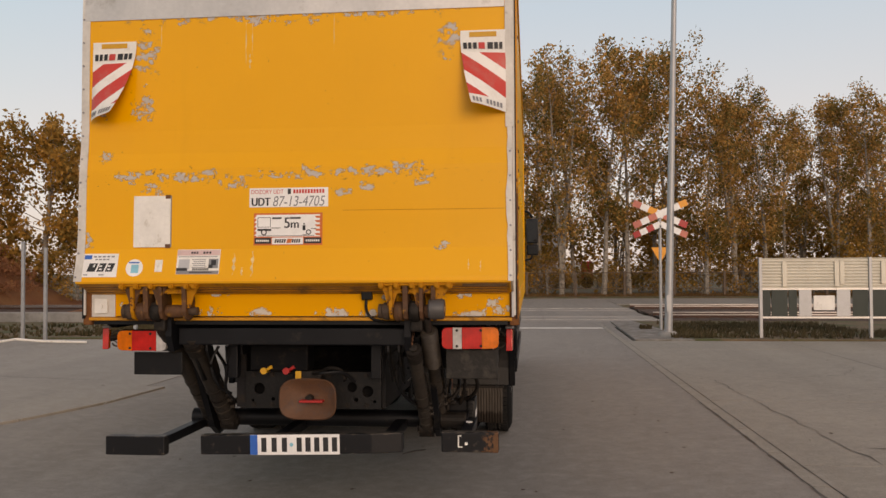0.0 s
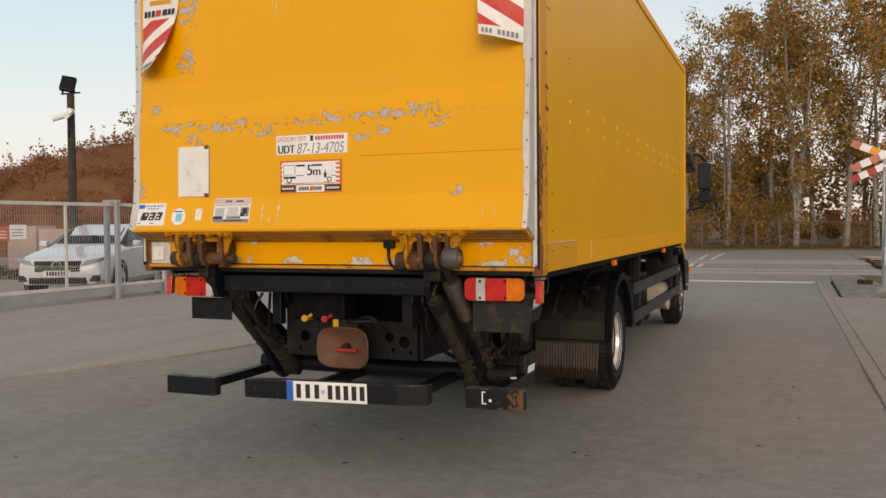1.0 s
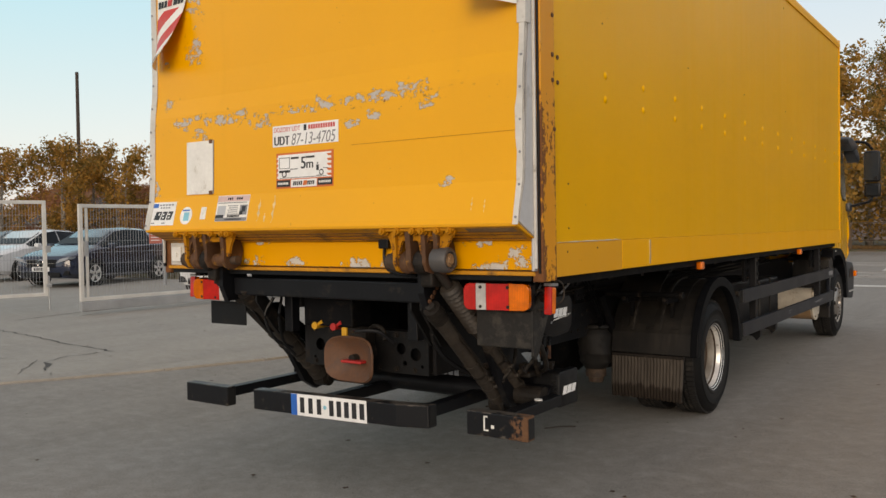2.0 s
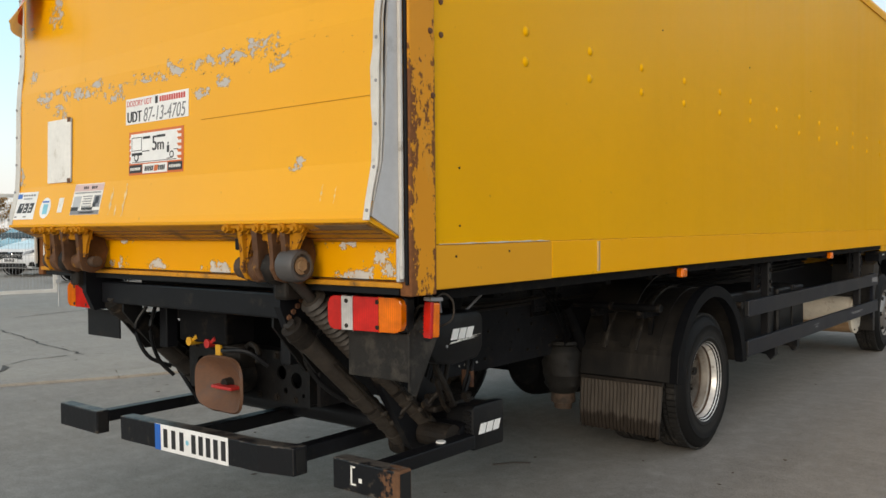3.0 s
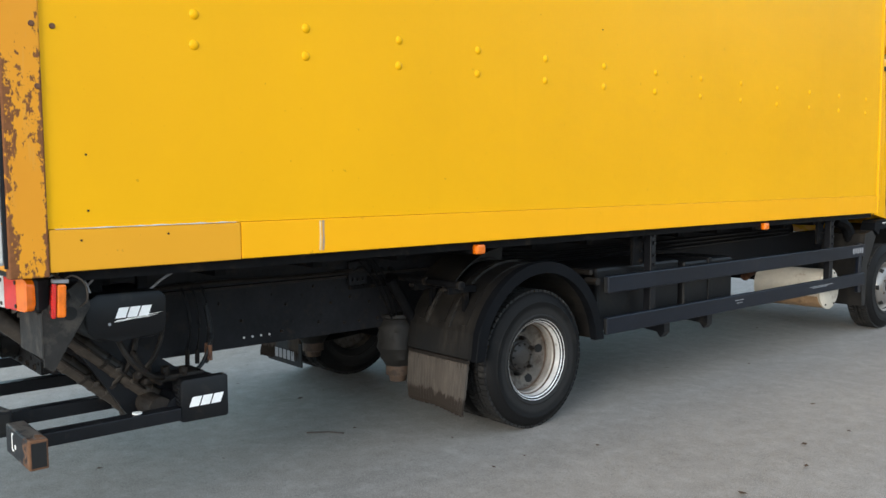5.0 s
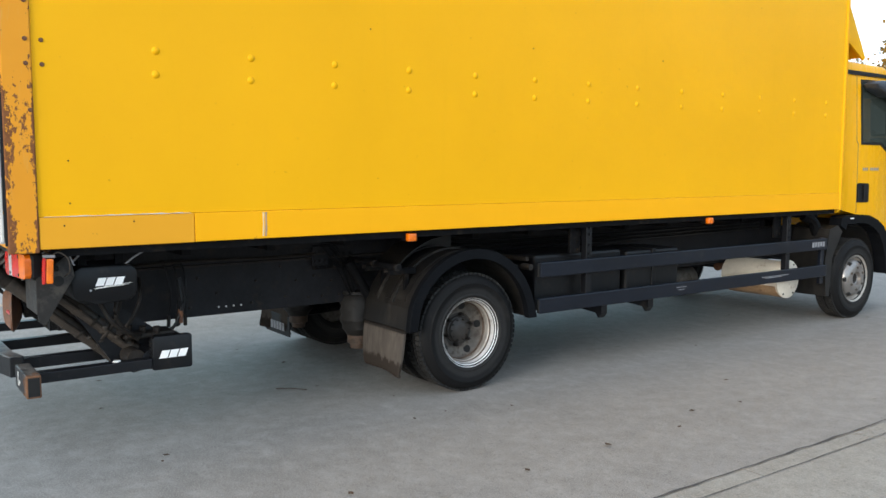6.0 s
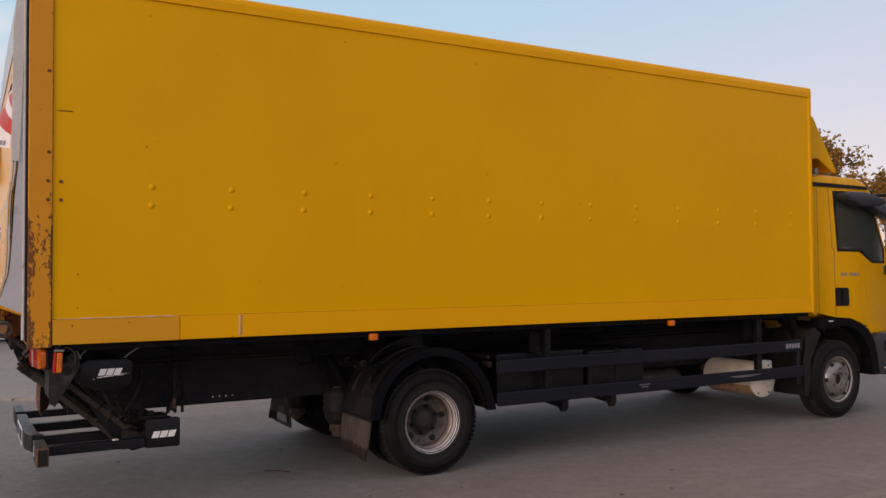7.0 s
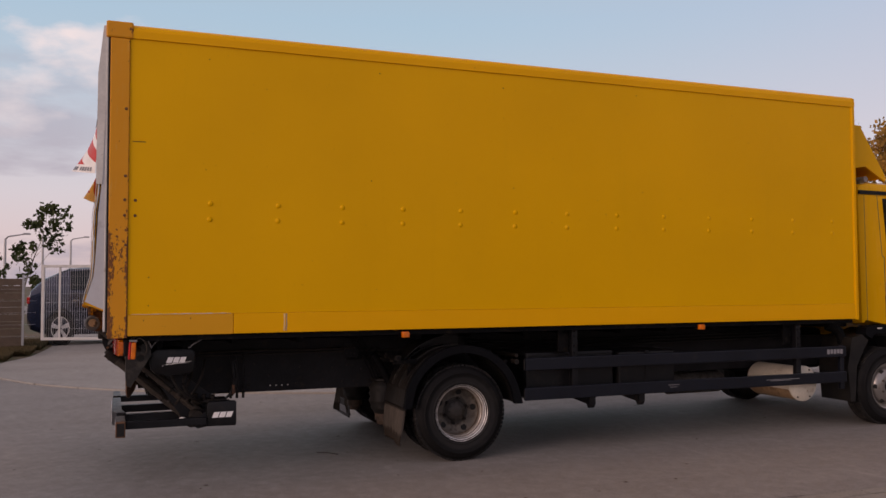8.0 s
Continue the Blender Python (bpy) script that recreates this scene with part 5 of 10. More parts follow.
bars(five, "lorry_drawing", [(-0.183, -0.108, 0.010, 0.0125), (-0.183, -0.180, 0.010, 0.066), (-0.111, -0.108, 0.010, 0.066), (-0.183, -0.108, 0.063, 0.066), (-0.183, -0.104, -0.010, 0.002),
                             (-0.104, -0.052, 0.004, 0.008), (-0.100, -0.046, 0.056, 0.066), (0.002, 0.062, 0.056, 0.066), (-0.178, 0.140, -0.0385, -0.036)], M["ink"], 0.0022)
bars(five, "trolley_drawing", [(0.074, 0.090, -0.008, 0.020), (0.078, 0.086, 0.024, 0.032), (0.120, 0.152, 0.000, 0.003), (0.074, 0.100, -0.034, -0.031)], M["ink"], 0.0022)
for cx, cy, r0 in ((-0.146, -0.018, 0.017), (0.108, -0.018, 0.015)):
    for r1, mt, out in ((r0, "ink", 0.0028), (r0 * 0.62, "white", 0.0032)):
        mk("wheel_drawing", lambda bm: (cyl(bm, (cx, cy, out), (cx, cy, out + 0.0004), r1, seg=20), wrap(bm, FLAT_AT[five])), M[mt], five)
for dx in (0.0, 0.003):
    words(five, "5", 0.085, M["ink"], -0.035 + dx, 0.006, 0.0024 + dx * 0.02, 0.034)
    words(five, "m", 0.066, M["ink"], 0.002 + dx, 0.006, 0.0024 + dx * 0.02, 0.048)
mount = sticker("document_holder", -0.902, -0.687, 1.526, 1.817, M["white_dirty"], "blank weathered white plate with a dark edge", 0.008, 0.002)
bars(mount, "holder_edge", [(-0.687, -0.681, -0.145, 0.145)], M["ink_grey"], 0.002)
bars(mount, "corner_clip", [(-0.715, -0.685, 0.128, 0.150), (-0.715, -0.685, -0.150, -0.128)], M["rust"], 0.0085)
mb = sticker("maker_sticker", -1.192, -0.985, 1.360, 1.492, M["white"], "white maker sticker with bold black lettering bars")
bars(mb, "lettering", [(-1.165, -1.115, -0.035, 0.012), (-1.105, -1.065, -0.035, 0.012), (-1.055, -1.015, -0.035, 0.012)], M["ink"], slant=0.35)
bars(mb, "lettering", [(-1.128, -1.120, -0.01, 0.006), (-1.092, -1.076, -0.026, -0.018), (-1.092, -1.076, -0.008, 0.0), (-1.042, -1.026, -0.026, -0.018), (-1.042, -1.026, -0.008, 0.0)], M["white"], 0.0024, 0.35)
bars(mb, "small_print", [(-1.185, -1.14, 0.035, 0.058)], M["blue"])
bars(mb, "small_print", bar_row(-1.13, -1.0, 0.045, 0.054, 5) + bar_row(-1.12, -1.03, 0.030, 0.037, 4) + [(-1.18, -1.155, -0.056, -0.05), (-1.09, -1.06, -0.056, -0.05)], M["ink_grey"])
rs = mk("round_sticker", lambda bm: cyl(bm, (0, 0, 0), (0, 0, 0.0012), 0.050, seg=28), M["white"], truck, "round white and light blue sticker")
rs.matrix_basis = on_face(-0.885, 1.411, 0.0005)
bars(rs, "sticker_mark", [(-0.018, 0.026, -0.03, 0.018)], M["cyan"])
bars(rs, "sticker_mark", [(-0.034, 0.028, 0.026, 0.034)], M["blue"])
tg = sticker("small_tag", -0.765, -0.722, 1.388, 1.455, M["white_dirty"], "torn pale tag")
svc = sticker("service_sticker", -0.640, -0.392, 1.374, 1.512, M["white_dirty"], "grubby white service sticker with pictures and printed bars")
bars(svc, "picture_band", [(-0.638, -0.394, 0.036, 0.066)], M["pink_ink"], 0.0014)
bars(svc, "small_print", bar_row(-0.560, -0.515, 0.045, 0.057, 3) + bar_row(-0.490, -0.440, 0.045, 0.057, 3), M["ink"], 0.0022)
bars(svc, "small_print", bar_row(-0.630, -0.405, 0.026, 0.032, 22), M["ink_grey"])
bars(svc, "picture", [(-0.628, -0.565, -0.042, 0.014)], M["endplate"], 0.0014)
bars(svc, "picture", [(-0.455, -0.400, -0.036, 0.016)], M["ink_grey"], 0.0014)
bars(svc, "picture", [(-0.440, -0.412, -0.020, 0.010), (-0.455, -0.430, -0.036, -0.016)], M["ink"], 0.0020)
bars(svc, "picture", [(-0.638, -0.575, -0.050, -0.034)], M["ink"], 0.0020)
bars(svc, "small_print", [b for r in range(5) for b in bar_row(-0.550 + 0.008 * (r % 2), -0.470, 0.010 - 0.011 * r, 0.015 - 0.011 * r, 6, 0.2)], M["ink_grey"])
bars(svc, "picture_band", [(-0.638, -0.394, -0.068, -0.050)], M["ink_grey"], 0.0014)
bars(svc, "small_print", bar_row(-0.545, -0.450, -0.048, -0.036, 9) + bar_row(-0.56, -0.43, -0.063, -0.055, 11), M["ink"], 0.0022)


# striped flags that hang from the platform
def flag(x0, x1, z0, z1, taper, mat, skew, label):
    holder = mk("warning_flag", lambda bm: box(bm, x0, x1, face_y(z0) - 0.010, face_y(z0) - 0.002, z0 - 0.045, z0, 0.002), M["white_dirty"], truck, label)
    nx, nz = 8, 14
    curl = lambda u, t: 0.17 * t ** 1.6 * (0.12 + 0.88 * (u if skew > 0 else 1 - u) ** 0.8) + 0.010 * math.sin(u * 5) * t
    vs, fs, zone = [], [], []
    for j in range(nz + 1):
        t = j / nz
        for i in range(nx + 1):
            u = i / nx
            a, b = x0 + taper[0] * t ** 1.5, x1 - taper[1] * t ** 1.5
            x = a + (b - a) * u
            z = z0 - 0.04 - (z0 - 0.04 - z1) * t + 0.03 * t * (u - 0.5) * skew
            y = face_y(z) - 0.009 - curl(u, t)
            vs.append((x, y, z))
    idx = lambda i, j: j * (nx + 1) + i
    for name, j0, j1, mt in (("flag_head", 0, 3, M["white_dirty"]), ("flag_cloth", 3, 12, mat), ("flag_foot", 12, 14, M["white_dirty"])):
        faces = [(idx(i, j), idx(i + 1, j), idx(i + 1, j + 1), idx(i, j + 1)) for j in range(j0, j1) for i in range(nx)]
        back = len(vs)
        allv = vs + [(x, y + 0.003, z) for x, y, z in vs]
        f2 = faces + [tuple(k + back for k in q[::-1]) for q in faces]
        for (pj, rev) in ((j0, False), (j1, True)):
            for i in range(nx):
                q = (idx(i, pj), idx(i + 1, pj), idx(i + 1, pj) + back, idx(i, pj) + back)
                f2.append(q[::-1] if not rev else q)
        for (pi, rev) in ((0, True), (nx, False)):
            for j in range(j0, j1):
                q = (idx(pi, j), idx(pi, j + 1), idx(pi, j + 1) + back, idx(pi, j) + back)
                f2.append(q if rev else q[::-1])
        need = sorted({k for q in f2 for k in q})
        at = {k: i for i, k in enumerate(need)}
        from_lists(name, [allv[k] for k in need], [tuple(at[k] for k in q) for q in f2], mt, holder)
    w = x1 - x0

    def patch(name, u0, u1, t0, t1, mt):
        def fn(bm):
            q = []
            for u, t in ((u0, t0), (u1, t0), (u1, t1), (u0, t1)):
                a, b = x0 + taper[0] * t ** 1.5, x1 - taper[1] * t ** 1.5
                x = a + (b - a) * u
                z = z0 - 0.04 - (z0 - 0.04 - z1) * t + 0.03 * t * (u - 0.5) * skew
                y = face_y(z) - 0.009 - curl(u, t)
                q.append(bm.verts.new((x, y - 0.0045, z)))
            f = bm.faces.new(q)
            g = bmesh.ops.extrude_face_region(bm, geom=[f])
            bmesh.ops.translate(bm, verts=[v for v in g["geom"] if isinstance(v, bmesh.types.BMVert)], vec=(0, 0.002, 0))
            bmesh.ops.recalc_face_normals(bm, faces=bm.faces)
        mk(name, fn, mt, holder)
    for u0, u1, mt in ((0.06, 0.14, "ink"), (0.17, 0.24, "ink"), (0.28, 0.36, "ink"), (0.40, 0.54, "ink_red"), (0.60, 0.72, "ink"), (0.75, 0.83, "ink"), (0.86, 0.93, "ink")):
        patch("lettering", u0, u1, 0.075, 0.165, M[mt])
    for k in range(9):
        if k not in (3, ):
            patch("small_print", 0.08 + 0.095 * k, 0.14 + 0.095 * k, 0.90, 0.965, M["ink_grey"])
    mk("flag_badge", lambda bm: box(bm, x0 + 0.2 * w, x0 + 0.8 * w, face_y(z0) - 0.012, face_y(z0) - 0.0095, z0 - 0.038, z0 - 0.010, 0.001), M["yellow_cap"], holder)


flag(0.953, 1.202, 2.706, 2.262, (0.07, 0.0), M["flag_r"], -1, "red and white striped warning flag curling off the platform")
flag(-1.165, -0.908, 2.708, 2.262, (0.0, 0.075), M["flag_l"], 1, "red and white striped warning flag curling off the platform")

# hinges between platform and arms
def lump(bm, x0, x1, r0, seed, cy=-0.015, cz=1.165):
    """A greasy knuckle: an uneven fat ring about the pin."""
    q = random.Random(seed)
    n = 22
    rows = []
    for k in range(5):
        x = x0 + (x1 - x0) * k / 4
        rows.append([bm.verts.new((x, cy + math.cos(a) * rr2, cz + math.sin(a) * rr2)) for a, rr2 in
                     ((2 * math.pi * g / n, r0 * (0.90 if k in (0, 4) else 1.0) * q.uniform(0.93, 1.07)) for g in range(n))])
    for a, c in zip(rows, rows[1:]):
        for g in range(n):
            bm.faces.new((a[g], a[(g + 1) % n], c[(g + 1) % n], c[g]))
    bm.faces.new(rows[0][::-1])
    bm.faces.new(rows[-1])
    bmesh.ops.recalc_face_normals(bm, faces=bm.faces)


def fan_plate(bm, top0, top1, low0, low1, y0, y1, z1, z0):
    """A plate that spreads from a narrow foot to a wide, hollow-sided head."""
    side = lambda a, c: [(a + (c - a) * t ** 2.2, z0 + (z1 - z0) * t) for t in (0.0, 0.25, 0.5, 0.75, 1.0)]
    prism(bm, side(low0, top0) + side(low1, top1)[::-1], y0, y1, "xz", 0.003)


for hx0, hx1, roller in ((-0.90, -0.56, False), (0.57, 0.84, True)):
    hinge = mk("hinge", lambda bm: box(bm, hx0 - 0.01, hx1, -0.055, -0.02, 1.262, 1.290, 0.006), M["bracket"], truck, "rust-brown greasy hinge with yellow bolted gussets")
    ends = (hx0 - 0.07, hx1 + (0.07 if roller else 0.05))
    mk("hinge_flange", lambda bm: box(bm, *ends, -0.094, -0.030, 1.306, 1.319, 0.004), M["bracket"], hinge, "yellow bolted flange")
    for px, wd, mt in ((hx0 - 0.01, 0.020, "bracket"), (hx0 + 0.065, 0.028, "bracket_rust"), (hx0 + 0.155, 0.020, "bracket_rust"), (hx1 - 0.05, 0.024, "bracket_rust")):
        mk("hinge_plate", lambda bm: prism(bm, [(-0.088, 1.306), (0.05, 1.268), (0.066, 1.215), (0.045, 1.135), (-0.010, 1.112), (-0.055, 1.125), (-0.078, 1.165), (-0.070, 1.225)], px, px + wd, "yz", 0.005), M[mt], hinge, "greasy hinge plate", True)
    for a, c, d, e2 in ((ends[0] + 0.005, hx0 + 0.06, hx0 - 0.02, hx0 + 0.012), (hx0 + 0.10, hx0 + 0.20, hx0 + 0.135, hx0 + 0.165), (hx1 - 0.07, ends[1] - 0.005, hx1 - 0.035, hx1 - 0.005)):
        mk("hinge_gusset", lambda bm: fan_plate(bm, a, c, d, e2, -0.058, -0.044, 1.307, 1.185), M["bracket" if roller or a > hx0 + 0.15 else "bracket_rust"], hinge, "greasy gusset")
    for px in (ends[0] + 0.02, hx0 + 0.035, hx0 + 0.12, hx1 - 0.10, hx1 - 0.015, ends[1] - 0.02):
        mk("hinge_bolt", lambda bm: (cyl(bm, (px, -0.106, 1.308), (px, -0.075, 1.308), 0.017, seg=6), cyl(bm, (px, -0.116, 1.307), (px, -0.07, 1.307), 0.009, seg=8), cyl(bm, (px, -0.0805, 1.308), (px, -0.074, 1.308), 0.021, seg=12)), M["bracket"], hinge, "grimy yellow bolt")
    mk("hinge_pin", lambda bm: (cyl(bm, (hx0 - 0.075, -0.015, 1.165), (hx1 + 0.02, -0.015, 1.165), 0.024, seg=16), cyl(bm, (hx0 - 0.075, -0.015, 1.165), (hx0 - 0.055, -0.015, 1.165), 0.040, seg=14)), M["foot"], hinge, "rusty hinge pin", True)
    for k, (a, c, rk, mt) in enumerate(((hx0 - 0.052, hx0 - 0.014, 0.047, "foot"), (hx0 + 0.014, hx0 + 0.060, 0.052, "bracket_rust"), (hx0 + 0.096, hx0 + 0.150, 0.058, "grimy"), (hx0 + 0.180, hx1 - 0.055, 0.036, "bracket_rust"))):
        mk("knuckle", lambda bm: lump(bm, a, c, rk, 5 + k + int(roller) * 7), M[mt], hinge, "greasy rusted knuckle", True)
    mk("arm_head", lambda bm: box(bm, hx0 + 0.095, hx0 + 0.165, -0.01, 0.10, 1.05, 1.16, 0.012), M["grimy"], hinge, "greasy arm head")
    if roller:
        mk("roller", lambda bm: lathe(bm, [(0.0, 0.0), (0.048, 0.0), (0.056, 0.008), (0.057, 0.074), (0.050, 0.086), (0.040, 0.088), (0.036, 0.076), (0.0, 0.074)], (0.775, -0.045, 1.178), "x", 32), M["roller"], hinge, "dark grey plastic platform roller", True)
        mk("roller_bolt", lambda bm: (cyl(bm, (0.845, -0.045, 1.178), (0.858, -0.045, 1.178), 0.030, seg=18), cyl(bm, (0.855, -0.045, 1.178), (0.866, -0.045, 1.178), 0.020, seg=6)), M["rust_pale"], hinge, "pale rusty roller bolt")
mk("switch_box", lambda bm: (box(bm, 0.385, 0.445, 0.035, 0.075, 1.225, 1.275, 0.006), cyl(bm, (0.43, 0.03, 1.29), (0.43, 0.0, 1.305), 0.016, seg=10)), M["plastic"], lift, "black sensor box on the sill")
mk("cable", lambda bm: bend(bm, [(0.41, 0.055, 1.23), (0.412, 0.05, 1.17), (0.44, 0.045, 1.125), (0.50, 0.05, 1.105), (0.60, 0.05, 1.10)], 0.008), M["plastic"], lift, "black drooping cable")

# lift arms and rams
frame_part = mk("lift_frame", lambda bm: box(bm, -0.70, 0.63, 0.09, 0.17, 0.966, 1.064, 0.008), M["steel_black"], truck, "black steel cross tube of the tail lift")
for px in (-0.745, 0.63):
    bm = bmesh.new()
    prism(bm, [(0.02, 1.13), (0.10, 1.14), (0.20, 1.07), (0.22, 0.95), (0.06, 0.93), (0.02, 1.02)], px, px + 0.035)
    part("arm_flange", bm, M["steel_black"], frame_part)
for px, r, y0, z0, y1, z1, fold, mt in ((-0.765, 0.044, 0.03, 1.10, 0.80, 0.42, 0.0, "ram_dark"), (-0.62, 0.052, 0.10, 1.00, 0.72, 0.42, 0.0, "ram_dark"),
                                        (0.675, 0.038, 0.05, 0.96, 0.68, 0.40, 0.0, "ram"), (0.757, 0.036, 0.00, 1.13, 0.79, 0.42, 0.28, "ram")):
    d = Vector((0, y1 - y0, z1 - z0))
    p = lambda t: (px, y0 + d.y * t, z0 + d.z * t)
    t0 = 0.40 if fold else 0.12
    ram = mk("lift_ram", lambda bm: (cyl(bm, p(t0), p(0.92), r, seg=24), cyl(bm, p(t0), p(t0 + 0.04), r * 1.1, seg=24), cyl(bm, p(0.55), p(0.575), r * 1.1, seg=24), cyl(bm, p(0.89), p(0.95), r * 1.12, seg=24)), M[mt], truck, "dusty greasy lift ram", True)
    mk("piston", lambda bm: cyl(bm, p(0.0), p(t0), r * 0.6, seg=14), M["ram_dark"], ram, "", True)
    if fold:
        bm = bmesh.new()
        tube(bm, [p(0.11 + 0.0125 * k) for k in range(25)], [r * (1.45 if k % 2 else 1.05) for k in range(25)], 20)
        part("bellows", bm, M[mt], ram, "ribbed dusty bellows", True)
    else:
        mk("ram_collar", lambda bm: (cyl(bm, p(0.02), p(0.13), r * 1.15, seg=18), cyl(bm, p(0.06), p(0.08), r * 1.25, seg=18)), M["grimy"], ram, "greasy upper collar", True)
    for q, mt in ((0.66, "grimy"), (0.72, "ram"), (0.80, "ram")):
        mk("ram_clip", lambda bm: (cyl(bm, p(q), p(q + 0.014), r * 1.09, seg=18), box(bm, px + r * 0.9, px + r * 1.5, p(q)[1] - 0.012, p(q)[1] + 0.012, p(q)[2] - 0.010, p(q)[2] + 0.010, 0.003)), M[mt], ram, "dusty hose clip", True)
    mk("ram_pipe", lambda bm: bend(bm, [(px + r * 1.2, p(0.30)[1], p(0.30)[2]), (px + r * 1.35, p(0.45)[1], p(0.45)[2]), (px + r * 1.3, p(0.70)[1], p(0.70)[2]), (px + r * 1.1, p(0.86)[1], p(0.86)[2])], 0.007, 6), M["grimy"], ram, "thin greasy pipe along the ram")
    mk("ram_eye", lambda bm: (cyl(bm, (px - 0.045, y1, z1), (px + 0.045, y1, z1), 0.056, seg=18), cyl(bm, (px - 0.06, y1, z1), (px + 0.06, y1, z1), 0.026, seg=12)), M["grimy"], ram, "", True)
    mk("ram_port", lambda bm: (cyl(bm, p(0.84), (px + 0.07, p(0.84)[1] - 0.02, p(0.84)[2] + 0.05), 0.014, seg=10), cyl(bm, (px + 0.06, p(0.84)[1] - 0.02, p(0.84)[2] + 0.045), (px + 0.085, p(0.84)[1] - 0.025, p(0.84)[2] + 0.06), 0.02, seg=6)), M["grimy"], ram, "greasy hydraulic port")
    mk("ram_hose", lambda bm: bend(bm, [(px + 0.08, p(0.84)[1] - 0.02, p(0.84)[2] + 0.055), (px + 0.12, p(0.84)[1] + 0.03, p(0.84)[2] + 0.13), (px + 0.10, p(0.84)[1] + 0.08, p(0.84)[2] + 0.24), (px + 0.03, p(0.84)[1] + 0.10, p(0.84)[2] + 0.34)], 0.011), M["grimy"], ram, "greasy hose")
for px in (-0.70, 0.745):
    bm = bmesh.new()
    prism(bm, [(0.30, 0.90), (0.42, 0.90), (0.95, 0.50), (0.95, 0.38), (0.72, 0.34), (0.62, 0.40)], px - 0.018, px + 0.018)
    part("lift_arm", bm, M["steel_black"], frame_part, "black flat lift arm")
mk("pivot_tube", lambda bm: cyl(bm, (-0.88, 0.78, 0.44), (0.93, 0.78, 0.44), 0.055, seg=18), M["steel_black"], frame_part, "", True)
mk("power_pack", lambda bm: box(bm, -0.33, 0.02, 0.26, 0.42, 0.80, 0.955, 0.008), M["chassis"], frame_part, "black box above the coupling")
for px in (-0.46, 0.40):
    mk("hanger", lambda bm: box(bm, px, px + 0.06, 0.24, 0.30, 0.76, 0.965, 0.004), M["steel_black"], frame_part)
mk("hose", lambda bm: bend(bm, [(-0.50, 0.20, 0.95), (-0.53, 0.16, 0.85), (-0.50, 0.2, 0.72), (-0.46, 0.3, 0.66)], 0.009), M["plastic"], frame_part)
mk("hose", lambda bm: bend(bm, [(-0.46, 0.22, 0.95), (-0.44, 0.18, 0.84), (-0.47, 0.24, 0.70), (-0.44, 0.3, 0.62)], 0.009), M["plastic"], frame_part)
for px in (-0.62, -0.54, 0.52, 0.58):
    mk("gusset", lambda bm: prism(bm, [(0.10, 0.965), (0.17, 0.965), (0.30, 0.80), (0.30, 0.74), (0.26, 0.74), (0.10, 0.93)], px, px + 0.012), M["beam"], frame_part, "scuffed steel gusset")
for k in range(5):
    mk("lift_bolt", lambda bm: (cyl(bm, (0.648, 0.06 + 0.02 * k, 0.98 + 0.02 * k), (0.672, 0.06 + 0.02 * k, 0.98 + 0.02 * k), 0.011, seg=6), ), M["rust"], frame_part)
mk("hose", lambda bm: bend(bm, [(0.60, 0.30, 0.92), (0.55, 0.24, 0.82), (0.56, 0.30, 0.70), (0.62, 0.42, 0.60), (0.70, 0.60, 0.52)], 0.012), M["plastic"], frame_part)
mk("hose", lambda bm: bend(bm, [(0.98, 0.50, 0.80), (1.00, 0.56, 0.68), (0.95, 0.66, 0.60), (0.86, 0.74, 0.57)], 0.012), M["grimy"], frame_part)
mk("hose", lambda bm: bend(bm, [(0.06, 0.22, 0.79), (0.14, 0.16, 0.80), (0.24, 0.2, 0.80), (0.30, 0.26, 0.74)], 0.010), M["plastic"], frame_part)

# tow coupling and its cross member
def drilled_plate(bm, x0, x1, z0, z1, y, thick, holes):
    """An upright plate with round holes through it."""
    rings = [[bm.verts.new((x, y, z)) for x, z in ((x0, z0), (x1, z0), (x1, z1), (x0, z1))]]
    for hx, hz, hr in holes:
        rings.append([bm.verts.new((hx + hr * math.cos(2 * math.pi * k / 16), y, hz + hr * math.sin(2 * math.pi * k / 16))) for k in range(16)])
    edges = [bm.edges.new((r[k], r[(k + 1) % len(r)])) for r in rings for k in range(len(r))]
    g = bmesh.ops.triangle_fill(bm, use_beauty=True, use_dissolve=False, edges=edges, normal=(0, -1, 0))
    g = bmesh.ops.extrude_face_region(bm, geom=[f for f in g["geom"] if isinstance(f, bmesh.types.BMFace)])
    bmesh.ops.translate(bm, verts=[v for v in g["geom"] if isinstance(v, bmesh.types.BMVert)], vec=(0, thick, 0))
    bmesh.ops.recalc_face_normals(bm, faces=bm.faces)


BEAM_HOLES = ((-0.305, 0.682, 0.034), (0.358, 0.670, 0.034), (0.264, 0.694, 0.030), (-0.22, 0.62, 0.012), (0.288, 0.620, 0.013), (0.40, 0.61, 0.009), (-0.345, 0.61, 0.009))
cross = mk("tow_beam", lambda bm: (drilled_plate(bm, -0.39, 0.44, 0.565, 0.785, 0.36, 0.010, BEAM_HOLES), box(bm, -0.389, 0.439, 0.371, 0.44, 0.5655, 0.575), box(bm, -0.389, 0.439, 0.371, 0.44, 0.775, 0.7845),
                               box(bm, 0.428, 0.4395, 0.372, 0.60, 0.577, 0.773), box(bm, -0.3895, -0.378, 0.372, 0.60, 0.577, 0.773)), M["beam"], truck, "scuffed black drilled tow beam")
mk("beam_back", lambda bm: box(bm, -0.377, 0.427, 0.441, 0.449, 0.577, 0.773), M["chassis"], cross, "dark closed back of the beam")
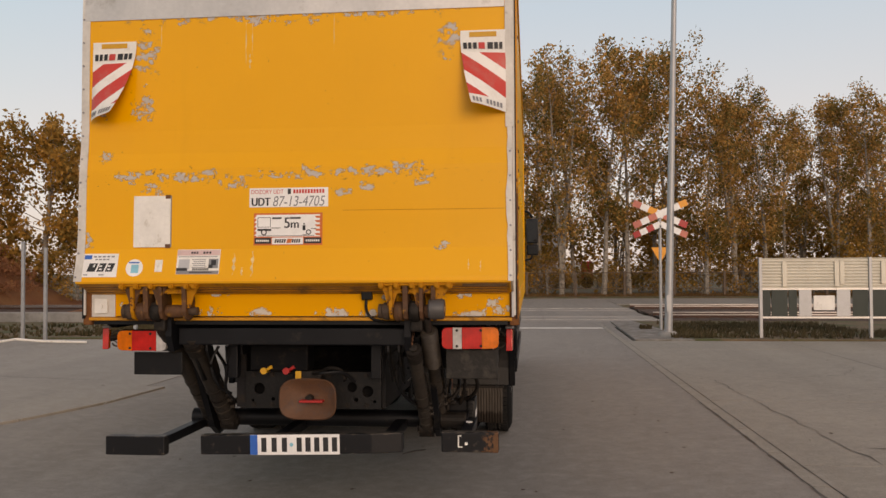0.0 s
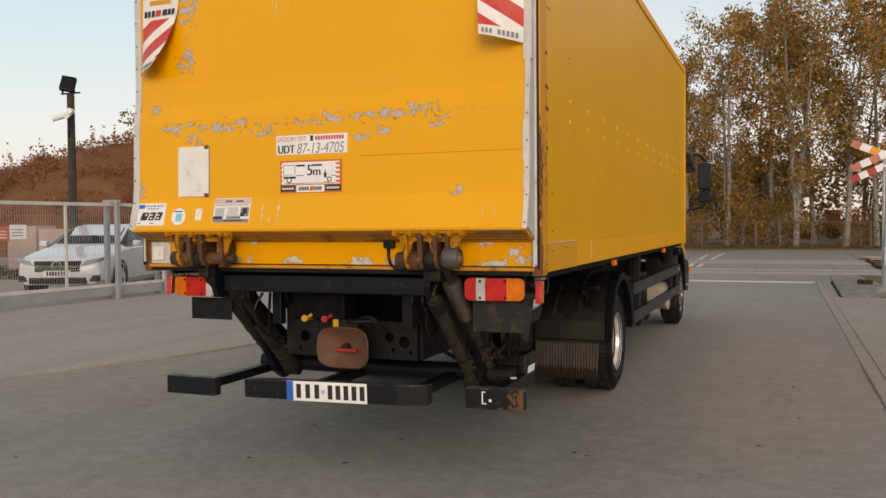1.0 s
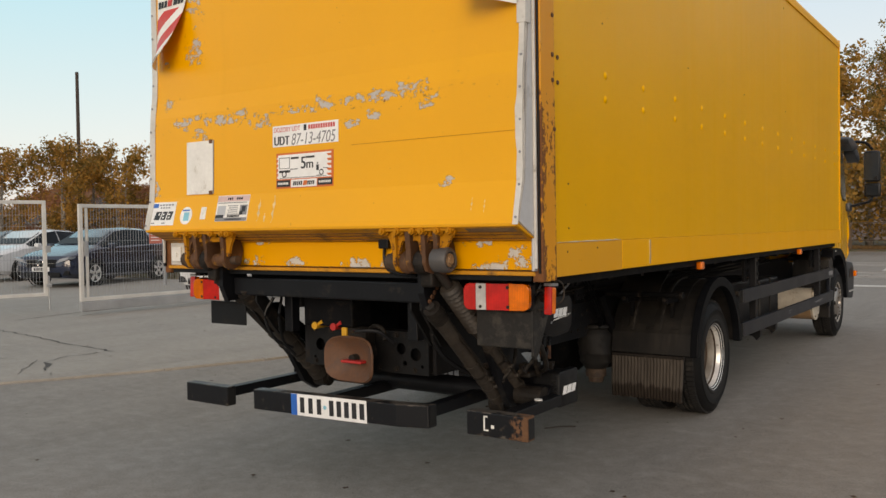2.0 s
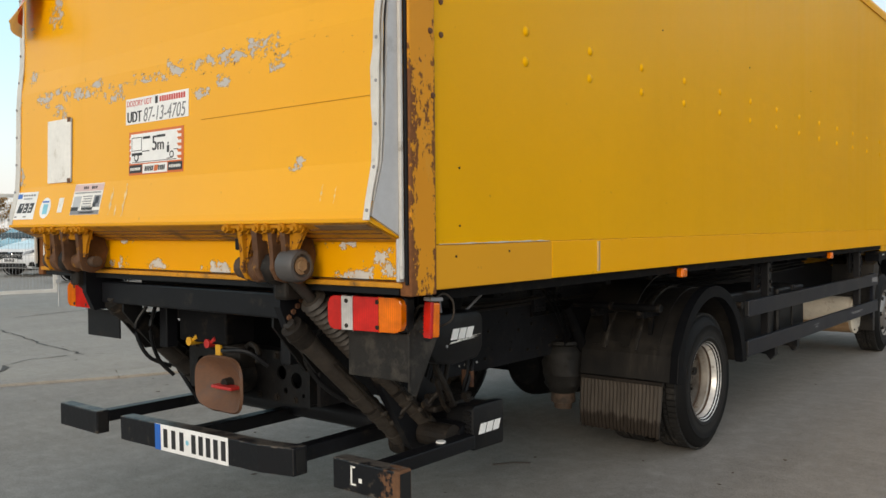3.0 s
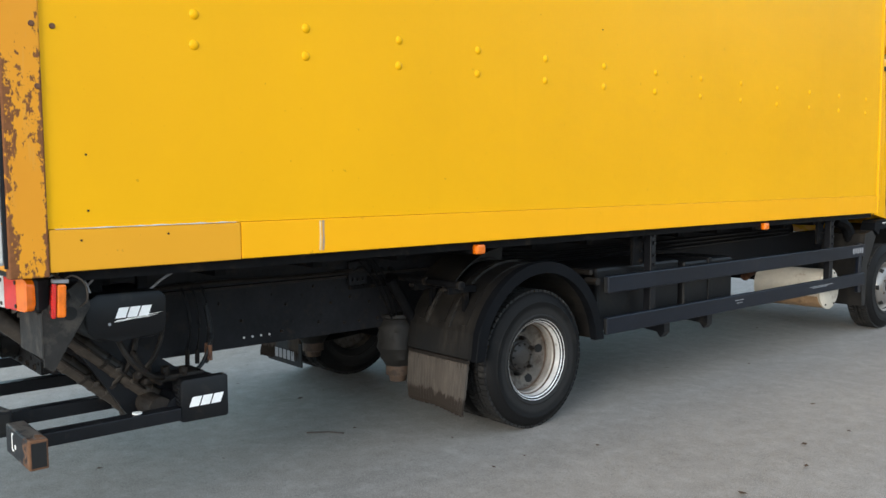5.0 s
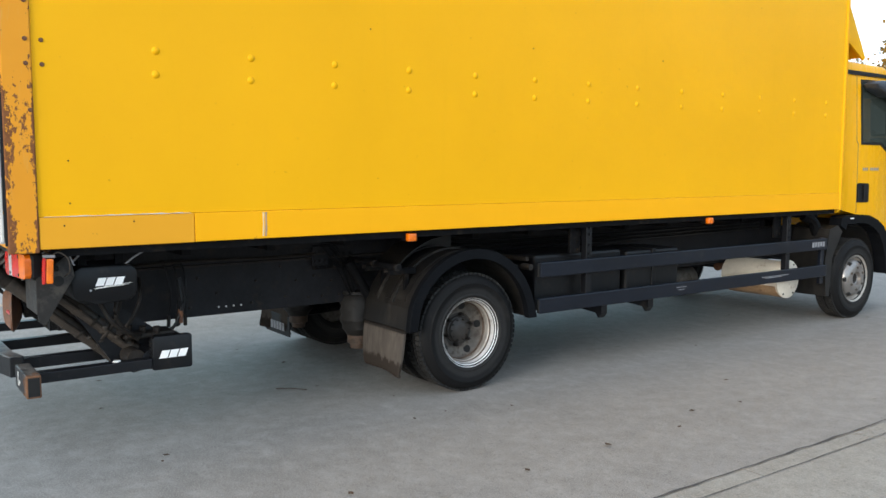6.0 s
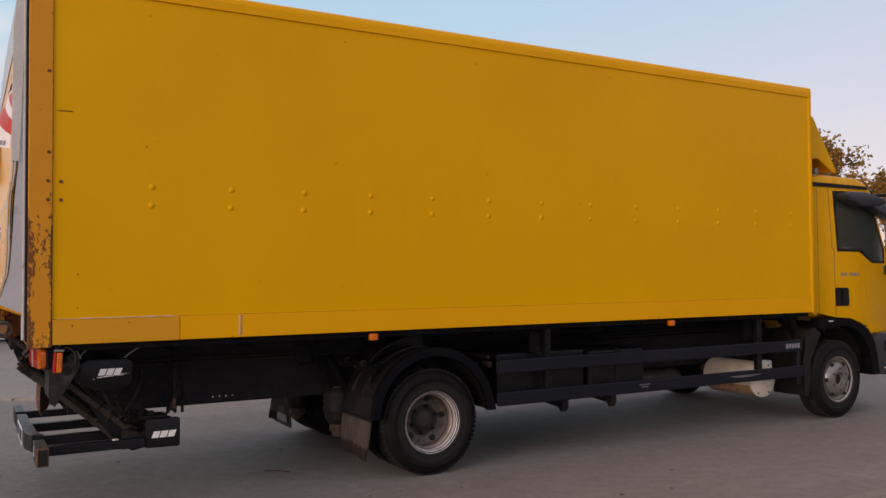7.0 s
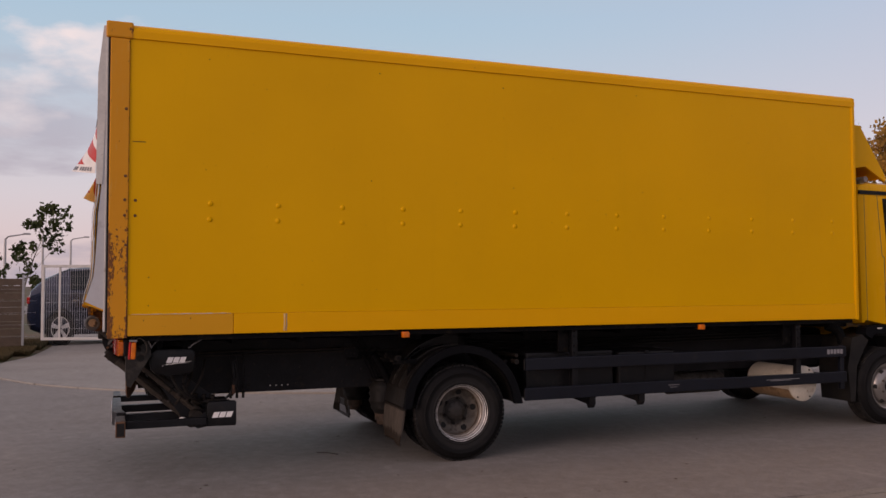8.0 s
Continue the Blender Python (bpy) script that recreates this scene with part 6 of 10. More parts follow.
for k in range(7):
    for z in (0.588, 0.765):
        mk("beam_bolt", lambda bm: (cyl(bm, (-0.34 + 0.115 * k, 0.36, z), (-0.34 + 0.115 * k, 0.348, z), 0.011, seg=6), cyl(bm, (-0.34 + 0.115 * k, 0.36, z), (-0.34 + 0.115 * k, 0.356, z), 0.016, seg=12)), M["grimy"], cross)
for k in range(4):
    for j in range(3):
        mk("frame_bolt", lambda bm: cyl(bm, (0.44, 0.42 + 0.05 * k, 0.60 + 0.06 * j), (0.452, 0.42 + 0.05 * k, 0.60 + 0.06 * j), 0.013, seg=6), M["grimy"], cross)
hitch = mk("tow_coupling", lambda bm: (cyl(bm, (0.02, 0.36, 0.67), (0.02, 0.285, 0.655), 0.085, 0.07, 22), box(bm, -0.06, 0.10, 0.27, 0.355, 0.70, 0.80, 0.012)), M["grimy"], truck, "tow coupling with a red-brown catching jaw", True)
vs, fs = [], []
NA, NR = 36, 5
for j in range(NR + 1):
    rr = 0.16 + 0.84 * j / NR
    for i in range(NA):
        a = 2 * math.pi * i / NA
        cx, cz = math.copysign(abs(math.cos(a)) ** 0.58, math.cos(a)), math.copysign(abs(math.sin(a)) ** 0.62, math.sin(a))
        vs.append((0.032 + 0.172 * rr * cx, 0.285 - 0.022 * (rr * cx) ** 2 - 0.055 * rr ** 2 - 0.004 * rr * cx, 0.640 + 0.122 * rr * cz))
for j in range(NR):
    for i in range(NA):
        fs.append((j * NA + i, j * NA + (i + 1) % NA, (j + 1) * NA + (i + 1) % NA, (j + 1) * NA + i))
jaw = from_lists("jaw", vs, fs, M["jaw"], hitch, "red-brown flared jaw plate")
sol = jaw.modifiers.new("thickness", "SOLIDIFY")
sol.thickness = 0.012
mk("jaw_handle", lambda bm: (box(bm, -0.02, 0.12, 0.205, 0.262, 0.622, 0.636, 0.004, ), ), M["red_paint"], hitch, "red release handle")
mk("hitch_lever", lambda bm: bend(bm, [(0.08, 0.32, 0.79), (0.15, 0.29, 0.815), (0.22, 0.27, 0.80), (0.245, 0.25, 0.75)], 0.012), M["grimy"], hitch, "bent dark lever")
mk("jaw_core", lambda bm: cyl(bm, (0.032, 0.29, 0.64), (0.032, 0.235, 0.64), 0.026, 0.022, 14), M["grimy"], hitch)
mk("hitch_tag", lambda bm: box(bm, -0.055, -0.02, 0.255, 0.27, 0.745, 0.80, 0.004), M["yellow_cap"], hitch, "yellow plastic tag")
for px, mt in ((-0.245, "yellow_cap"), (-0.11, "red_paint")):
    mk("air_coupling", lambda bm: (cyl(bm, (px, 0.36, 0.80), (px, 0.25, 0.80), 0.016, 0.020, 14), cyl(bm, (px, 0.27, 0.80), (px + 0.05, 0.265, 0.825), 0.009, 0.012, 10)), M[mt], hitch, "coloured air coupling")

# rear under-run guards, number plate
for nm, dims, rot, lab in (("left", (-1.142, -0.785, 0.10, 0.165, 0.326, 0.436), 0, "black steel guard end"), ("right", (0.822, 1.142, 0.122, 0.19, 0.368, 0.480), 0.8, "black steel guard end with a scraped rusty corner")):
    gb = mk("underrun_guard", lambda bm: box(bm, *dims, 0.006), M["guard_worn" if nm == "right" else "guard"], truck, lab)
    mk("tube_end", lambda bm: box(bm, dims[1] - 0.0005, dims[1] + 0.002, dims[2] + 0.008, dims[3] - 0.008, dims[4] + 0.01, dims[5] - 0.01), M["hole"], gb, "black plate for the shade inside the tube end")
    if nm == "right":
        mk("reflector_mark", lambda bm: (box(bm, 0.915, 0.922, 0.1195, 0.1215, 0.40, 0.462), box(bm, 0.915, 0.94, 0.1195, 0.1215, 0.396, 0.402), box(bm, 0.915, 0.936, 0.1195, 0.1215, 0.458, 0.464), box(bm, 0.955, 0.97, 0.1195, 0.1215, 0.41, 0.425)), M["white_dirty"], gb)
        mk("guard_arm", lambda bm: box(bm, 0.915, 0.985, 0.19, 0.765, 0.40, 0.455, 0.005), M["steel_black"], gb)
        mk("arm_rivet", lambda bm: cyl(bm, (0.945, 0.59, 0.455), (0.945, 0.59, 0.46), 0.020, seg=16), M["white_dirty"], gb, "pale worn disc on the arm")
    else:
        mk("guard_arm", lambda bm: box(bm, -0.85, -0.79, 0.165, 0.84, 0.375, 0.43, 0.005), M["steel_black"], gb)
mid = mk("underrun_guard", lambda bm: None, M["guard_mid"], truck, "black steel centre guard bar carrying the number plate")
bm = bmesh.new()
prism(bm, [(-0.567, 0.096), (0.43, 0.096), (0.60, 0.130), (0.60, 0.20), (0.43, 0.165), (-0.567, 0.165)], -0.055, 0.055, "xy", 0.005)
bm.to_mesh(mid.data)
bm.free()
mid.matrix_basis = pose(0, 0, 0.404, 0, -1.3, 0)
for px in (-0.19, 0.47):
    mk("guard_arm", lambda bm: box(bm, px, px + 0.07, 0.16, 0.84, -0.03, 0.03, 0.005), M["steel_black"], mid)
mk("tube_end", lambda bm: box(bm, 0.5985, 0.602, 0.142, 0.188, -0.042, 0.042), M["hole"], mid)
plate = mk("number_plate", lambda bm: box(bm, -0.272, 0.248, 0.0905, 0.0945, -0.057, 0.057, 0.0015), M["white"], truck, "white number plate with a blue end band")
plate.matrix_basis = pose(0, 0, 0.404, 0, -1.3, 0)
mk("plate_band", lambda bm: box(bm, -0.271, -0.228, 0.0893, 0.0904, -0.056, 0.056), M["blue"], plate)
for x in (-0.212, -0.152, -0.092, -0.006, 0.045, 0.096, 0.147, 0.198):
    mk("plate_bar", lambda bm: box(bm, x + 0.006, x + 0.036, 0.0893, 0.0904, -0.040, 0.040), M["ink"], plate)
mk("plate_seal", lambda bm: cyl(bm, (-0.030, 0.0904, 0.0), (-0.030, 0.0893, 0.0), 0.011, seg=12), M["cyan"], plate)


# rear lamps
def rear_lamp(x0, x1, y, z0, z1, order, spin):
    w = x1 - x0
    lamp = mk("rear_lamp", lambda bm: box(bm, -w / 2, w / 2, 0.012, 0.07, -0.062, 0.062, 0.012), M["plastic"], truck, "rear lamp cluster with red, clear and amber lenses")
    lamp.matrix_basis = pose((x0 + x1) / 2, y, (z0 + z1) / 2, 0, 0, spin)
    h = (z1 - z0) / 2
    for a, b, mt in order:
        xa, xb = -w / 2 + w * a, -w / 2 + w * b - 0.0015
        ra, rb = (0.026 if a == 0.0 else 0.001), (0.026 if b == 1.0 else 0.001)
        turn = [(math.cos(math.pi / 2 * k / 5), math.sin(math.pi / 2 * k / 5)) for k in range(6)]
        rim2 = [(xb - rb + rb * c, h - rb + rb * q) for c, q in turn] + [(xa + ra - ra * q, h - ra + ra * c) for c, q in turn]
        rim2 += [(xa + ra - ra * c, -h + ra - ra * q) for c, q in turn] + [(xb - rb + rb * q, -h + rb - rb * c) for c, q in turn]
        mk("lens", lambda bm: prism(bm, rim2, -0.016, 0.014, "xz", 0.004), M[mt], lamp)
    for a in (0.26, 0.68):
        for zz in (-h * 0.75, h * 0.72):
            mk("lens_screw", lambda bm: cyl(bm, (-w / 2 + w * a, -0.012, zz), (-w / 2 + w * a, -0.0185, zz), 0.008, seg=10), M["grimy"], lamp)
    return lamp


rear_lamp(0.828, 1.148, 0.135, 0.948, 1.067, ((0.0, 0.19, "red_lens"), (0.19, 0.35, "clear_lens"), (0.35, 0.70, "red_lens"), (0.70, 1.0, "amber_lens")), 7)
rear_lamp(-1.082, -0.775, 0.125, 0.930, 1.045, ((0.0, 0.30, "amber_lens"), (0.30, 0.80, "red_lens"), (0.80, 1.0, "clear_lens")), -4)
mk("spray_plate", lambda bm: (box(bm, 0.845, 1.14, 0.185, 0.195, 0.772, 0.94, 0.004), ), M["plate_dusty"], truck, "dented black plate under the rear lamp")
bm = bmesh.new()
prism(bm, [(0.19, 0.95), (0.34, 1.06), (0.36, 0.95), (0.22, 0.72), (0.19, 0.74)], 1.128, 1.140)
lb = part("lamp_bracket", bm, M["plate_dusty"], truck, "bent black lamp bracket")
mk("bracket_hole", lambda bm: cyl(bm, (1.139, 0.285, 0.93), (1.1415, 0.285, 0.93), 0.026, seg=16), M["hole"], lb)
mk("wire", lambda bm: bend(bm, [(1.13, 0.22, 1.07), (1.14, 0.27, 1.085), (1.15, 0.33, 1.06), (1.14, 0.36, 1.0)], 0.004, 6), M["ink_grey"], lb)
mk("wire", lambda bm: bend(bm, [(1.06, 0.36, 1.0), (1.07, 0.42, 1.06), (1.06, 0.52, 1.075), (1.06, 0.60, 1.05)], 0.005, 6), M["ink_grey"], lb)
mk("wire", lambda bm: bend(bm, [(1.05, 0.62, 0.98), (1.07, 0.68, 1.03), (1.06, 0.78, 1.075)], 0.005, 6), M["ink_grey"], lb)
bm = bmesh.new()
prism(bm, [(0.20, 0.95), (0.30, 1.0), (0.34, 1.09), (0.20, 1.09)], 0.90, 0.93)
part("lamp_hanger", bm, M["grimy"], truck)
mk("spray_plate", lambda bm: box(bm, -1.012, -0.715, 0.185, 0.195, 0.782, 0.915, 0.004), M["plastic"], truck, "black plate under the rear lamp")
for sx in (1, -1):
    sm = mk("side_marker", lambda bm: box(bm, -0.016, 0.020, -0.020, -0.0055, -0.062, 0.062, 0.004), M["red_lens"], truck, "small red and amber outline marker lamp on a wire")
    sm.matrix_basis = pose(1.205 * sx, 0.225, 0.990, -3, 0, -8 * sx)
    mk("marker_amber", lambda bm: box(bm, -0.014, 0.018, -0.005, 0.028, -0.060, 0.060, 0.008), M["amber_lens"], sm, "amber half of the lens")
    mk("marker_cap", lambda bm: box(bm, -0.020, 0.022, -0.020, 0.034, 0.0645, 0.078, 0.003), M["ink_grey"], sm, "grey end cap")
    for k in range(9):
        mk("lens_rib", lambda bm: box(bm, -0.014, 0.0215, -0.0225, -0.008, -0.050 + 0.012 * k, -0.045 + 0.012 * k), M["red_lens"], sm)
    mk("marker_arm", lambda bm: tube(bm, [(-0.018 * sx, 0.01, 0.0), (-0.06 * sx, 0.03, 0.01), (-0.10 * sx, 0.05, 0.0)], 0.018), M["grimy"], sm, "bent rubber arm")
    mk("marker_wire", lambda bm: bend(bm, [(0.0, 0.012, 0.07), (-0.03 * sx, -0.01, 0.095), (-0.10 * sx, -0.03, 0.10), (-0.20 * sx, -0.02, 0.085)], 0.006), M["ram"], sm, "grubby wire")
    mk("marker_wire", lambda bm: bend(bm, [(0.0, 0.02, 0.075), (0.01 * sx, 0.05, 0.09), (0.012 * sx, 0.09, 0.06), (0.0, 0.10, 0.0), (-0.04 * sx, 0.08, -0.03)], 0.0035), M["ram"], sm, "looped grey wire")
    mk("wire_loop", lambda bm: bend(bm, [(-0.06 * sx + 0.038 * sx * math.cos(a), 0.012, 0.0 + 0.045 * math.sin(a)) for a in (0.4 * q for q in range(15))], 0.005), M["ram"], sm, "coiled wire")

# maker's housings on the lift
def housing(x0, x1, prof, label, bev, yc, zc, tall, span, skew=0.0):
    h = mk("pump_cover", lambda bm: prism(bm, prof, x0, x1, "yz", bev), M["plastic"], truck, label, True)
    for k in range(3):
        a, w = yc - span / 2 + k * span / 3, span * 0.29
        rise = skew * (k - 1)
        mk("lettering", lambda bm: prism(bm, [(a - tall * 0.2, zc - tall / 2 + rise), (a + w - tall * 0.2, zc - tall / 2 + rise), (a + w + tall * 0.2, zc + tall / 2 + rise), (a + tall * 0.2, zc + tall / 2 + rise)], x1 + 0.0004, x1 + 0.0014), M["white"], h, "bold white lettering bar")
    return h


up = housing(0.78, 1.10, [(0.385, 0.806), (0.47, 0.795), (0.63, 0.797), (0.668, 0.835), (0.672, 0.955), (0.645, 0.985), (0.40, 0.988), (0.362, 0.965), (0.348, 0.92), (0.355, 0.84)], "black rounded pump cover with white lettering bars", 0.016, 0.538, 0.906, 0.040, 0.135)
for y0, y1, z in ((0.462, 0.60, 0.8755), (0.455, 0.52, 0.8715), (0.50, 0.622, 0.8800), (0.56, 0.640, 0.8870)):
    mk("underline", lambda bm: prism(bm, [(y0, z), (y1, z + 0.005), (y1 + 0.01, z + 0.0065), (y0 + 0.006, z + 0.0032)], 1.1004, 1.1012), M["white_dirty"], up, "brushed white underline")
mk("cover_screw", lambda bm: cyl(bm, (1.10, 0.44, 0.866), (1.103, 0.44, 0.866), 0.006, seg=8), M["ink_grey"], up)
for y in (0.40, 0.58):
    mk("cover_hanger", lambda bm: box(bm, 1.0, 1.03, y, y + 0.04, 0.96, 1.09), M["chassis"], up)
lowc = housing(0.925, 0.970, [(0.775, 0.384), (0.980, 0.380), (0.988, 0.390), (0.988, 0.560), (0.978, 0.568), (0.784, 0.568), (0.772, 0.556), (0.770, 0.394)], "black square pivot cover with white lettering bars", 0.007, 0.888, 0.468, 0.042, 0.150)
mk("cover_back", lambda bm: box(bm, 0.80, 0.924, 0.80, 0.955, 0.43, 0.560, 0.01), M["plastic"], lowc)
for k in range(8):
    mk("cover_rib", lambda bm: box(bm, 0.922, 0.958, 0.764, 0.7705, 0.402 + 0.019 * k, 0.412 + 0.019 * k, 0.001), M["plastic"], lowc)
for k in range(3):
    mk("grease_nipple", lambda bm: (cyl(bm, (0.80 + 0.05 * k, 0.70 + 0.06 * k, 0.575), (0.81 + 0.05 * k, 0.70 + 0.06 * k, 0.615), 0.012, seg=8), cyl(bm, (0.80 + 0.05 * k, 0.70 + 0.06 * k, 0.60), (0.80 + 0.05 * k, 0.68 + 0.06 * k, 0.60), 0.018, seg=6)), M["grimy"], lowc, "greasy pipe fitting")
mk("pivot_bracket", lambda bm: (box(bm, 0.70, 0.86, 0.66, 0.93, 0.545, 0.575, 0.01), cyl(bm, (0.66, 0.70, 0.45), (0.92, 0.70, 0.45), 0.05, seg=16)), M["grimy"], lowc, "greasy pivot bracket")
mk("hose", lambda bm: bend(bm, [(0.90, 0.62, 0.80), (0.92, 0.60, 0.70), (0.90, 0.66, 0.60), (0.88, 0.72, 0.55)], 0.011), M["grimy"], lowc)
mk("hose", lambda bm: bend(bm, [(0.78, 0.98, 0.85), (0.80, 0.99, 0.70), (0.79, 0.96, 0.60), (0.80, 0.90, 0.55)], 0.010), M["plastic"], lowc)
mk("hose", lambda bm: bend(bm, [(0.74, 1.0, 0.85), (0.75, 1.02, 0.72), (0.76, 0.98, 0.58)], 0.010), M["plastic"], lowc)
mk("hose_end", lambda bm: [cyl(bm, (0.80 - 0.05 * k, 0.985 + 0.01 * k, 0.60), (0.80 - 0.05 * k, 0.985 + 0.01 * k, 0.67), 0.011, seg=10) for k in range(2)], M["rust"], lowc)

# chassis
ch = mk("chassis", lambda bm: box(bm, -0.40, 0.40, 1.9, 1.96, 0.66, 0.86), M["chassis"], truck, "dusty black ladder chassis")
for sx in (1, -1):
    mk("frame_rail", lambda bm: box(bm, *sorted((0.46 * sx, 0.40 * sx)), 0.40, 8.4, 0.565, 0.885), M["rail_side"], ch)
    mk("subframe_rail", lambda bm: box(bm, *sorted((0.475 * sx, 0.39 * sx)), 0.30, 7.0, 0.89, 1.0), M["rail_side"], ch)
dot = mk("frame_hole", lambda bm: cyl(bm, (0, 0, 0), (0.003, 0, 0), 0.008, seg=8), M["hole"], ch)
dot.matrix_basis = pose(0.4755, 1.02, 0.945)
for i in range(60):
    twin("frame_hole", dot, ch, pose(0.475, 1.06 + 0.035 * i, 0.945))
for i, (y, z) in enumerate([(1.1, 0.83), (1.25, 0.66), (1.35, 0.84), (1.45, 0.66), (1.5, 0.82), (1.62, 0.66), (1.68, 0.80), (1.8, 0.68), (1.9, 0.82), (2.0, 0.70), (2.06, 0.84), (2.1, 0.66)]):
    twin("frame_hole", dot, ch, pose(0.46, y, z))
# no openings: pale discs painted as daylight showing through small holes
pale = mk("light_hole", lambda bm: cyl(bm, (0, 0, 0), (0.003, 0, 0), 0.006, seg=8), M["alu"], ch)
pale.matrix_basis = pose(0.46, 1.33, 0.612)
for k in range(1, 4):
    twin("light_hole", pale, ch, pose(0.46, 1.33 + 0.049 * k, 0.612))
# flange edges: the paler steel paints in light caught along them
for sx in (1, -1):
    mk("rail_flange", lambda bm: box(bm, *sorted((0.4605 * sx, 0.482 * sx)), 0.42, 6.9, 0.872, 0.886, 0.002), M["grimy"], ch, "upper flange edge in paler steel, as if catching light")
knob = mk("frame_bolt", lambda bm: cyl(bm, (0, 0, 0), (0.010, 0, 0), 0.010, 0.008, 6), M["grimy"], ch, "dusty bolt head")
knob.matrix_basis = pose(0.46, 1.15, 0.62)
for y, z in ((1.2, 0.80), (1.32, 0.70), (1.55, 0.62), (1.58, 0.76), (1.75, 0.84), (1.78, 0.64), (1.86, 0.74), (1.95, 0.62), (1.99, 0.76), (2.05, 0.62), (2.12, 0.72), (2.18, 0.62), (2.2, 0.74), (2.26, 0.66)):
    twin("frame_bolt", knob, ch, pose(0.46, y, z))
mk("joint_plate", lambda bm: (box(bm, 0.46, 0.474, 1.98, 2.30, 0.80, 0.93, 0.003), [cyl(bm, (0.474, 2.02 + 0.06 * k, 0.83 + 0.07 * j), (0.488, 2.02 + 0.06 * k, 0.83 + 0.07 * j), 0.014, seg=6) for k in range(5) for j in range(2)]), M["chassis"], ch)
for i in range(14):
    y = 0.45 + 0.5 * i
    mk("floor_bearer", lambda bm: box(bm, -0.95, 0.95, y, y + 0.05, 1.0, 1.095), M["chassis"], ch)
mk("floor_edge", lambda bm: (box(bm, 1.15, 1.205, 0.25, 7.0, 1.055, 1.097), box(bm, -1.205, -1.15, 0.25, 7.0, 1.055, 1.097), box(bm, -1.149, 1.149, 0.20, 6.99, 1.085, 1.097)), M["chassis"], ch)
for y in (1.2, 3.3, 4.9, 6.6):
    mk("chassis_bearer", lambda bm: box(bm, -0.40, 0.40, y, y + 0.10, 0.66, 0.86), M["chassis"], ch)
mk("prop_shaft", lambda bm: cyl(bm, (0, 2.8, 0.45), (0, 7.0, 0.62), 0.05, seg=16), M["chassis"], ch, "", True)
mk("gearbox", lambda bm: box(bm, -0.22, 0.22, 6.3, 7.6, 0.50, 0.95, 0.05), M["chassis"], ch)

for k in range(3):
    mk("brake_hose", lambda bm: bend(bm, [(0.49, 0.98 + 0.05 * k, 0.93), (0.53, 1.00 + 0.05 * k, 0.84), (0.54, 1.01 + 0.045 * k, 0.70), (0.52, 1.0 + 0.05 * k, 0.60)], 0.0065, 6), M["plastic"], ch, "drooping black hose")
    mk("hose_fitting", lambda bm: cyl(bm, (0.52, 1.0 + 0.05 * k, 0.60), (0.515, 1.0 + 0.05 * k, 0.53), 0.011, seg=10), M["grimy"], ch, "grimy hose fitting")
mk("cable_run", lambda bm: bend(bm, [(0.50, 0.75, 0.905), (0.50, 1.2, 0.915), (0.505, 1.7, 0.905), (0.50, 2.05, 0.915)], 0.012, 6), M["grimy"], ch, "dusty cable along the frame")
mk("cable_bracket", lambda bm: (box(bm, 0.476, 0.500, 1.96, 2.08, 0.83, 0.96, 0.004), [cyl(bm, (0.50, 1.985 + 0.035 * k, 0.86 + 0.06 * j), (0.512, 1.985 + 0.035 * k, 0.86 + 0.06 * j), 0.011, seg=6) for k in range(3) for j in range(2)]), M["rail_side"], ch, "bolted cable bracket")

# rear axle, air bellows
ax = mk("rear_axle", lambda bm: (cyl(bm, (-0.95, 2.785, 0.395), (0.95, 2.785, 0.395), 0.075, seg=20), lathe(bm, [(0.0, -0.2), (0.12, -0.18), (0.20, -0.08), (0.21, 0.02), (0.16, 0.14), (0.0, 0.18)], (0, 2.785, 0.395), "y", 24)), M["chassis"], truck, "rear axle with its differential", True)
for sx in (1, -1):
    def crumple(bm):
        for v in bm.verts:
            k = 1 + 0.16 * noise.noise(Vector((v.co.x * 14, v.co.y * 14, v.co.z * 22))) * (0.36 < v.co.z < 0.60)
            v.co.x, v.co.y = 0.47 * sx + (v.co.x - 0.47 * sx) * k, 2.315 + (v.co.y - 2.315) * k
    mk("air_bellows", lambda bm: (lathe(bm, [(0.0, 0.640), (0.110, 0.636), (0.112, 0.618), (0.092, 0.606), (0.104, 0.585), (0.118, 0.560), (0.112, 0.535), (0.122, 0.505), (0.118, 0.470), (0.122, 0.440), (0.108, 0.400), (0.112, 0.378), (0.088, 0.352), (0.076, 0.33), (0.0, 0.33)], (0.47 * sx, 2.315, 0), "z", 28), crumple(bm)), M["bellows"], ax, "crumpled dusty rubber air bellows", True)
    mk("bellows_foot", lambda bm: lathe(bm, [(0.0, 0.335), (0.072, 0.335), (0.072, 0.275), (0.055, 0.27), (0.05, 0.235), (0.0, 0.235)], (0.47 * sx, 2.315, 0), "z", 20), M["foot"], ax, "rusty brown bellows foot", True)
    mk("spring_arm", lambda bm: tube(bm, [(0.47 * sx, 2.3, 0.36), (0.50 * sx, 2.45, 0.35), (0.55 * sx, 2.8, 0.36), (0.50 * sx, 3.3, 0.52)], 0.04), M["chassis"], ax)
    mk("damper", lambda bm: (cyl(bm, (0.56 * sx, 2.2, 0.85), (0.60 * sx, 2.45, 0.42), 0.035, seg=14), ), M["chassis"], ax)

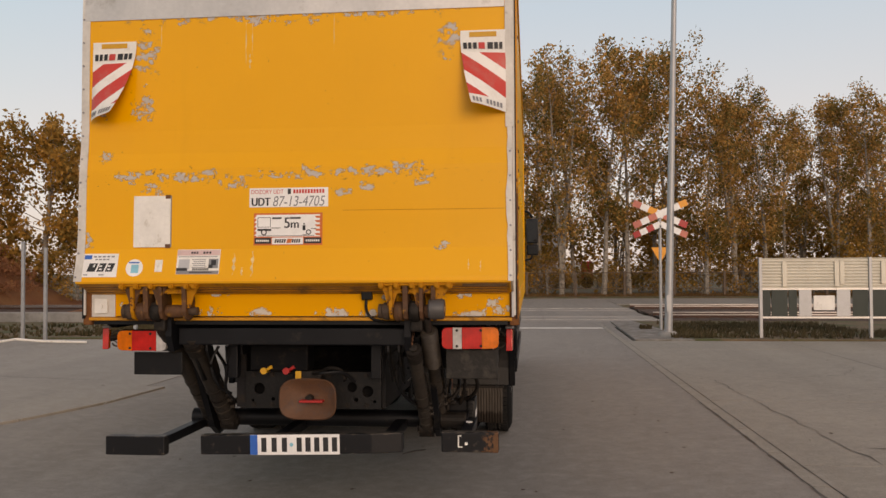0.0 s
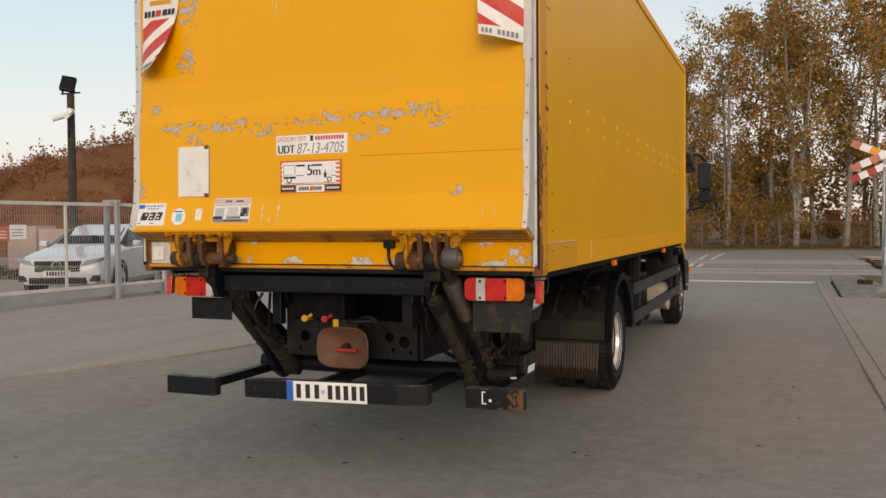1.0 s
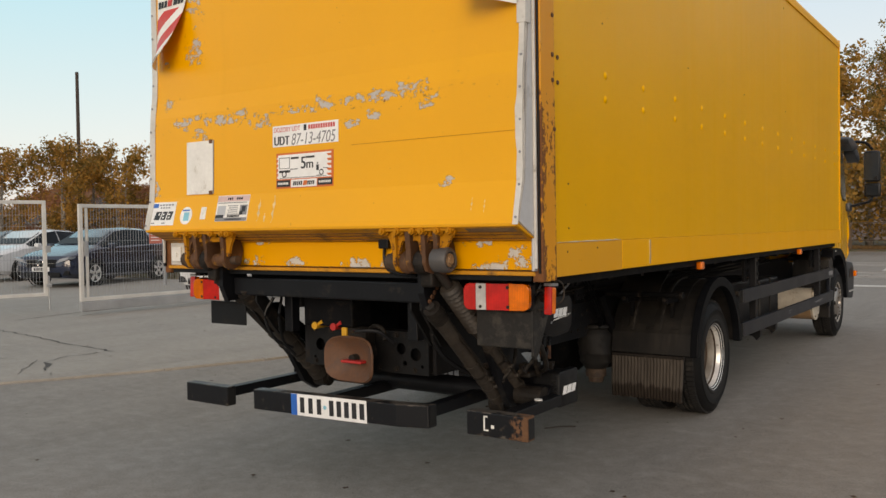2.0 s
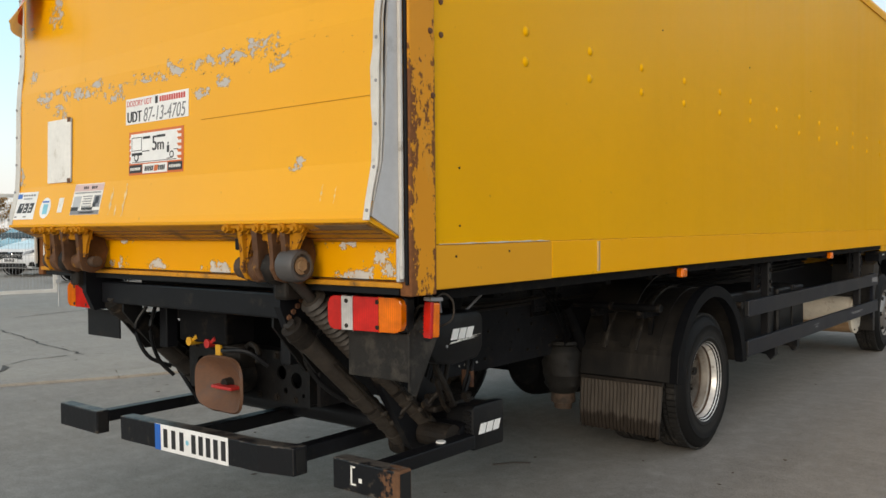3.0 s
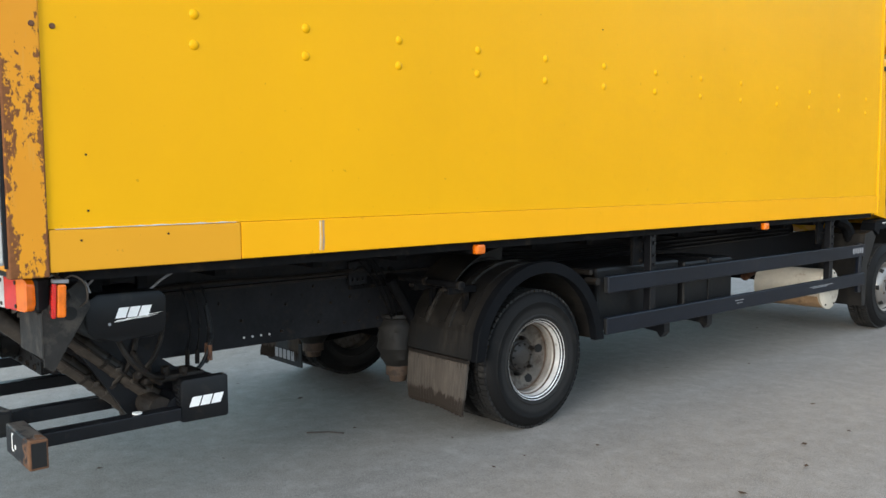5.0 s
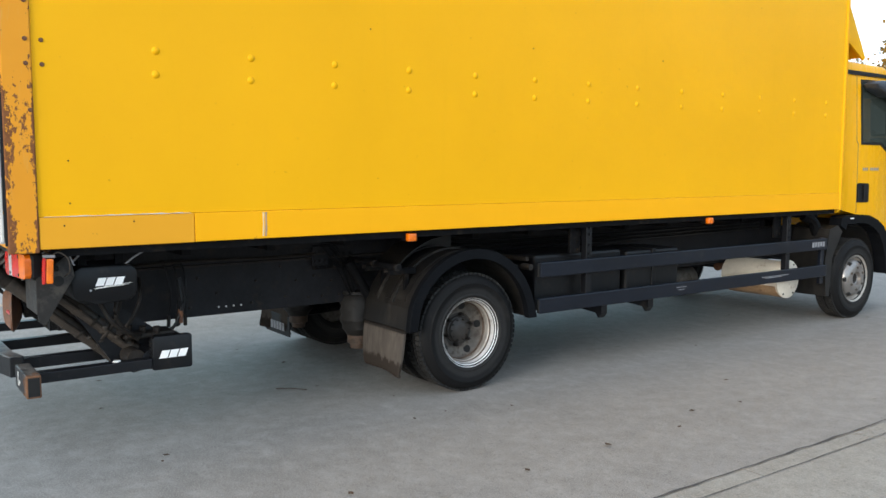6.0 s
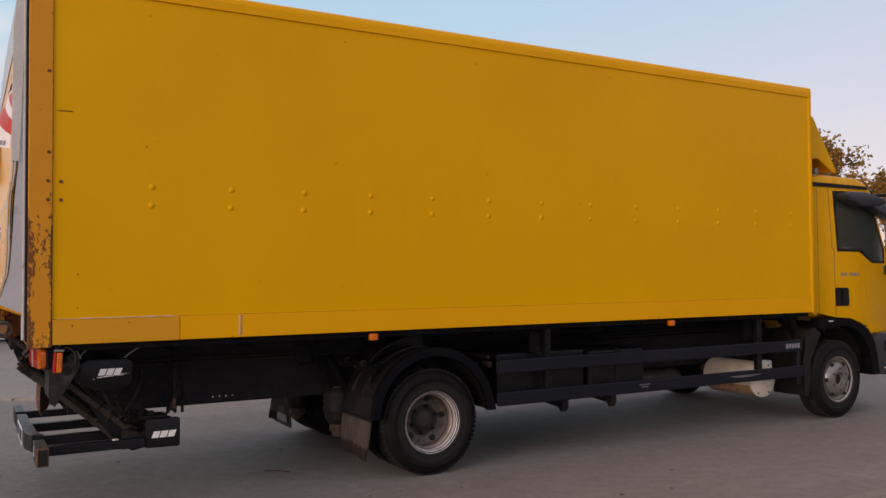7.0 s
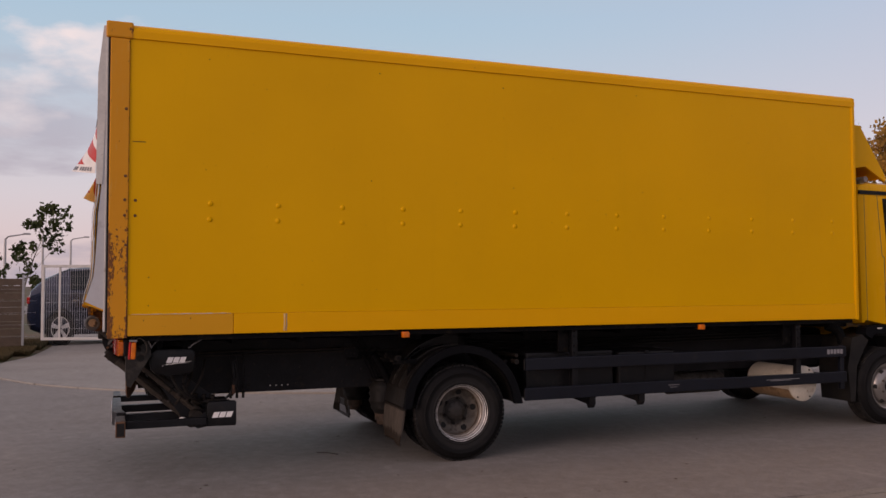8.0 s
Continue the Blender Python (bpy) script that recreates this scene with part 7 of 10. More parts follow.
# wheels
def tyre_mesh(bm, r=0.395, w=0.235):
    h = w / 2
    lathe(bm, [(0.210, -h + 0.03), (0.224, -h + 0.014), (0.245, -h + 0.008), (0.249, -h + 0.003), (0.256, -h + 0.003), (0.260, -h + 0.006), (0.28, -h + 0.002), (0.318, -h + 0.002), (0.322, -h - 0.001), (0.328, -h - 0.001), (0.332, -h + 0.004), (0.34, -h + 0.006), (0.372, -h + 0.022), (r - 0.012, -h + 0.040), (r - 0.010, -h + 0.07), (r - 0.009, 0), (r - 0.010, h - 0.07),
               (r - 0.012, h - 0.040), (0.372, h - 0.022), (0.34, h - 0.006), (0.332, h - 0.004), (0.328, h + 0.001), (0.322, h + 0.001), (0.318, h - 0.002), (0.28, h - 0.002), (0.260, h - 0.006), (0.256, h - 0.003), (0.249, h - 0.003), (0.245, h - 0.008), (0.224, h - 0.014), (0.210, h - 0.03)], (0, 0, 0), "x", 64)


def tread_mesh(bm, r=0.395, w=0.235):
    h, n = w / 2, 70
    for k in range(n):
        a = 2 * math.pi * k / n
        for (x0, x1, off) in ((-h + 0.034, -h + 0.082, 0.0), (-h + 0.090, -0.010, 0.5), (0.010, h - 0.090, 0.0), (h - 0.082, h - 0.034, 0.5)):
            m = Matrix.Rotation(a + off * 2 * math.pi / n, 4, "X")
            box(bm, x0, x1, -0.0140, 0.0140, r - 0.014, r + 0.0005, 0, m)


tyre_src = mk("tyre", lambda bm: tyre_mesh(bm), M["rubber"], None, "", True)
tread_src = mk("tread", lambda bm: tread_mesh(bm), M["tread"])
deep = [(0.214, 0.094), (0.231, 0.107), (0.228, 0.099), (0.214, 0.092), (0.209, 0.074), (0.205, 0.058), (0.209, 0.052), (0.204, 0.045), (0.196, 0.038), (0.193, 0.000), (0.197, -0.006), (0.188, -0.018), (0.168, -0.030), (0.138, -0.040), (0.118, -0.040), (0.112, -0.046), (0.094, -0.046), (0.090, -0.034), (0.082, -0.030), (0.078, -0.018), (0.064, -0.014), (0.052, -0.004), (0.030, 0.0), (0.0, 0.0)]
flat = [(0.214, 0.10), (0.232, 0.110), (0.228, 0.104), (0.210, 0.085), (0.200, 0.070), (0.188, 0.060), (0.180, 0.082), (0.168, 0.104), (0.140, 0.122), (0.085, 0.132), (0.072, 0.128), (0.066, 0.10), (0.05, 0.09), (0.0, 0.09)]


def wheel(x, y, sx, kind):
    w = empty("wheel", (x, y, 0.395))
    w.parent = truck
    w.matrix_basis = pose(x, y, 0.395, 0, 0, 0 if sx > 0 else 180)
    twin("tyre", tyre_src, w, Matrix.Identity(4))
    tagged(twin("tread", tread_src, w, Matrix.Identity(4)), kind="stuff")
    if kind == "rear":
        twin("tyre", tyre_src, w, pose(-0.275, 0, 0))
        tagged(twin("tread", tread_src, w, pose(-0.275, 0, 0)), kind="stuff")
        mk("rim", lambda bm: lathe(bm, deep[:7], (0, 0, 0), "x", 56), M["rim"], w, "scuffed silver rim lip", True)
        mk("rim_barrel", lambda bm: lathe(bm, deep[6:11], (0, 0, 0), "x", 56), M["rim_barrel"], w, "brake-dusted inside of the rim", True)
        mk("wheel_disc", lambda bm: lathe(bm, deep[10:16], (0, 0, 0), "x", 48), M["rim_dirty"], w, "dirty brown wheel disc", True)
        mk("hub", lambda bm: lathe(bm, deep[15:], (0, 0, 0), "x", 32), M["ram_dark"], w, "greasy dark hub", True)
        mk("rim_seam", lambda bm: (lathe(bm, [(0.190, 0.006), (0.1975, 0.004), (0.1975, -0.006), (0.188, -0.012)], (0, 0, 0), "x", 48), lathe(bm, [(0.200, 0.052), (0.2075, 0.056), (0.2075, 0.050), (0.202, 0.046)], (0, 0, 0), "x", 48)), M["foot"], w, "rusty seam round the disc", True)
        for k in range(5):
            a = 2 * math.pi * (k + 0.12) / 5
            c, q = math.cos(a), math.sin(a)
            mk("vent_hole", lambda bm: cyl(bm, (-0.0530, 0.1655 * c, 0.1655 * q), (-0.0315, 0.1560 * c, 0.1560 * q), 0.026, seg=22), M["hole"], w, "dark hand hole")
        for k in range(6):
            a = 2 * math.pi * (k + 0.3) / 6
            mk("wheel_nut", lambda bm: (cyl(bm, (-0.05, 0.104 * math.cos(a), 0.104 * math.sin(a)), (-0.020, 0.104 * math.cos(a), 0.104 * math.sin(a)), 0.015, 0.013, 6), cyl(bm, (-0.02, 0.104 * math.cos(a), 0.104 * math.sin(a)), (-0.008, 0.104 * math.cos(a), 0.104 * math.sin(a)), 0.008, seg=8)), M["grimy"], w)
        for k in range(10):
            a = 2 * math.pi * k / 10
            mk("hub_bolt", lambda bm: cyl(bm, (-0.016, 0.070 * math.cos(a), 0.070 * math.sin(a)), (-0.006, 0.070 * math.cos(a), 0.070 * math.sin(a)), 0.006, seg=6), M["grimy"], w)
        mk("rim", lambda bm: lathe(bm, [(0.262, -0.112), (0.24, -0.1), (0.21, -0.02), (0.0, -0.02)], (-0.275, 0, 0), "x", 40), M["rim_dirty"], w)
    else:
        mk("rim", lambda bm: lathe(bm, flat[:6], (0, 0, 0), "x", 56), M["rim_barrel"], w, "dull silver rim", True)
        mk("wheel_cover", lambda bm: lathe(bm, flat[5:], (0, 0, 0), "x", 48), M["rim_cover"], w, "polished wheel cover", True)
        for k in range(6):
            a = 2 * math.pi * k / 6
            mk("cover_hole", lambda bm: cyl(bm, (0.085, 0.172 * math.cos(a), 0.172 * math.sin(a)), (0.1125, 0.162 * math.cos(a), 0.162 * math.sin(a)), 0.021, seg=14), M["hole"], w)
            mk("wheel_nut", lambda bm: cyl(bm, (0.12, 0.108 * math.cos(a + 0.5), 0.108 * math.sin(a + 0.5)), (0.138, 0.108 * math.cos(a + 0.5), 0.108 * math.sin(a + 0.5)), 0.012, seg=6), M["rim_dirty"], w)
        mk("hub", lambda bm: cyl(bm, (0.088, 0, 0), (0.10, 0, 0), 0.05, seg=20), M["grimy"], w)
        mk("rim_back", lambda bm: cyl(bm, (-0.09, 0, 0), (-0.08, 0, 0), 0.25, seg=30), M["chassis"], w)
    return w


wheel(1.045, 2.785, 1, "rear")
wheel(-1.045, 2.785, -1, "rear")
wheel(1.03, 7.535, 1, "front")
wheel(-1.03, 7.535, -1, "front")
bpy.data.objects.remove(tyre_src)
bpy.data.objects.remove(tread_src)
mk("front_axle", lambda bm: (cyl(bm, (-0.95, 7.535, 0.395), (0.95, 7.535, 0.395), 0.05, seg=14), ), M["chassis"], truck)

# rear mudguards
for sx in (1, -1):
    def arc(rad_y, rad_z, n=22, a0=-6, a1=150):
        pts = []
        for k in range(n + 1):
            a = radians(a0 + (a1 - a0) * k / n)
            pts.append((2.785 + rad_y * math.cos(a), 0.42 + rad_z * math.sin(a)))
        return pts
    line = [(3.295, 0.455)] + arc(0.505, 0.515, a0=8, a1=160) + [(2.288, 0.46)]
    inner = [(3.272, 0.455)] + arc(0.482, 0.492, a0=8, a1=160) + [(2.311, 0.46)]
    bm = bmesh.new()
    prism(bm, line + inner[::-1], 0.60 * sx, 1.165 * sx)
    fend = part("mudguard", bm, M["fender"], truck, "dusty black plastic mudguard")
    line2 = [(3.325, 0.450)] + arc(0.525, 0.533, a0=8, a1=160) + [(2.270, 0.455)]
    inner2 = [(3.247, 0.450)] + arc(0.463, 0.470, a0=8, a1=160) + [(2.334, 0.455)]
    bm = bmesh.new()
    prism(bm, line2 + inner2[::-1], 1.150 * sx, 1.200 * sx, "yz", 0.006)
    part("mudguard_lip", bm, M["fender_plain"], fend, "rounded blue-black outer lip")
    for px in (0.66, 0.84, 1.02):
        bm = bmesh.new()
        rib, low = arc(0.511, 0.521, 12, 70, 156), arc(0.500, 0.510, 12, 70, 156)
        prism(bm, rib + low[::-1], *sorted((px * sx, (px + 0.05) * sx)))
        part("mudguard_rib", bm, M["fender"], fend)
    for px in (0.72, 1.0):
        mk("guard_clamp", lambda bm: (box(bm, px * sx - 0.02, px * sx + 0.02, 2.235, 2.44, 0.80, 0.84, 0.004), cyl(bm, (px * sx, 2.24, 0.86), ((px + 0.10) * sx, 2.24, 0.86), 0.02, seg=12), box(bm, px * sx - 0.012, px * sx + 0.012, 2.36, 2.39, 0.69, 0.81)), M["chassis"], fend, "black clamp")
        mk("clamp_end", lambda bm: cyl(bm, ((px + 0.10) * sx, 2.24, 0.86), ((px + 0.118) * sx, 2.24, 0.86), 0.023, seg=12), M["grimy"], fend, "dusty clamp end")
        mk("clamp_bolt", lambda bm: cyl(bm, (px * sx, 2.215, 0.83), (px * sx, 2.235, 0.83), 0.012, seg=6), M["grimy"], fend)
        mk("clamp_nut", lambda bm: cyl(bm, (px * sx, 2.30, 0.845), (px * sx, 2.30, 0.870), 0.011, seg=6), M["grimy"], fend)
    for y, z in ((2.25, 0.86), (3.2, 0.80)):
        mk("guard_stay", lambda bm: cyl(bm, (0.46 * sx, y, z), (1.12 * sx, y, z), 0.018, seg=12), M["chassis"], fend)
    # ribbed flap
    bm = bmesh.new()
    xs = [0.60 + 0.497 * k / 44 for k in range(45)]
    fr, bk = [], []
    for k, x in enumerate(xs):
        rib = 0.009 if k % 2 else 0.0
        for z, oy in ((0.445, 0.0), (0.40, -0.002), (0.27, -0.012), (0.18, -0.006), (0.155 + 0.004 * math.sin(k * 1.7), 0.004)):
            oy += 0.006 * math.sin(x * 17.0) * (z < 0.42) - 0.045 * ((x - 0.60) / 0.497) ** 3 * max(0.0, (0.30 - z) / 0.15)
            fr.append(bm.verts.new((x * sx, 2.298 - rib * (z < 0.42) + oy, z)))
            bk.append(bm.verts.new((x * sx, 2.312 + oy, z)))
    for k in range(44):
        for j in range(4):
            a, b = k * 5 + j, (k + 1) * 5 + j
            bm.faces.new((fr[a], fr[a + 1], fr[b + 1], fr[b]))
            bm.faces.new((bk[a], bk[b], bk[b + 1], bk[a + 1]))
        bm.faces.new((fr[k * 5], fr[k * 5 + 5], bk[k * 5 + 5], bk[k * 5]))
        bm.faces.new((fr[k * 5 + 4], bk[k * 5 + 4], bk[k * 5 + 9], fr[k * 5 + 9]))
    for k in (0, 44):
        for j in range(4):
            bm.faces.new((fr[k * 5 + j], bk[k * 5 + j], bk[k * 5 + j + 1], fr[k * 5 + j + 1]))
    bmesh.ops.recalc_face_normals(bm, faces=bm.faces)
    part("mud_flap", bm, M["flap"], fend, "ribbed rubber flap caked with dried mud")
    mk("flap_bar", lambda bm: box(bm, min(0.60 * sx, 1.125 * sx), max(0.60 * sx, 1.105 * sx), 2.290, 2.313, 0.432, 0.452, 0.003), M["grimy"], fend)
    # raised inner splash sheet over the tyre
    bm = bmesh.new()
    up_line, up_low = arc(0.57, 0.60, 10, 96, 138), arc(0.562, 0.592, 10, 96, 138)
    prism(bm, up_line + up_low[::-1], *sorted((0.62 * sx, 0.90 * sx)))
    part("splash_sheet", bm, M["fender"], fend, "torn upright splash sheet")
    bm = bmesh.new()
    prism(bm, [(2.56, 0.90), (2.60, 0.955), (2.66, 0.99), (2.74, 1.010), (2.86, 1.028), (2.93, 1.022), (2.925, 0.925), (2.80, 0.93), (2.68, 0.915)], *sorted((0.720 * sx, 0.728 * sx)), "yz", 0.002)
    part("splash_sheet", bm, M["fender"], fend, "dusty torn sheet standing over the guard")
    for px in (0.74, 0.93):
        bm = bmesh.new()
        strap, low = arc(0.519, 0.529, 12, 84, 158), arc(0.506, 0.516, 12, 84, 158)
        prism(bm, strap + low[::-1], *sorted((px * sx, (px + 0.018) * sx)))
        part("guard_strap", bm, M["plate_dusty"], fend, "dusty strap over the guard")
    for k in range(3):
        mk("air_line", lambda bm: bend(bm, [(0.50 * sx, 2.02 + 0.05 * k, 0.97), (0.53 * sx, 2.10 + 0.04 * k, 0.86), (0.56 * sx, 2.16 + 0.03 * k, 0.72), (0.54 * sx, 2.22 + 0.02 * k, 0.62)], 0.005, 6), M["chassis"], fend, "black air line")
    mk("stay_end", lambda bm: (cyl(bm, (1.10 * sx, 3.27, 0.80), (1.19 * sx, 3.27, 0.80), 0.022, seg=12), box(bm, *sorted((0.60 * sx, 1.10 * sx)), 3.30, 3.33, 0.83, 0.86, 0.004)), M["grimy"], fend, "dusty stay beside the guard rail")
mk("inner_flap", lambda bm: box(bm, -1.03, -0.565, 2.28, 2.29, 0.135, 0.30, 0.004), M["plastic"], truck, "black rubber flap with pale lettering bars")
mk("lettering", lambda bm: [box(bm, -0.70 - 0.055 * k, -0.66 - 0.055 * k, 2.277, 2.2795, 0.17, 0.235) for k in range(5)], M["ink_grey"], bpy.data.objects["inner_flap"], "worn pale lettering bars")

# side rails
for sx in (1, -1):
    a, b = sorted((1.175 * sx, 1.205 * sx))
    guard = mk("side_guard", lambda bm: box(bm, a, b, 3.35, 6.91, 0.722, 0.826, 0.007), M["rail_blue"], truck, "blue-black double side guard rail")
    mk("lower_rail", lambda bm: box(bm, a, b, 3.34, 6.91, 0.470, 0.576, 0.007), M["rail_blue"], guard)
    for z0 in (0.728, 0.476):
        mk("rail_end", lambda bm: box(bm, a + 0.006, b - 0.006, 3.338, 3.342, z0, z0 + 0.092), M["hole"], guard)
    for y in (3.84, 6.33):
        mk("rail_post", lambda bm: (box(bm, *sorted((1.12 * sx, 1.174 * sx)), y - 0.028, y + 0.028, 0.48, 1.09, 0.004), [cyl(bm, (1.174 * sx, y, z), (1.186 * sx, y, z), 0.012, seg=6) for z in (0.86, 0.92, 1.0, 1.05)]), M["steel_black"], guard)
        mk("post_plate", lambda bm: (box(bm, *sorted((1.09 * sx, 1.115 * sx)), y - 0.13, y - 0.03, 0.86, 1.08, 0.004), [cyl(bm, (1.115 * sx, y - 0.06, z), (1.127 * sx, y - 0.06, z), 0.012, seg=6) for z in (0.89, 0.95, 1.03)]), M["chassis"], guard)
    mk("end_post", lambda bm: box(bm, *sorted((1.14 * sx, 1.174 * sx)), 6.86, 6.91, 0.40, 0.83, 0.004), M["rail_blue"], guard)
    mk("lettering", lambda bm: [box(bm, *sorted((1.2052 * sx, 1.2062 * sx)), 6.66 + 0.042 * k, 6.692 + 0.042 * k, 0.752 + 0.004 * (k % 2), 0.798) for k in range(5)], M["ink_grey"], guard, "pale lettering bars")
    for y0, y1, z in ((4.78, 4.9, 0.535), (4.8, 4.88, 0.515), (5.9, 6.3, 0.53), (5.95, 6.2, 0.52)):
        mk("rail_scuff", lambda bm: box(bm, *sorted((1.2052 * sx, 1.2058 * sx)), y0, y1, z, z + 0.005), M["ink_grey"], guard, "pale scrape")
    for y in (4.02, 4.53):
        bm = bmesh.new()
        prism(bm, [(0.55 * sx, 0.47), (1.16 * sx, 0.47), (1.16 * sx, 0.40), (1.13 * sx, 0.365), (1.10 * sx, 0.40), (0.55 * sx, 0.445)], y - 0.03, y + 0.03, "xz")
        part("rail_bracket", bm, M["steel_black"], guard)
    for y in (2.27, 5.14):
        sm = mk("marker_lamp", lambda bm: box(bm, *sorted((1.205 * sx, 1.243 * sx)), y - 0.032, y + 0.032, 1.030, 1.080, 0.010), M["amber_lens"], truck, "small amber side marker lamp")
        mk("marker_foot", lambda bm: box(bm, *sorted((1.17 * sx, 1.206 * sx)), y - 0.04, y + 0.04, 1.035, 1.088), M["chassis"], sm)
mk("battery_box", lambda bm: box(bm, 0.62, 1.06, 3.42, 4.30, 0.46, 0.86, 0.02), M["plastic"], truck, "black battery box behind the side guard")
mk("tool_box", lambda bm: (box(bm, 0.62, 1.08, 4.34, 4.95, 0.47, 0.84, 0.02), box(bm, 0.64, 1.09, 4.62, 4.66, 0.47, 0.85, 0.004)), M["plastic"], truck, "black box with a strap behind the side guard")
mk("fuel_tank", lambda bm: box(bm, -1.08, -0.60, 3.5, 5.6, 0.42, 0.88, 0.06), M["chassis"], truck, "dark fuel tank")
sil = mk("silencer", lambda bm: cyl(bm, (0.52, 6.43, 0.468), (1.105, 6.43, 0.468), 0.163, seg=36), M["cream"], truck, "cream-painted exhaust silencer across the chassis", True)
mk("silencer_end", lambda bm: lathe(bm, [(0.164, 1.095), (0.174, 1.105), (0.174, 1.116), (0.166, 1.121), (0.0, 1.121)], (0, 6.43, 0.468), "x", 36), M["cream"], sil, "", True)
for k in range(6):
    a = 2 * math.pi * k / 6
    mk("silencer_bolt", lambda bm: cyl(bm, (1.121, 6.43 + 0.150 * math.cos(a), 0.468 + 0.150 * math.sin(a)), (1.128, 6.43 + 0.150 * math.cos(a), 0.468 + 0.150 * math.sin(a)), 0.008, seg=8), M["grimy"], sil)
mk("silencer_shield", lambda bm: prism(bm, [(6.43 + 0.166 * math.cos(radians(a)), 0.468 + 0.166 * math.sin(radians(a))) for a in range(200, 341, 14)] + [(6.43 + 0.170 * math.cos(radians(a)), 0.468 + 0.170 * math.sin(radians(a))) for a in range(340, 199, -14)], 0.54, 1.09), M["rust_pale"], sil, "rust-stained lower shell")
mk("air_tank", lambda bm: lathe(bm, [(0.0, 5.35), (0.08, 5.37), (0.115, 5.42), (0.115, 6.05), (0.08, 6.1), (0.0, 6.12)], (0.30, 0, 0.43), "y", 24), M["rim_dirty"], truck, "dull grimy air tank under the chassis", True)
mk("exhaust_pipe", lambda bm: tube(bm, [(0.3, 6.5, 0.5), (0.2, 6.9, 0.55), (0.25, 7.4, 0.6)], 0.04, 12), M["rust"], truck)
for k in range(3):
    mk("pipe", lambda bm: tube(bm, [(0.50, 3.1, 0.95 - 0.03 * k), (0.62, 3.5, 0.93 - 0.03 * k), (0.62, 5.2, 0.94 - 0.03 * k), (0.55, 6.8, 0.95 - 0.03 * k)], 0.012, 6), M["plastic"], truck, "black pipe along the chassis")
mk("spare_carrier", lambda bm: (cyl(bm, (0.0, 5.2, 0.52), (0.0, 5.2, 0.74), 0.38, seg=40), ), M["rubber"], truck, "spare wheel slung under the chassis", True)

# cab, narrower than the cargo body
HW = 1.085


def shell(bm, x0, x1):
    prism(bm, [(7.26, 1.03), (7.235, 2.40), (7.26, 2.475), (7.42, 2.500), (8.02, 2.488), (8.16, 2.43), (8.26, 2.33), (8.52, 1.55), (8.56, 1.30), (8.58, 0.84), (8.20, 0.82), (8.10, 0.88), (7.98, 0.99), (7.80, 1.03)], x0, x1, "yz", 0.045)


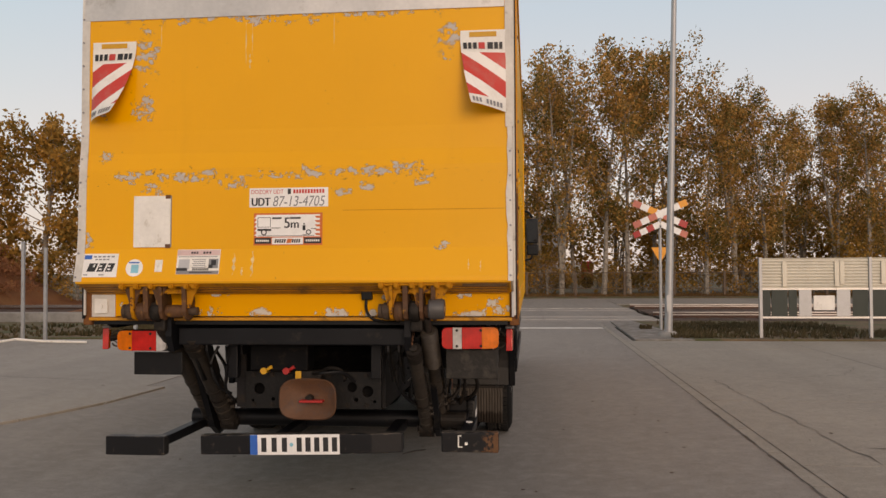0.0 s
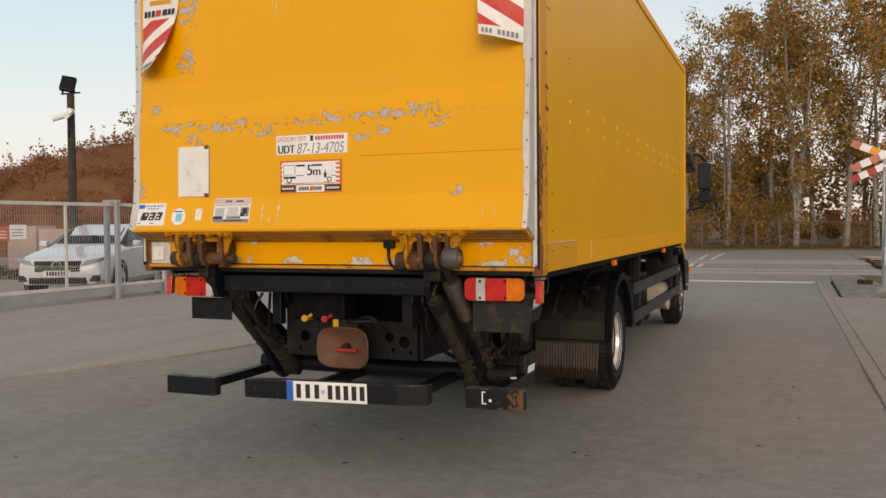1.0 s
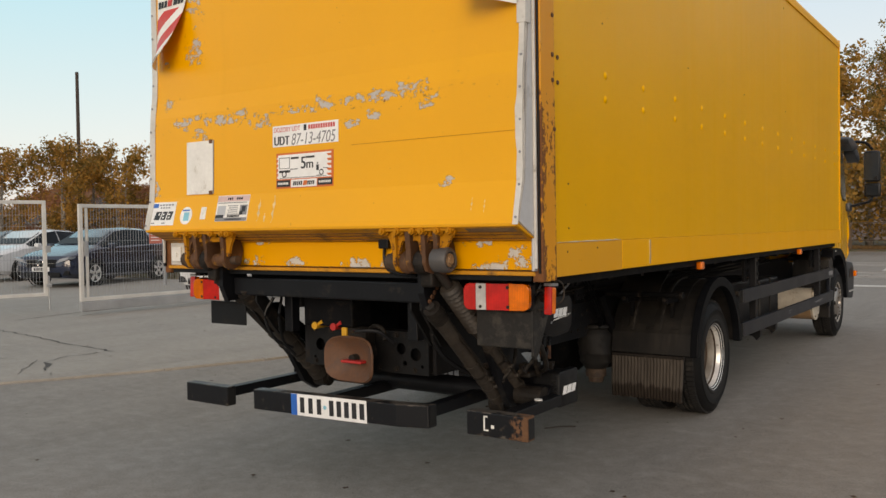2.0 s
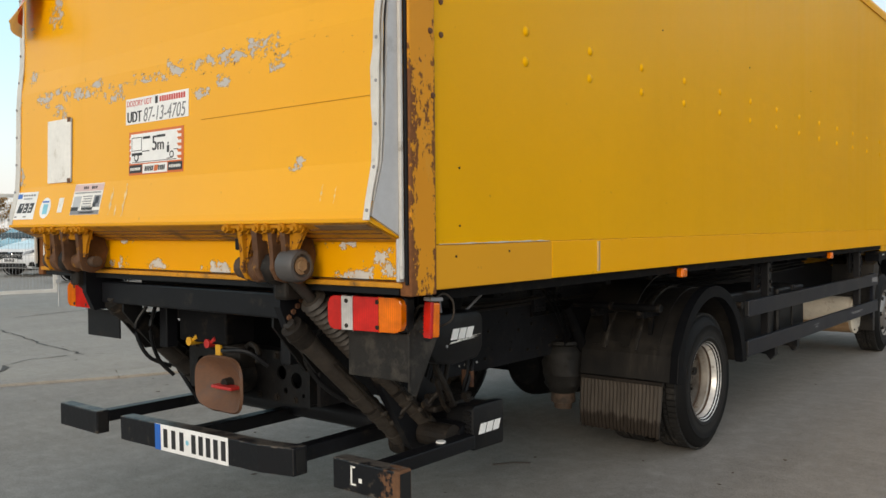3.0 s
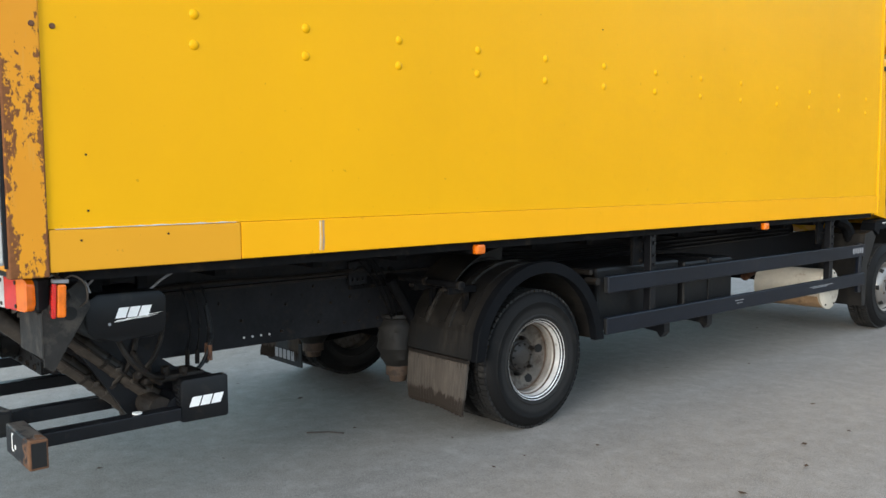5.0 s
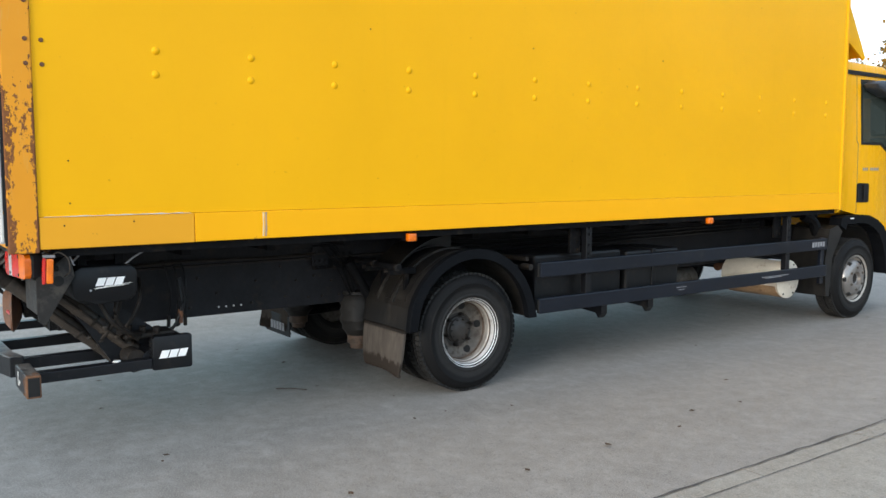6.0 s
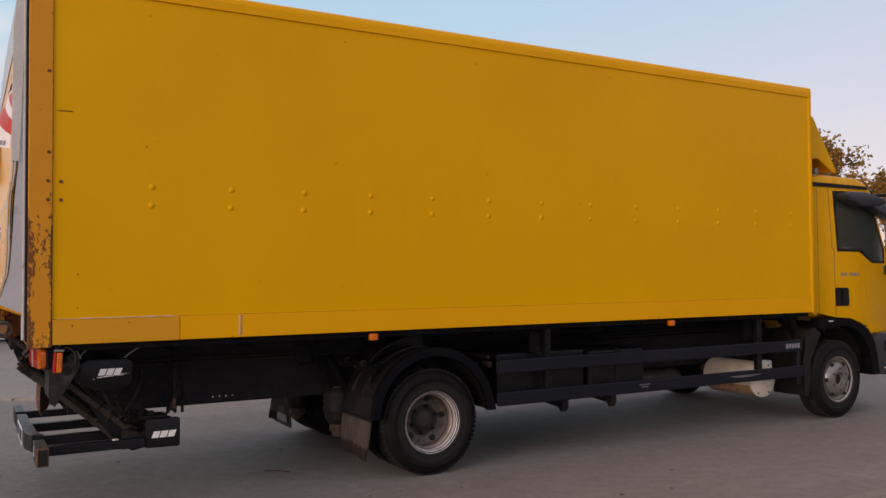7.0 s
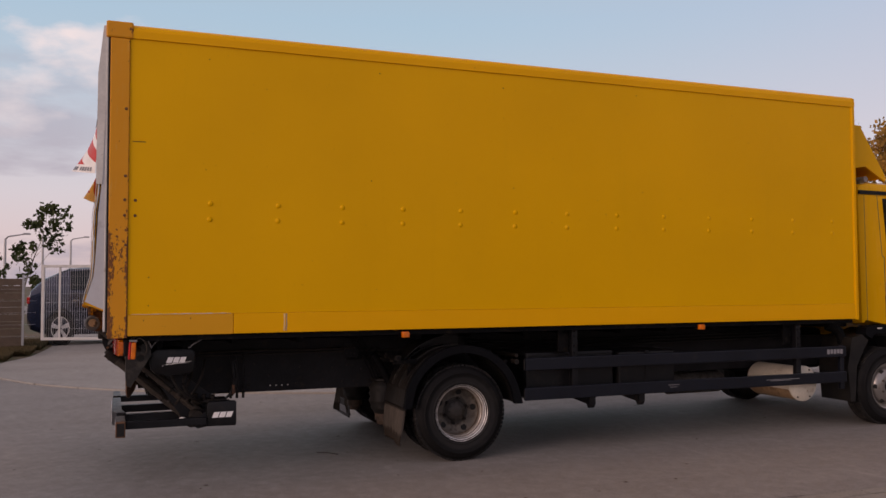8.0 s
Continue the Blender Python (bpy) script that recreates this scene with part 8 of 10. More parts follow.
cab = mk("cab", lambda bm: shell(bm, -HW, HW), M["cab"], truck, "yellow lorry cab with black trim", True)
for sx in (1, -1):
    def side(name, prof, a, b, mat, label=""):
        bm = bmesh.new()
        prism(bm, prof, (HW + a) * sx, (HW + b) * sx)
        return part(name, bm, mat, cab, label)
    side("window_rubber", [(7.575, 2.335), (8.10, 2.345), (8.19, 2.30), (8.43, 1.72), (8.43, 1.580), (8.215, 1.585), (8.00, 1.704), (7.635, 1.706)], -0.001, 0.003, M["plastic"])
    side("side_window", [(7.605, 2.308), (8.09, 2.318), (8.165, 2.275), (8.395, 1.71), (8.395, 1.605), (8.225, 1.607), (8.012, 1.730), (7.66, 1.732)], 0.0035, 0.006, M["glass"], "dark side window")
    side("drip_rail", [(7.245, 2.372), (7.245, 2.412), (8.12, 2.402), (8.15, 2.37)], -0.002, 0.016, M["plastic"], "black drip rail")
    side("door_gap", [(7.498, 2.365), (7.506, 2.365), (7.560, 1.74), (7.588, 1.72), (7.600, 1.035), (7.592, 1.035), (7.579, 1.715), (7.552, 1.735)], -0.0008, 0.0008, M["joint"])
    side("door_handle", [(7.600, 1.140), (7.595, 1.318), (7.610, 1.330), (7.785, 1.326), (7.803, 1.305), (7.806, 1.155), (7.790, 1.138)], 0.0, 0.010, M["plastic"], "black door handle recess")
    side("handle_bar", [(7.69, 1.155), (7.685, 1.312), (7.765, 1.308), (7.77, 1.16)], 0.010, 0.024, M["plastic"])
    bm = bmesh.new()
    for k in range(9):
        if k != 3:
            prism(bm, [(7.69 + 0.034 * k, 1.452), (7.715 + 0.034 * k, 1.452), (7.715 + 0.034 * k, 1.480), (7.69 + 0.034 * k, 1.480)], (HW + 0.0002) * sx, (HW + 0.0015) * sx)
    tagged(part("badge_bars", bm, M["ink_grey"], cab, "small dark badge bars"), kind="stuff")
    side("crease", [(7.60, 1.405), (8.45, 1.425), (8.45, 1.432), (7.60, 1.412)], 0.0, 0.003, M["cab"])
    side("rear_seam", [(7.33, 1.06), (7.336, 1.06), (7.326, 2.36), (7.320, 2.36)], -0.0008, 0.0008, M["joint"])
    # arch, bumper corner with its lamps
    outer = [(7.24, 0.93), (7.255, 0.995), (7.30, 1.016), (7.60, 1.022), (7.76, 1.010), (7.92, 0.96), (8.05, 0.885), (8.14, 0.76), (8.195, 0.61), (8.225, 0.40)]
    innr = [(8.13, 0.40), (8.10, 0.58), (8.04, 0.71), (7.955, 0.82), (7.85, 0.885), (7.72, 0.93), (7.58, 0.94), (7.36, 0.935), (7.33, 0.885)]
    side("wheel_arch", outer + innr, -0.07, 0.055, M["fender_plain"], "blue-black wheel arch trim")
    side("arch_liner", [(7.33, 0.88), (7.58, 0.935), (7.85, 0.88), (8.04, 0.70), (8.13, 0.40), (8.16, 0.40), (8.07, 0.74), (7.87, 0.92), (7.58, 0.975), (7.30, 0.92)], -0.45, -0.071, M["fender"])
    mk("arch_badge", lambda bm: box(bm, *sorted(((HW + 0.0552) * sx, (HW + 0.0562) * sx)), 7.40, 7.47, 0.985, 0.995), M["white_dirty"], cab)
    side("arch_skirt", [(7.06, 0.90), (7.20, 0.93), (7.28, 0.87), (7.12, 0.62), (7.09, 0.26), (7.03, 0.26), (7.0, 0.6)], -0.33, 0.05, M["fender"])
    bm = bmesh.new()
    prism(bm, [(8.228, 0.40), (8.20, 0.62), (8.15, 0.77), (8.23, 0.842), (8.60, 0.815), (8.68, 0.745), (8.70, 0.60), (8.685, 0.46), (8.60, 0.362)], *sorted(((HW - 0.20) * sx, (HW + 0.05) * sx)), "yz", 0.02)
    corner = part("bumper_corner", bm, M["shell_dull"], cab, "dark grey bumper corner", True)
    mk("lamp_recess", lambda bm: box(bm, *sorted(((HW + 0.0505) * sx, (HW + 0.056) * sx)), 8.32, 8.62, 0.64, 0.75, 0.002), M["plastic"], corner, "black lamp recess")
    mk("step_edge", lambda bm: box(bm, *sorted(((HW + 0.0505) * sx, (HW + 0.060) * sx)), 8.32, 8.60, 0.455, 0.475, 0.003), M["alu"], corner, "scraped bare step edge")
    mk("indicator", lambda bm: box(bm, *sorted(((HW + 0.035) * sx, (HW + 0.085) * sx)), 8.64, 8.735, 0.635, 0.705, 0.012), M["amber_lens"], cab, "amber indicator")
    bm = bmesh.new()
    tube(bm, [((HW - 0.03) * sx, 8.56, 0.86), ((HW - 0.01) * sx, 8.595, 0.93), ((HW - 0.005) * sx, 8.605, 1.15), ((HW - 0.01) * sx, 8.585, 1.34), ((HW - 0.03) * sx, 8.535, 1.42)], 0.018, 8)
    for z in (0.98, 1.10, 1.22, 1.32):
        box(bm, *sorted(((HW - 0.06) * sx, (HW - 0.005) * sx)), 8.54, 8.60, z - 0.012, z + 0.012)
    part("grab_ladder", bm, M["cab"], cab, "yellow grab rail with rungs")
    mk("side_lamp", lambda bm: box(bm, *sorted(((HW - 0.02) * sx, (HW + 0.05) * sx)), 8.42, 8.62, 1.46, 1.56, 0.02), M["shell"], cab, "dark mirror foot", True)
    # mirrors
    mk("mirror_arm", lambda bm: bend(bm, [((HW - 0.02) * sx, 8.20, 2.30), ((HW + 0.08) * sx, 8.32, 2.31), ((HW + 0.22) * sx, 8.46, 2.30), ((HW + 0.29) * sx, 8.52, 2.22)], 0.018), M["plastic"], cab, "black mirror arm")
    mk("mirror_arm", lambda bm: bend(bm, [(HW * sx, 8.52, 1.51), ((HW + 0.12) * sx, 8.54, 1.54), ((HW + 0.26) * sx, 8.54, 1.58), ((HW + 0.29) * sx, 8.54, 1.66)], 0.016), M["plastic"], cab, "black mirror arm")
    mk("mirror", lambda bm: box(bm, *sorted((1.280 * sx, 1.465 * sx)), 8.46, 8.57, 1.815, 2.20, 0.035), M["plastic"], cab, "tall black mirror housing", True)
    mk("mirror_glass", lambda bm: box(bm, -0.078, 0.078, -0.004, 0.004, -0.17, 0.17, 0.001), M["mirror"], cab).matrix_basis = pose(1.372 * sx, 8.450, 2.005, 5, 0, 4 * sx)
    mk("wide_mirror", lambda bm: box(bm, *sorted((1.285 * sx, 1.470 * sx)), 8.47, 8.56, 1.63, 1.80, 0.028), M["plastic"], cab, "black wide-angle mirror housing", True)
    mk("mirror_glass", lambda bm: box(bm, -0.072, 0.072, -0.004, 0.004, -0.065, 0.065, 0.001), M["mirror"], cab).matrix_basis = pose(1.377 * sx, 8.460, 1.715, 8, 0, 4 * sx)
    bm = bmesh.new()
    prism(bm, [(7.58, 2.285), (7.66, 2.318), (7.90, 2.322), (8.22, 2.265), (8.25, 2.215), (8.16, 2.185), (7.86, 2.172), (7.62, 2.235)], *sorted((1.10 * sx, 1.255 * sx)), "yz", 0.022)
    part("kerb_mirror", bm, M["shell"], cab, "blue-grey kerb mirror housing over the door", True)
    bm = bmesh.new()
    prism(bm, [(8.02, 2.178), (8.28, 2.208), (8.40, 2.14), (8.40, 2.07), (8.34, 2.050), (8.10, 2.135)], *sorted((1.12 * sx, 1.25 * sx)), "yz", 0.016)
    part("kerb_mirror", bm, M["shell"], cab, "smaller dark mirror housing below it", True)
mk("windscreen", lambda bm: prism(bm, [(8.272, 2.31), (8.280, 2.29), (8.505, 1.62), (8.515, 1.60), (8.285, 2.315)], -1.0, 1.0), M["glass"], cab)
mk("sun_visor", lambda bm: box(bm, -1.0, 1.0, 8.20, 8.40, 2.28, 2.38, 0.02), M["plastic"], cab, "dark sun visor")
mk("bumper", lambda bm: box(bm, -0.885, 0.885, 8.56, 8.70, 0.38, 0.78, 0.03), M["shell_dull"], cab)
mk("grille", lambda bm: [box(bm, -0.8, 0.8, 8.575, 8.605, 0.90 + 0.09 * k, 0.95 + 0.09 * k, 0.005) for k in range(4)], M["plastic"], cab)
defl = mk("roof_deflector", lambda bm: prism(bm, [(7.22, 3.085), (7.31, 3.095), (7.66, 2.56), (7.63, 2.545)], -1.05, 1.05), M["cab"], truck, "yellow roof air deflector above the cab")
for s in (1, -1):
    mk("deflector_side", lambda bm: prism(bm, [(7.205, 3.075), (7.30, 3.088), (7.655, 2.55), (7.63, 2.52), (7.37, 2.665), (7.205, 2.64)], *sorted((1.052 * s, 1.075 * s))), M["cab"], defl, "yellow side cheek")
    mk("deflector_lip", lambda bm: prism(bm, [(7.205, 3.06), (7.225, 3.06), (7.225, 2.66), (7.205, 2.655)], *sorted((0.98 * s, 1.051 * s))), M["cab"], defl)
mk("deflector_stay", lambda bm: (box(bm, 0.7, 0.74, 7.28, 7.6, 2.49, 2.54), box(bm, -0.74, -0.7, 7.28, 7.6, 2.49, 2.54)), M["plastic"], defl)
mk("roof_horn", lambda bm: (cyl(bm, (0.75, 7.45, 2.545), (1.0, 7.45, 2.545), 0.03, seg=12), box(bm, 0.80, 0.95, 7.42, 7.48, 2.50, 2.53)), M["galv"], cab, "dull metal fitting on the roof")
mk("cab_gap", lambda bm: (box(bm, -0.9, 0.9, 7.06, 7.24, 1.0, 1.10), bend(bm, [(0.92, 6.95, 1.02), (0.97, 7.05, 0.96), (0.98, 7.10, 0.80), (0.92, 7.14, 0.66)], 0.05)), M["chassis"], truck)
mk("intake_snorkel", lambda bm: box(bm, 0.70, 0.98, 7.075, 7.215, 1.10, 2.6, 0.03), M["plastic"], truck, "black intake duct between body and cab")

# ---- crossing signs, lamp post, panel by the tracks ----
pole = mk("lamp_post", lambda bm: cyl(bm, (0, 0, 0.0), (0.26, 0, 9.0), 0.085, 0.045, 20), M["galv"], None, "", True)
pole.location = (4.185, 13.3, 0.03)
tagged(pole, "tall galvanised lamp post leaning slightly, on a concrete foot", "lamp post")
mk("concrete_foot", lambda bm: lathe(bm, [(0.0, 0.10), (0.14, 0.10), (0.20, 0.05), (0.23, 0.0)], (0, 0, 0), "z", 18), M["concrete"], pole)
mk("lamp_arm", lambda bm: tube(bm, [(0.26, 0, 8.95), (0.24, -0.5, 9.25), (0.20, -1.4, 9.35)], 0.03), M["galv"], pole)
mk("lamp_head", lambda bm: box(bm, -0.03, 0.20, -2.0, -1.35, 9.30, 9.40, 0.03), M["galv"], pole)
mk("service_door", lambda bm: box(bm, -0.04, 0.06, -0.088, -0.078, 0.5, 0.85, 0.004), M["galv"], pole)

sign = empty("crossing_sign", (4.33, 15.2, 0.03), "red and white double diagonal crossing sign on a grey post", "road sign")
mk("sign_post", lambda bm: cyl(bm, (0, 0, 0), (0, 0, 2.75), 0.035, seg=14), M["galv"], sign, "", True)


def sign_arm(name, cz, ang, half, y, mats, flip=1):
    """One arm of the cross, in alternating red and white lengths."""
    n = len(mats)
    base = mk(name, lambda bm: box(bm, -half, half, y, y + 0.012, -0.075, 0.075, 0.003), M["galv"], sign)
    base.matrix_basis = pose(0, 0, cz, 0, -ang, 0)
    for k, mt in enumerate(mats):
        a, b = -half + 2 * half * k / n, -half + 2 * half * (k + 1) / n
        mk("sign_band", lambda bm: box(bm, a, b, y - 0.003, y - 0.0005, -0.075, 0.075), M[mt], base)


sign_arm("cross_arm", 2.66, 24, 0.66, -0.06, ("red_faded", "white", "red_faded", "white", "white", "white", "orange_sign"))
sign_arm("cross_arm", 2.66, -24, 0.66, -0.045, ("red_faded", "white", "orange_sign", "white", "red_faded", "white", "red_paint"))
for s in (1, -1):
    base = mk("lower_arm", lambda bm: box(bm, 0.0, 0.66, -0.06, -0.048, -0.070, 0.070, 0.003), M["galv"], sign)
    base.matrix_basis = pose(0, 0, 2.43, 0, 24 if s > 0 else 156, 0)
    for k, mt in enumerate(("white", "red_paint" if s < 0 else "white", "white", "red_paint" if s < 0 else "red_faded")):
        mk("sign_band", lambda bm: box(bm, 0.165 * k, 0.165 * (k + 1), -0.0635, -0.0605, -0.070, 0.070), M[mt], base)

tri = empty("warning_sign", (8.03, 39.6, 0.05), "orange triangular sign on a thin post", "road sign")
mk("sign_post", lambda bm: cyl(bm, (0, 0, 0), (0, 0, 2.4), 0.045, seg=12), M["galv"], tri, "", True)
mk("sign_plate", lambda bm: prism(bm, [(-0.45, 2.55), (0.45, 2.55), (0.05, 1.80), (-0.05, 1.80)], -0.05, -0.035, "xz", 0.004), M["orange_sign"], tri)

fb = empty("barrier_panel", (5.92, 12.75, 0.035), "cream corrugated panel over framed dark glossy sheets", "panel")
mk("corrugated_top", lambda bm: prism(bm, [(0.05 + 0.01, 0.98)] + [(0.05 + 0.018 * (i % 2), 0.98 + 0.0305 * i) for i in range(21)] + [(0.09, 1.59), (0.09, 0.98)], 0.0, 4.2, "yz"), M["corrugated"], fb)
for x in (0.42, 1.42, 1.52, 2.3, 3.0, 3.6):
    mk("panel_batten", lambda bm: box(bm, x, x + 0.09, 0.025, 0.05, 1.02 + 0.05 * (x > 1.5), 1.52, 0.005), M["corrugated"], fb)
for x in (0.0, 2.1, 4.15):
    mk("panel_post", lambda bm: box(bm, x - 0.03, x + 0.03, 0.02, 0.10, 0.0 if x < 1 else 0.0, 1.60, 0.004), M["galv"], fb)
for k, (x0, x1, mt) in enumerate(((0.04, 0.19, "glass"), (0.21, 0.52, "glass"), (0.54, 0.70, "glass"), (0.74, 0.98, "galv"), (1.02, 1.42, "white_dirty"), (1.46, 1.72, "galv"), (1.76, 2.06, "glass"), (2.1, 2.5, "glass"), (2.54, 2.9, "galv"), (2.94, 3.4, "glass"), (3.44, 4.1, "glass"))):
    mk("panel_sheet", lambda bm: box(bm, x0, x1, 0.05, 0.07, 0.43 if mt != "white_dirty" else 0.55, 0.96 if mt != "white_dirty" else 0.84, 0.004), M[mt], fb)
mk("panel_rail", lambda bm: (box(bm, 0, 4.2, 0.03, 0.08, 0.385, 0.425, 0.004), box(bm, 0, 4.2, 0.04, 0.08, 0.955, 0.985)), M["alu"], fb)

# ---- fence and gates along the car park ----
def lx(y):
    return -13.01 + 0.29 * (y + 1.7)


def slide_x(y):
    return -9.55 + 0.08 * (y - 5.8)


TURN_S = -math.degrees(math.atan(0.08))


def gate(name, y0, y1, z0, z1, mat, label, wires=0.05, mids=(), lx=lx):
    length = math.hypot(y1 - y0, lx(y1) - lx(y0))
    g = empty(name, (0, 0, 0), label, "gate", "gates of the car park")
    g.matrix_basis = pose(lx(y0), y0, 0.01, 0, 0, -math.degrees(math.atan2(lx(y1) - lx(y0), y1 - y0)))
    for p in (0.0, length - 0.06):
        mk("stile", lambda bm: box(bm, -0.03, 0.03, p, p + 0.06, z0, z1, 0.004), mat, g)
    for p in mids:
        mk("stile", lambda bm: box(bm, -0.02, 0.02, p * length, p * length + 0.04, z0 + 0.06, z1 - 0.06, 0.003), mat, g)
    for z in (z0, z1 - 0.06):
        mk("rail", lambda bm: box(bm, -0.028, 0.028, 0.06, length - 0.06, z, z + 0.06, 0.004), mat, g)
    bm = bmesh.new()
    n = int((length - 0.12) / wires)
    for k in range(1, n):
        box(bm, -0.002, 0.002, 0.06 + k * wires - 0.002, 0.06 + k * wires + 0.002, z0 + 0.06, z1 - 0.06)
    for k in range(1, 8):
        z = z0 + 0.06 + (z1 - z0 - 0.12) * k / 8
        box(bm, 0.003, 0.007, 0.06, length - 0.06, z - 0.002, z + 0.002)
    tagged(part("wire_mesh", bm, M["galv"], g), kind="stuff")
    return g


# two wide leaves, one half open
g1 = gate("swing_gate", -1.42, 5.0, 0.245, 1.905, M["frame_white"], "pale steel gate leaf with wire mesh", mids=(0.055, 0.5, ))
mk("drop_bolt", lambda bm: (cyl(bm, (0.045, 6.70, 0.0), (0.045, 6.70, 0.6), 0.012, seg=10), box(bm, 0.03, 0.06, 6.66, 6.74, 0.4, 0.46)), M["galv"], g1)
mk("latch", lambda bm: box(bm, -0.05, 0.05, 6.66, 6.74, 1.0, 1.12, 0.004), M["galv"], g1)
# cantilever gate between portal posts
g3 = gate("sliding_gate", 4.72, 9.7, 0.22, 1.80, M["frame_white"], "pale grey sliding gate with wire mesh and a lock", 0.05, (0.022, 0.52), slide_x)
mk("lock_box", lambda bm: box(bm, -0.04, 0.04, 0.065, 0.13, 0.95, 1.20, 0.004), M["galv"], g3)
mk("lower_beam", lambda bm: box(bm, -0.05, 0.05, 0.0, 4.98, 0.06, 0.21, 0.006), M["galv"], g3)
for y in (8.35, 9.60):
    pt = empty("gate_portal", (0, 0, 0), "grey steel guide frame of the sliding gate", "gate post", "gate guide frames")
    pt.matrix_basis = pose(slide_x(y) + 0.12, y, 0.0, 0, 0, TURN_S)
    for px in (-0.25, 0.02):
        mk("portal_post", lambda bm: box(bm, px - 0.04, px + 0.04, -0.04, 0.04, 0, 1.84, 0.005), M["galv"], pt)
    mk("portal_head", lambda bm: box(bm, -0.30, 0.07, -0.05, 0.05, 1.81, 1.87, 0.005), M["galv"], pt)
for x, y, h in ((-9.10, 11.86, 2.05), (-8.62, 11.88, 1.93), (-9.9, 10.2, 1.7), (-12.5, 10.3, 1.7), (-15.0, 10.4, 1.7), (-6.2, 10.9, 1.2)):
    tagged(mk("fence_post", lambda bm: box(bm, x - 0.03, x + 0.03, y - 0.03, y + 0.03, 0, h, 0.004), M["galv"]), "slim grey steel fence post", "fence post", "posts of the car park fence")
for y, wd, z0, z1, mt, ink, lab in ((6.075, 0.12, 1.14, 1.38, "red_faded", "white", "small red notice with white bars on the gate"), (6.36, 0.155, 1.17, 1.41, "white", "ink_grey", "small white notice with plain printed bars on the gate")):
    sg = mk("gate_notice", lambda bm: box(bm, 0.036, 0.042, -wd, wd, z0, z1, 0.002), M[mt])
    sg.matrix_basis = pose(slide_x(y), y, 0.0, 0, 0, TURN_S)
    tagged(sg, lab, "notice")
    mk("printed_bars", lambda bm: [box(bm, 0.0425, 0.0435, -wd * 0.8, wd * 0.6, z0 + 0.05 + 0.05 * j, z0 + 0.065 + 0.05 * j) for j in range(3)], M[ink], sg)
tagged(mk("garden_hose", lambda bm: tube(bm, [(-10.2, 10.6, 0.03), (-9.6, 10.8, 0.03), (-9.1, 10.9, 0.04), (-8.6, 10.85, 0.12), (-8.2, 11.1, 0.06), (-7.4, 11.3, 0.03)], 0.025), M["white_dirty"]), "pale hose lying on the paving", "hose")

# solid boards beside the entry
bf = empty("board_fence", (0, 0, 0), "brown weathered board fence with wires beside the gate", "fence")
bf.matrix_basis = pose(-13.07, -1.80, 0.0, 0, 0, 5.0)
for i in range(10):
    mk("board", lambda bm: box(bm, -0.012, 0.012, -5.4, -0.02, 0.05 + 0.157 * i, 0.05 + 0.157 * i + 0.150, 0.004), M["slat_wood"], bf)
for i in range(5):
    mk("fence_wire", lambda bm: box(bm, 0.030, 0.034, -5.4, 0.26, 0.34 + 0.26 * i, 0.344 + 0.26 * i), M["galv"], bf, "taut wire before the boards")
for y in (0.0, -2.6, -5.2):
    mk("fence_post", lambda bm: box(bm, 0.014, 0.060, y - 0.024, y + 0.024, 0, 1.70, 0.004), M["galv"], bf)

# ---- poles ----
fl = empty("floodlight_pole", (-13.34, 11.345, 0.0), "dark pole with a floodlight and two white cameras", "floodlight")
mk("pole", lambda bm: cyl(bm, (0, 0, 0), (0, 0, 4.54), 0.10, 0.085, 16), M["pole_dark"], fl, "", True)
mk("lamp_bar", lambda bm: box(bm, -0.28, 0.28, -0.03, 0.03, 4.54, 4.57), M["plastic"], fl)
for nm, dims, mt, lab in (("floodlight", (-0.17, 0.16, -0.10, 0.03, -0.185, 0.185, 0.02), "plastic", "black floodlight housing"), ("floodlight_glass", (-0.14, 0.13, -0.112, -0.102, -0.15, 0.15, 0.003), "car_glass", "dark floodlight glass")):
    mk(nm, lambda bm: box(bm, *dims, pose(-0.06, 0, 4.76, -20, 10, 34)), M[mt], fl, lab)
mk("lamp_yoke", lambda bm: (box(bm, -0.26, -0.235, -0.02, 0.02, 4.57, 4.78), box(bm, 0.10, 0.125, -0.02, 0.02, 4.57, 4.74)), M["plastic"], fl)
for p0, p1 in (((-0.08, -0.12, 4.02), (-0.28, -0.30, 3.93)), ((0.08, -0.12, 4.06), (0.20, -0.34, 3.98)), ((0.14, -0.10, 4.10), (0.18, -0.24, 4.10))):
    mk("camera_housing", lambda bm: cyl(bm, p0, p1, 0.065, 0.072, 14), M["white"], fl, "white camera housing", True)
    mk("camera_arm", lambda bm: tube(bm, [(0, 0, p0[2] - 0.02), p0], 0.025), M["white"], fl)
mk("camera_cable", lambda bm: bend(bm, [(0.10, -0.12, 4.02), (0.24, -0.16, 3.92), (0.26, -0.16, 3.78), (0.16, -0.14, 3.74), (0.06, -0.11, 3.84)], 0.012), M["plastic"], fl)
mk("camera_cable", lambda bm: bend(bm, [(0.02, -0.11, 3.98), (0.10, -0.14, 3.76), (0.06, -0.12, 3.62), (0.02, -0.10, 3.50)], 0.012), M["plastic"], fl)
for x, y, h, r in ((-13.95, 17.1, 6.75, 0.10), (-33.6, 14.7, 6.05, 0.12), (-34.0, 20.0, 9.0, 0.1)):
    tagged(mk("utility_pole", lambda bm: cyl(bm, (x, y, 0), (x, y, h), r, r * 0.75, 14), M["wood_pole"], None, "", True), "plain dark wooden pole", "pole", "poles behind the yard")
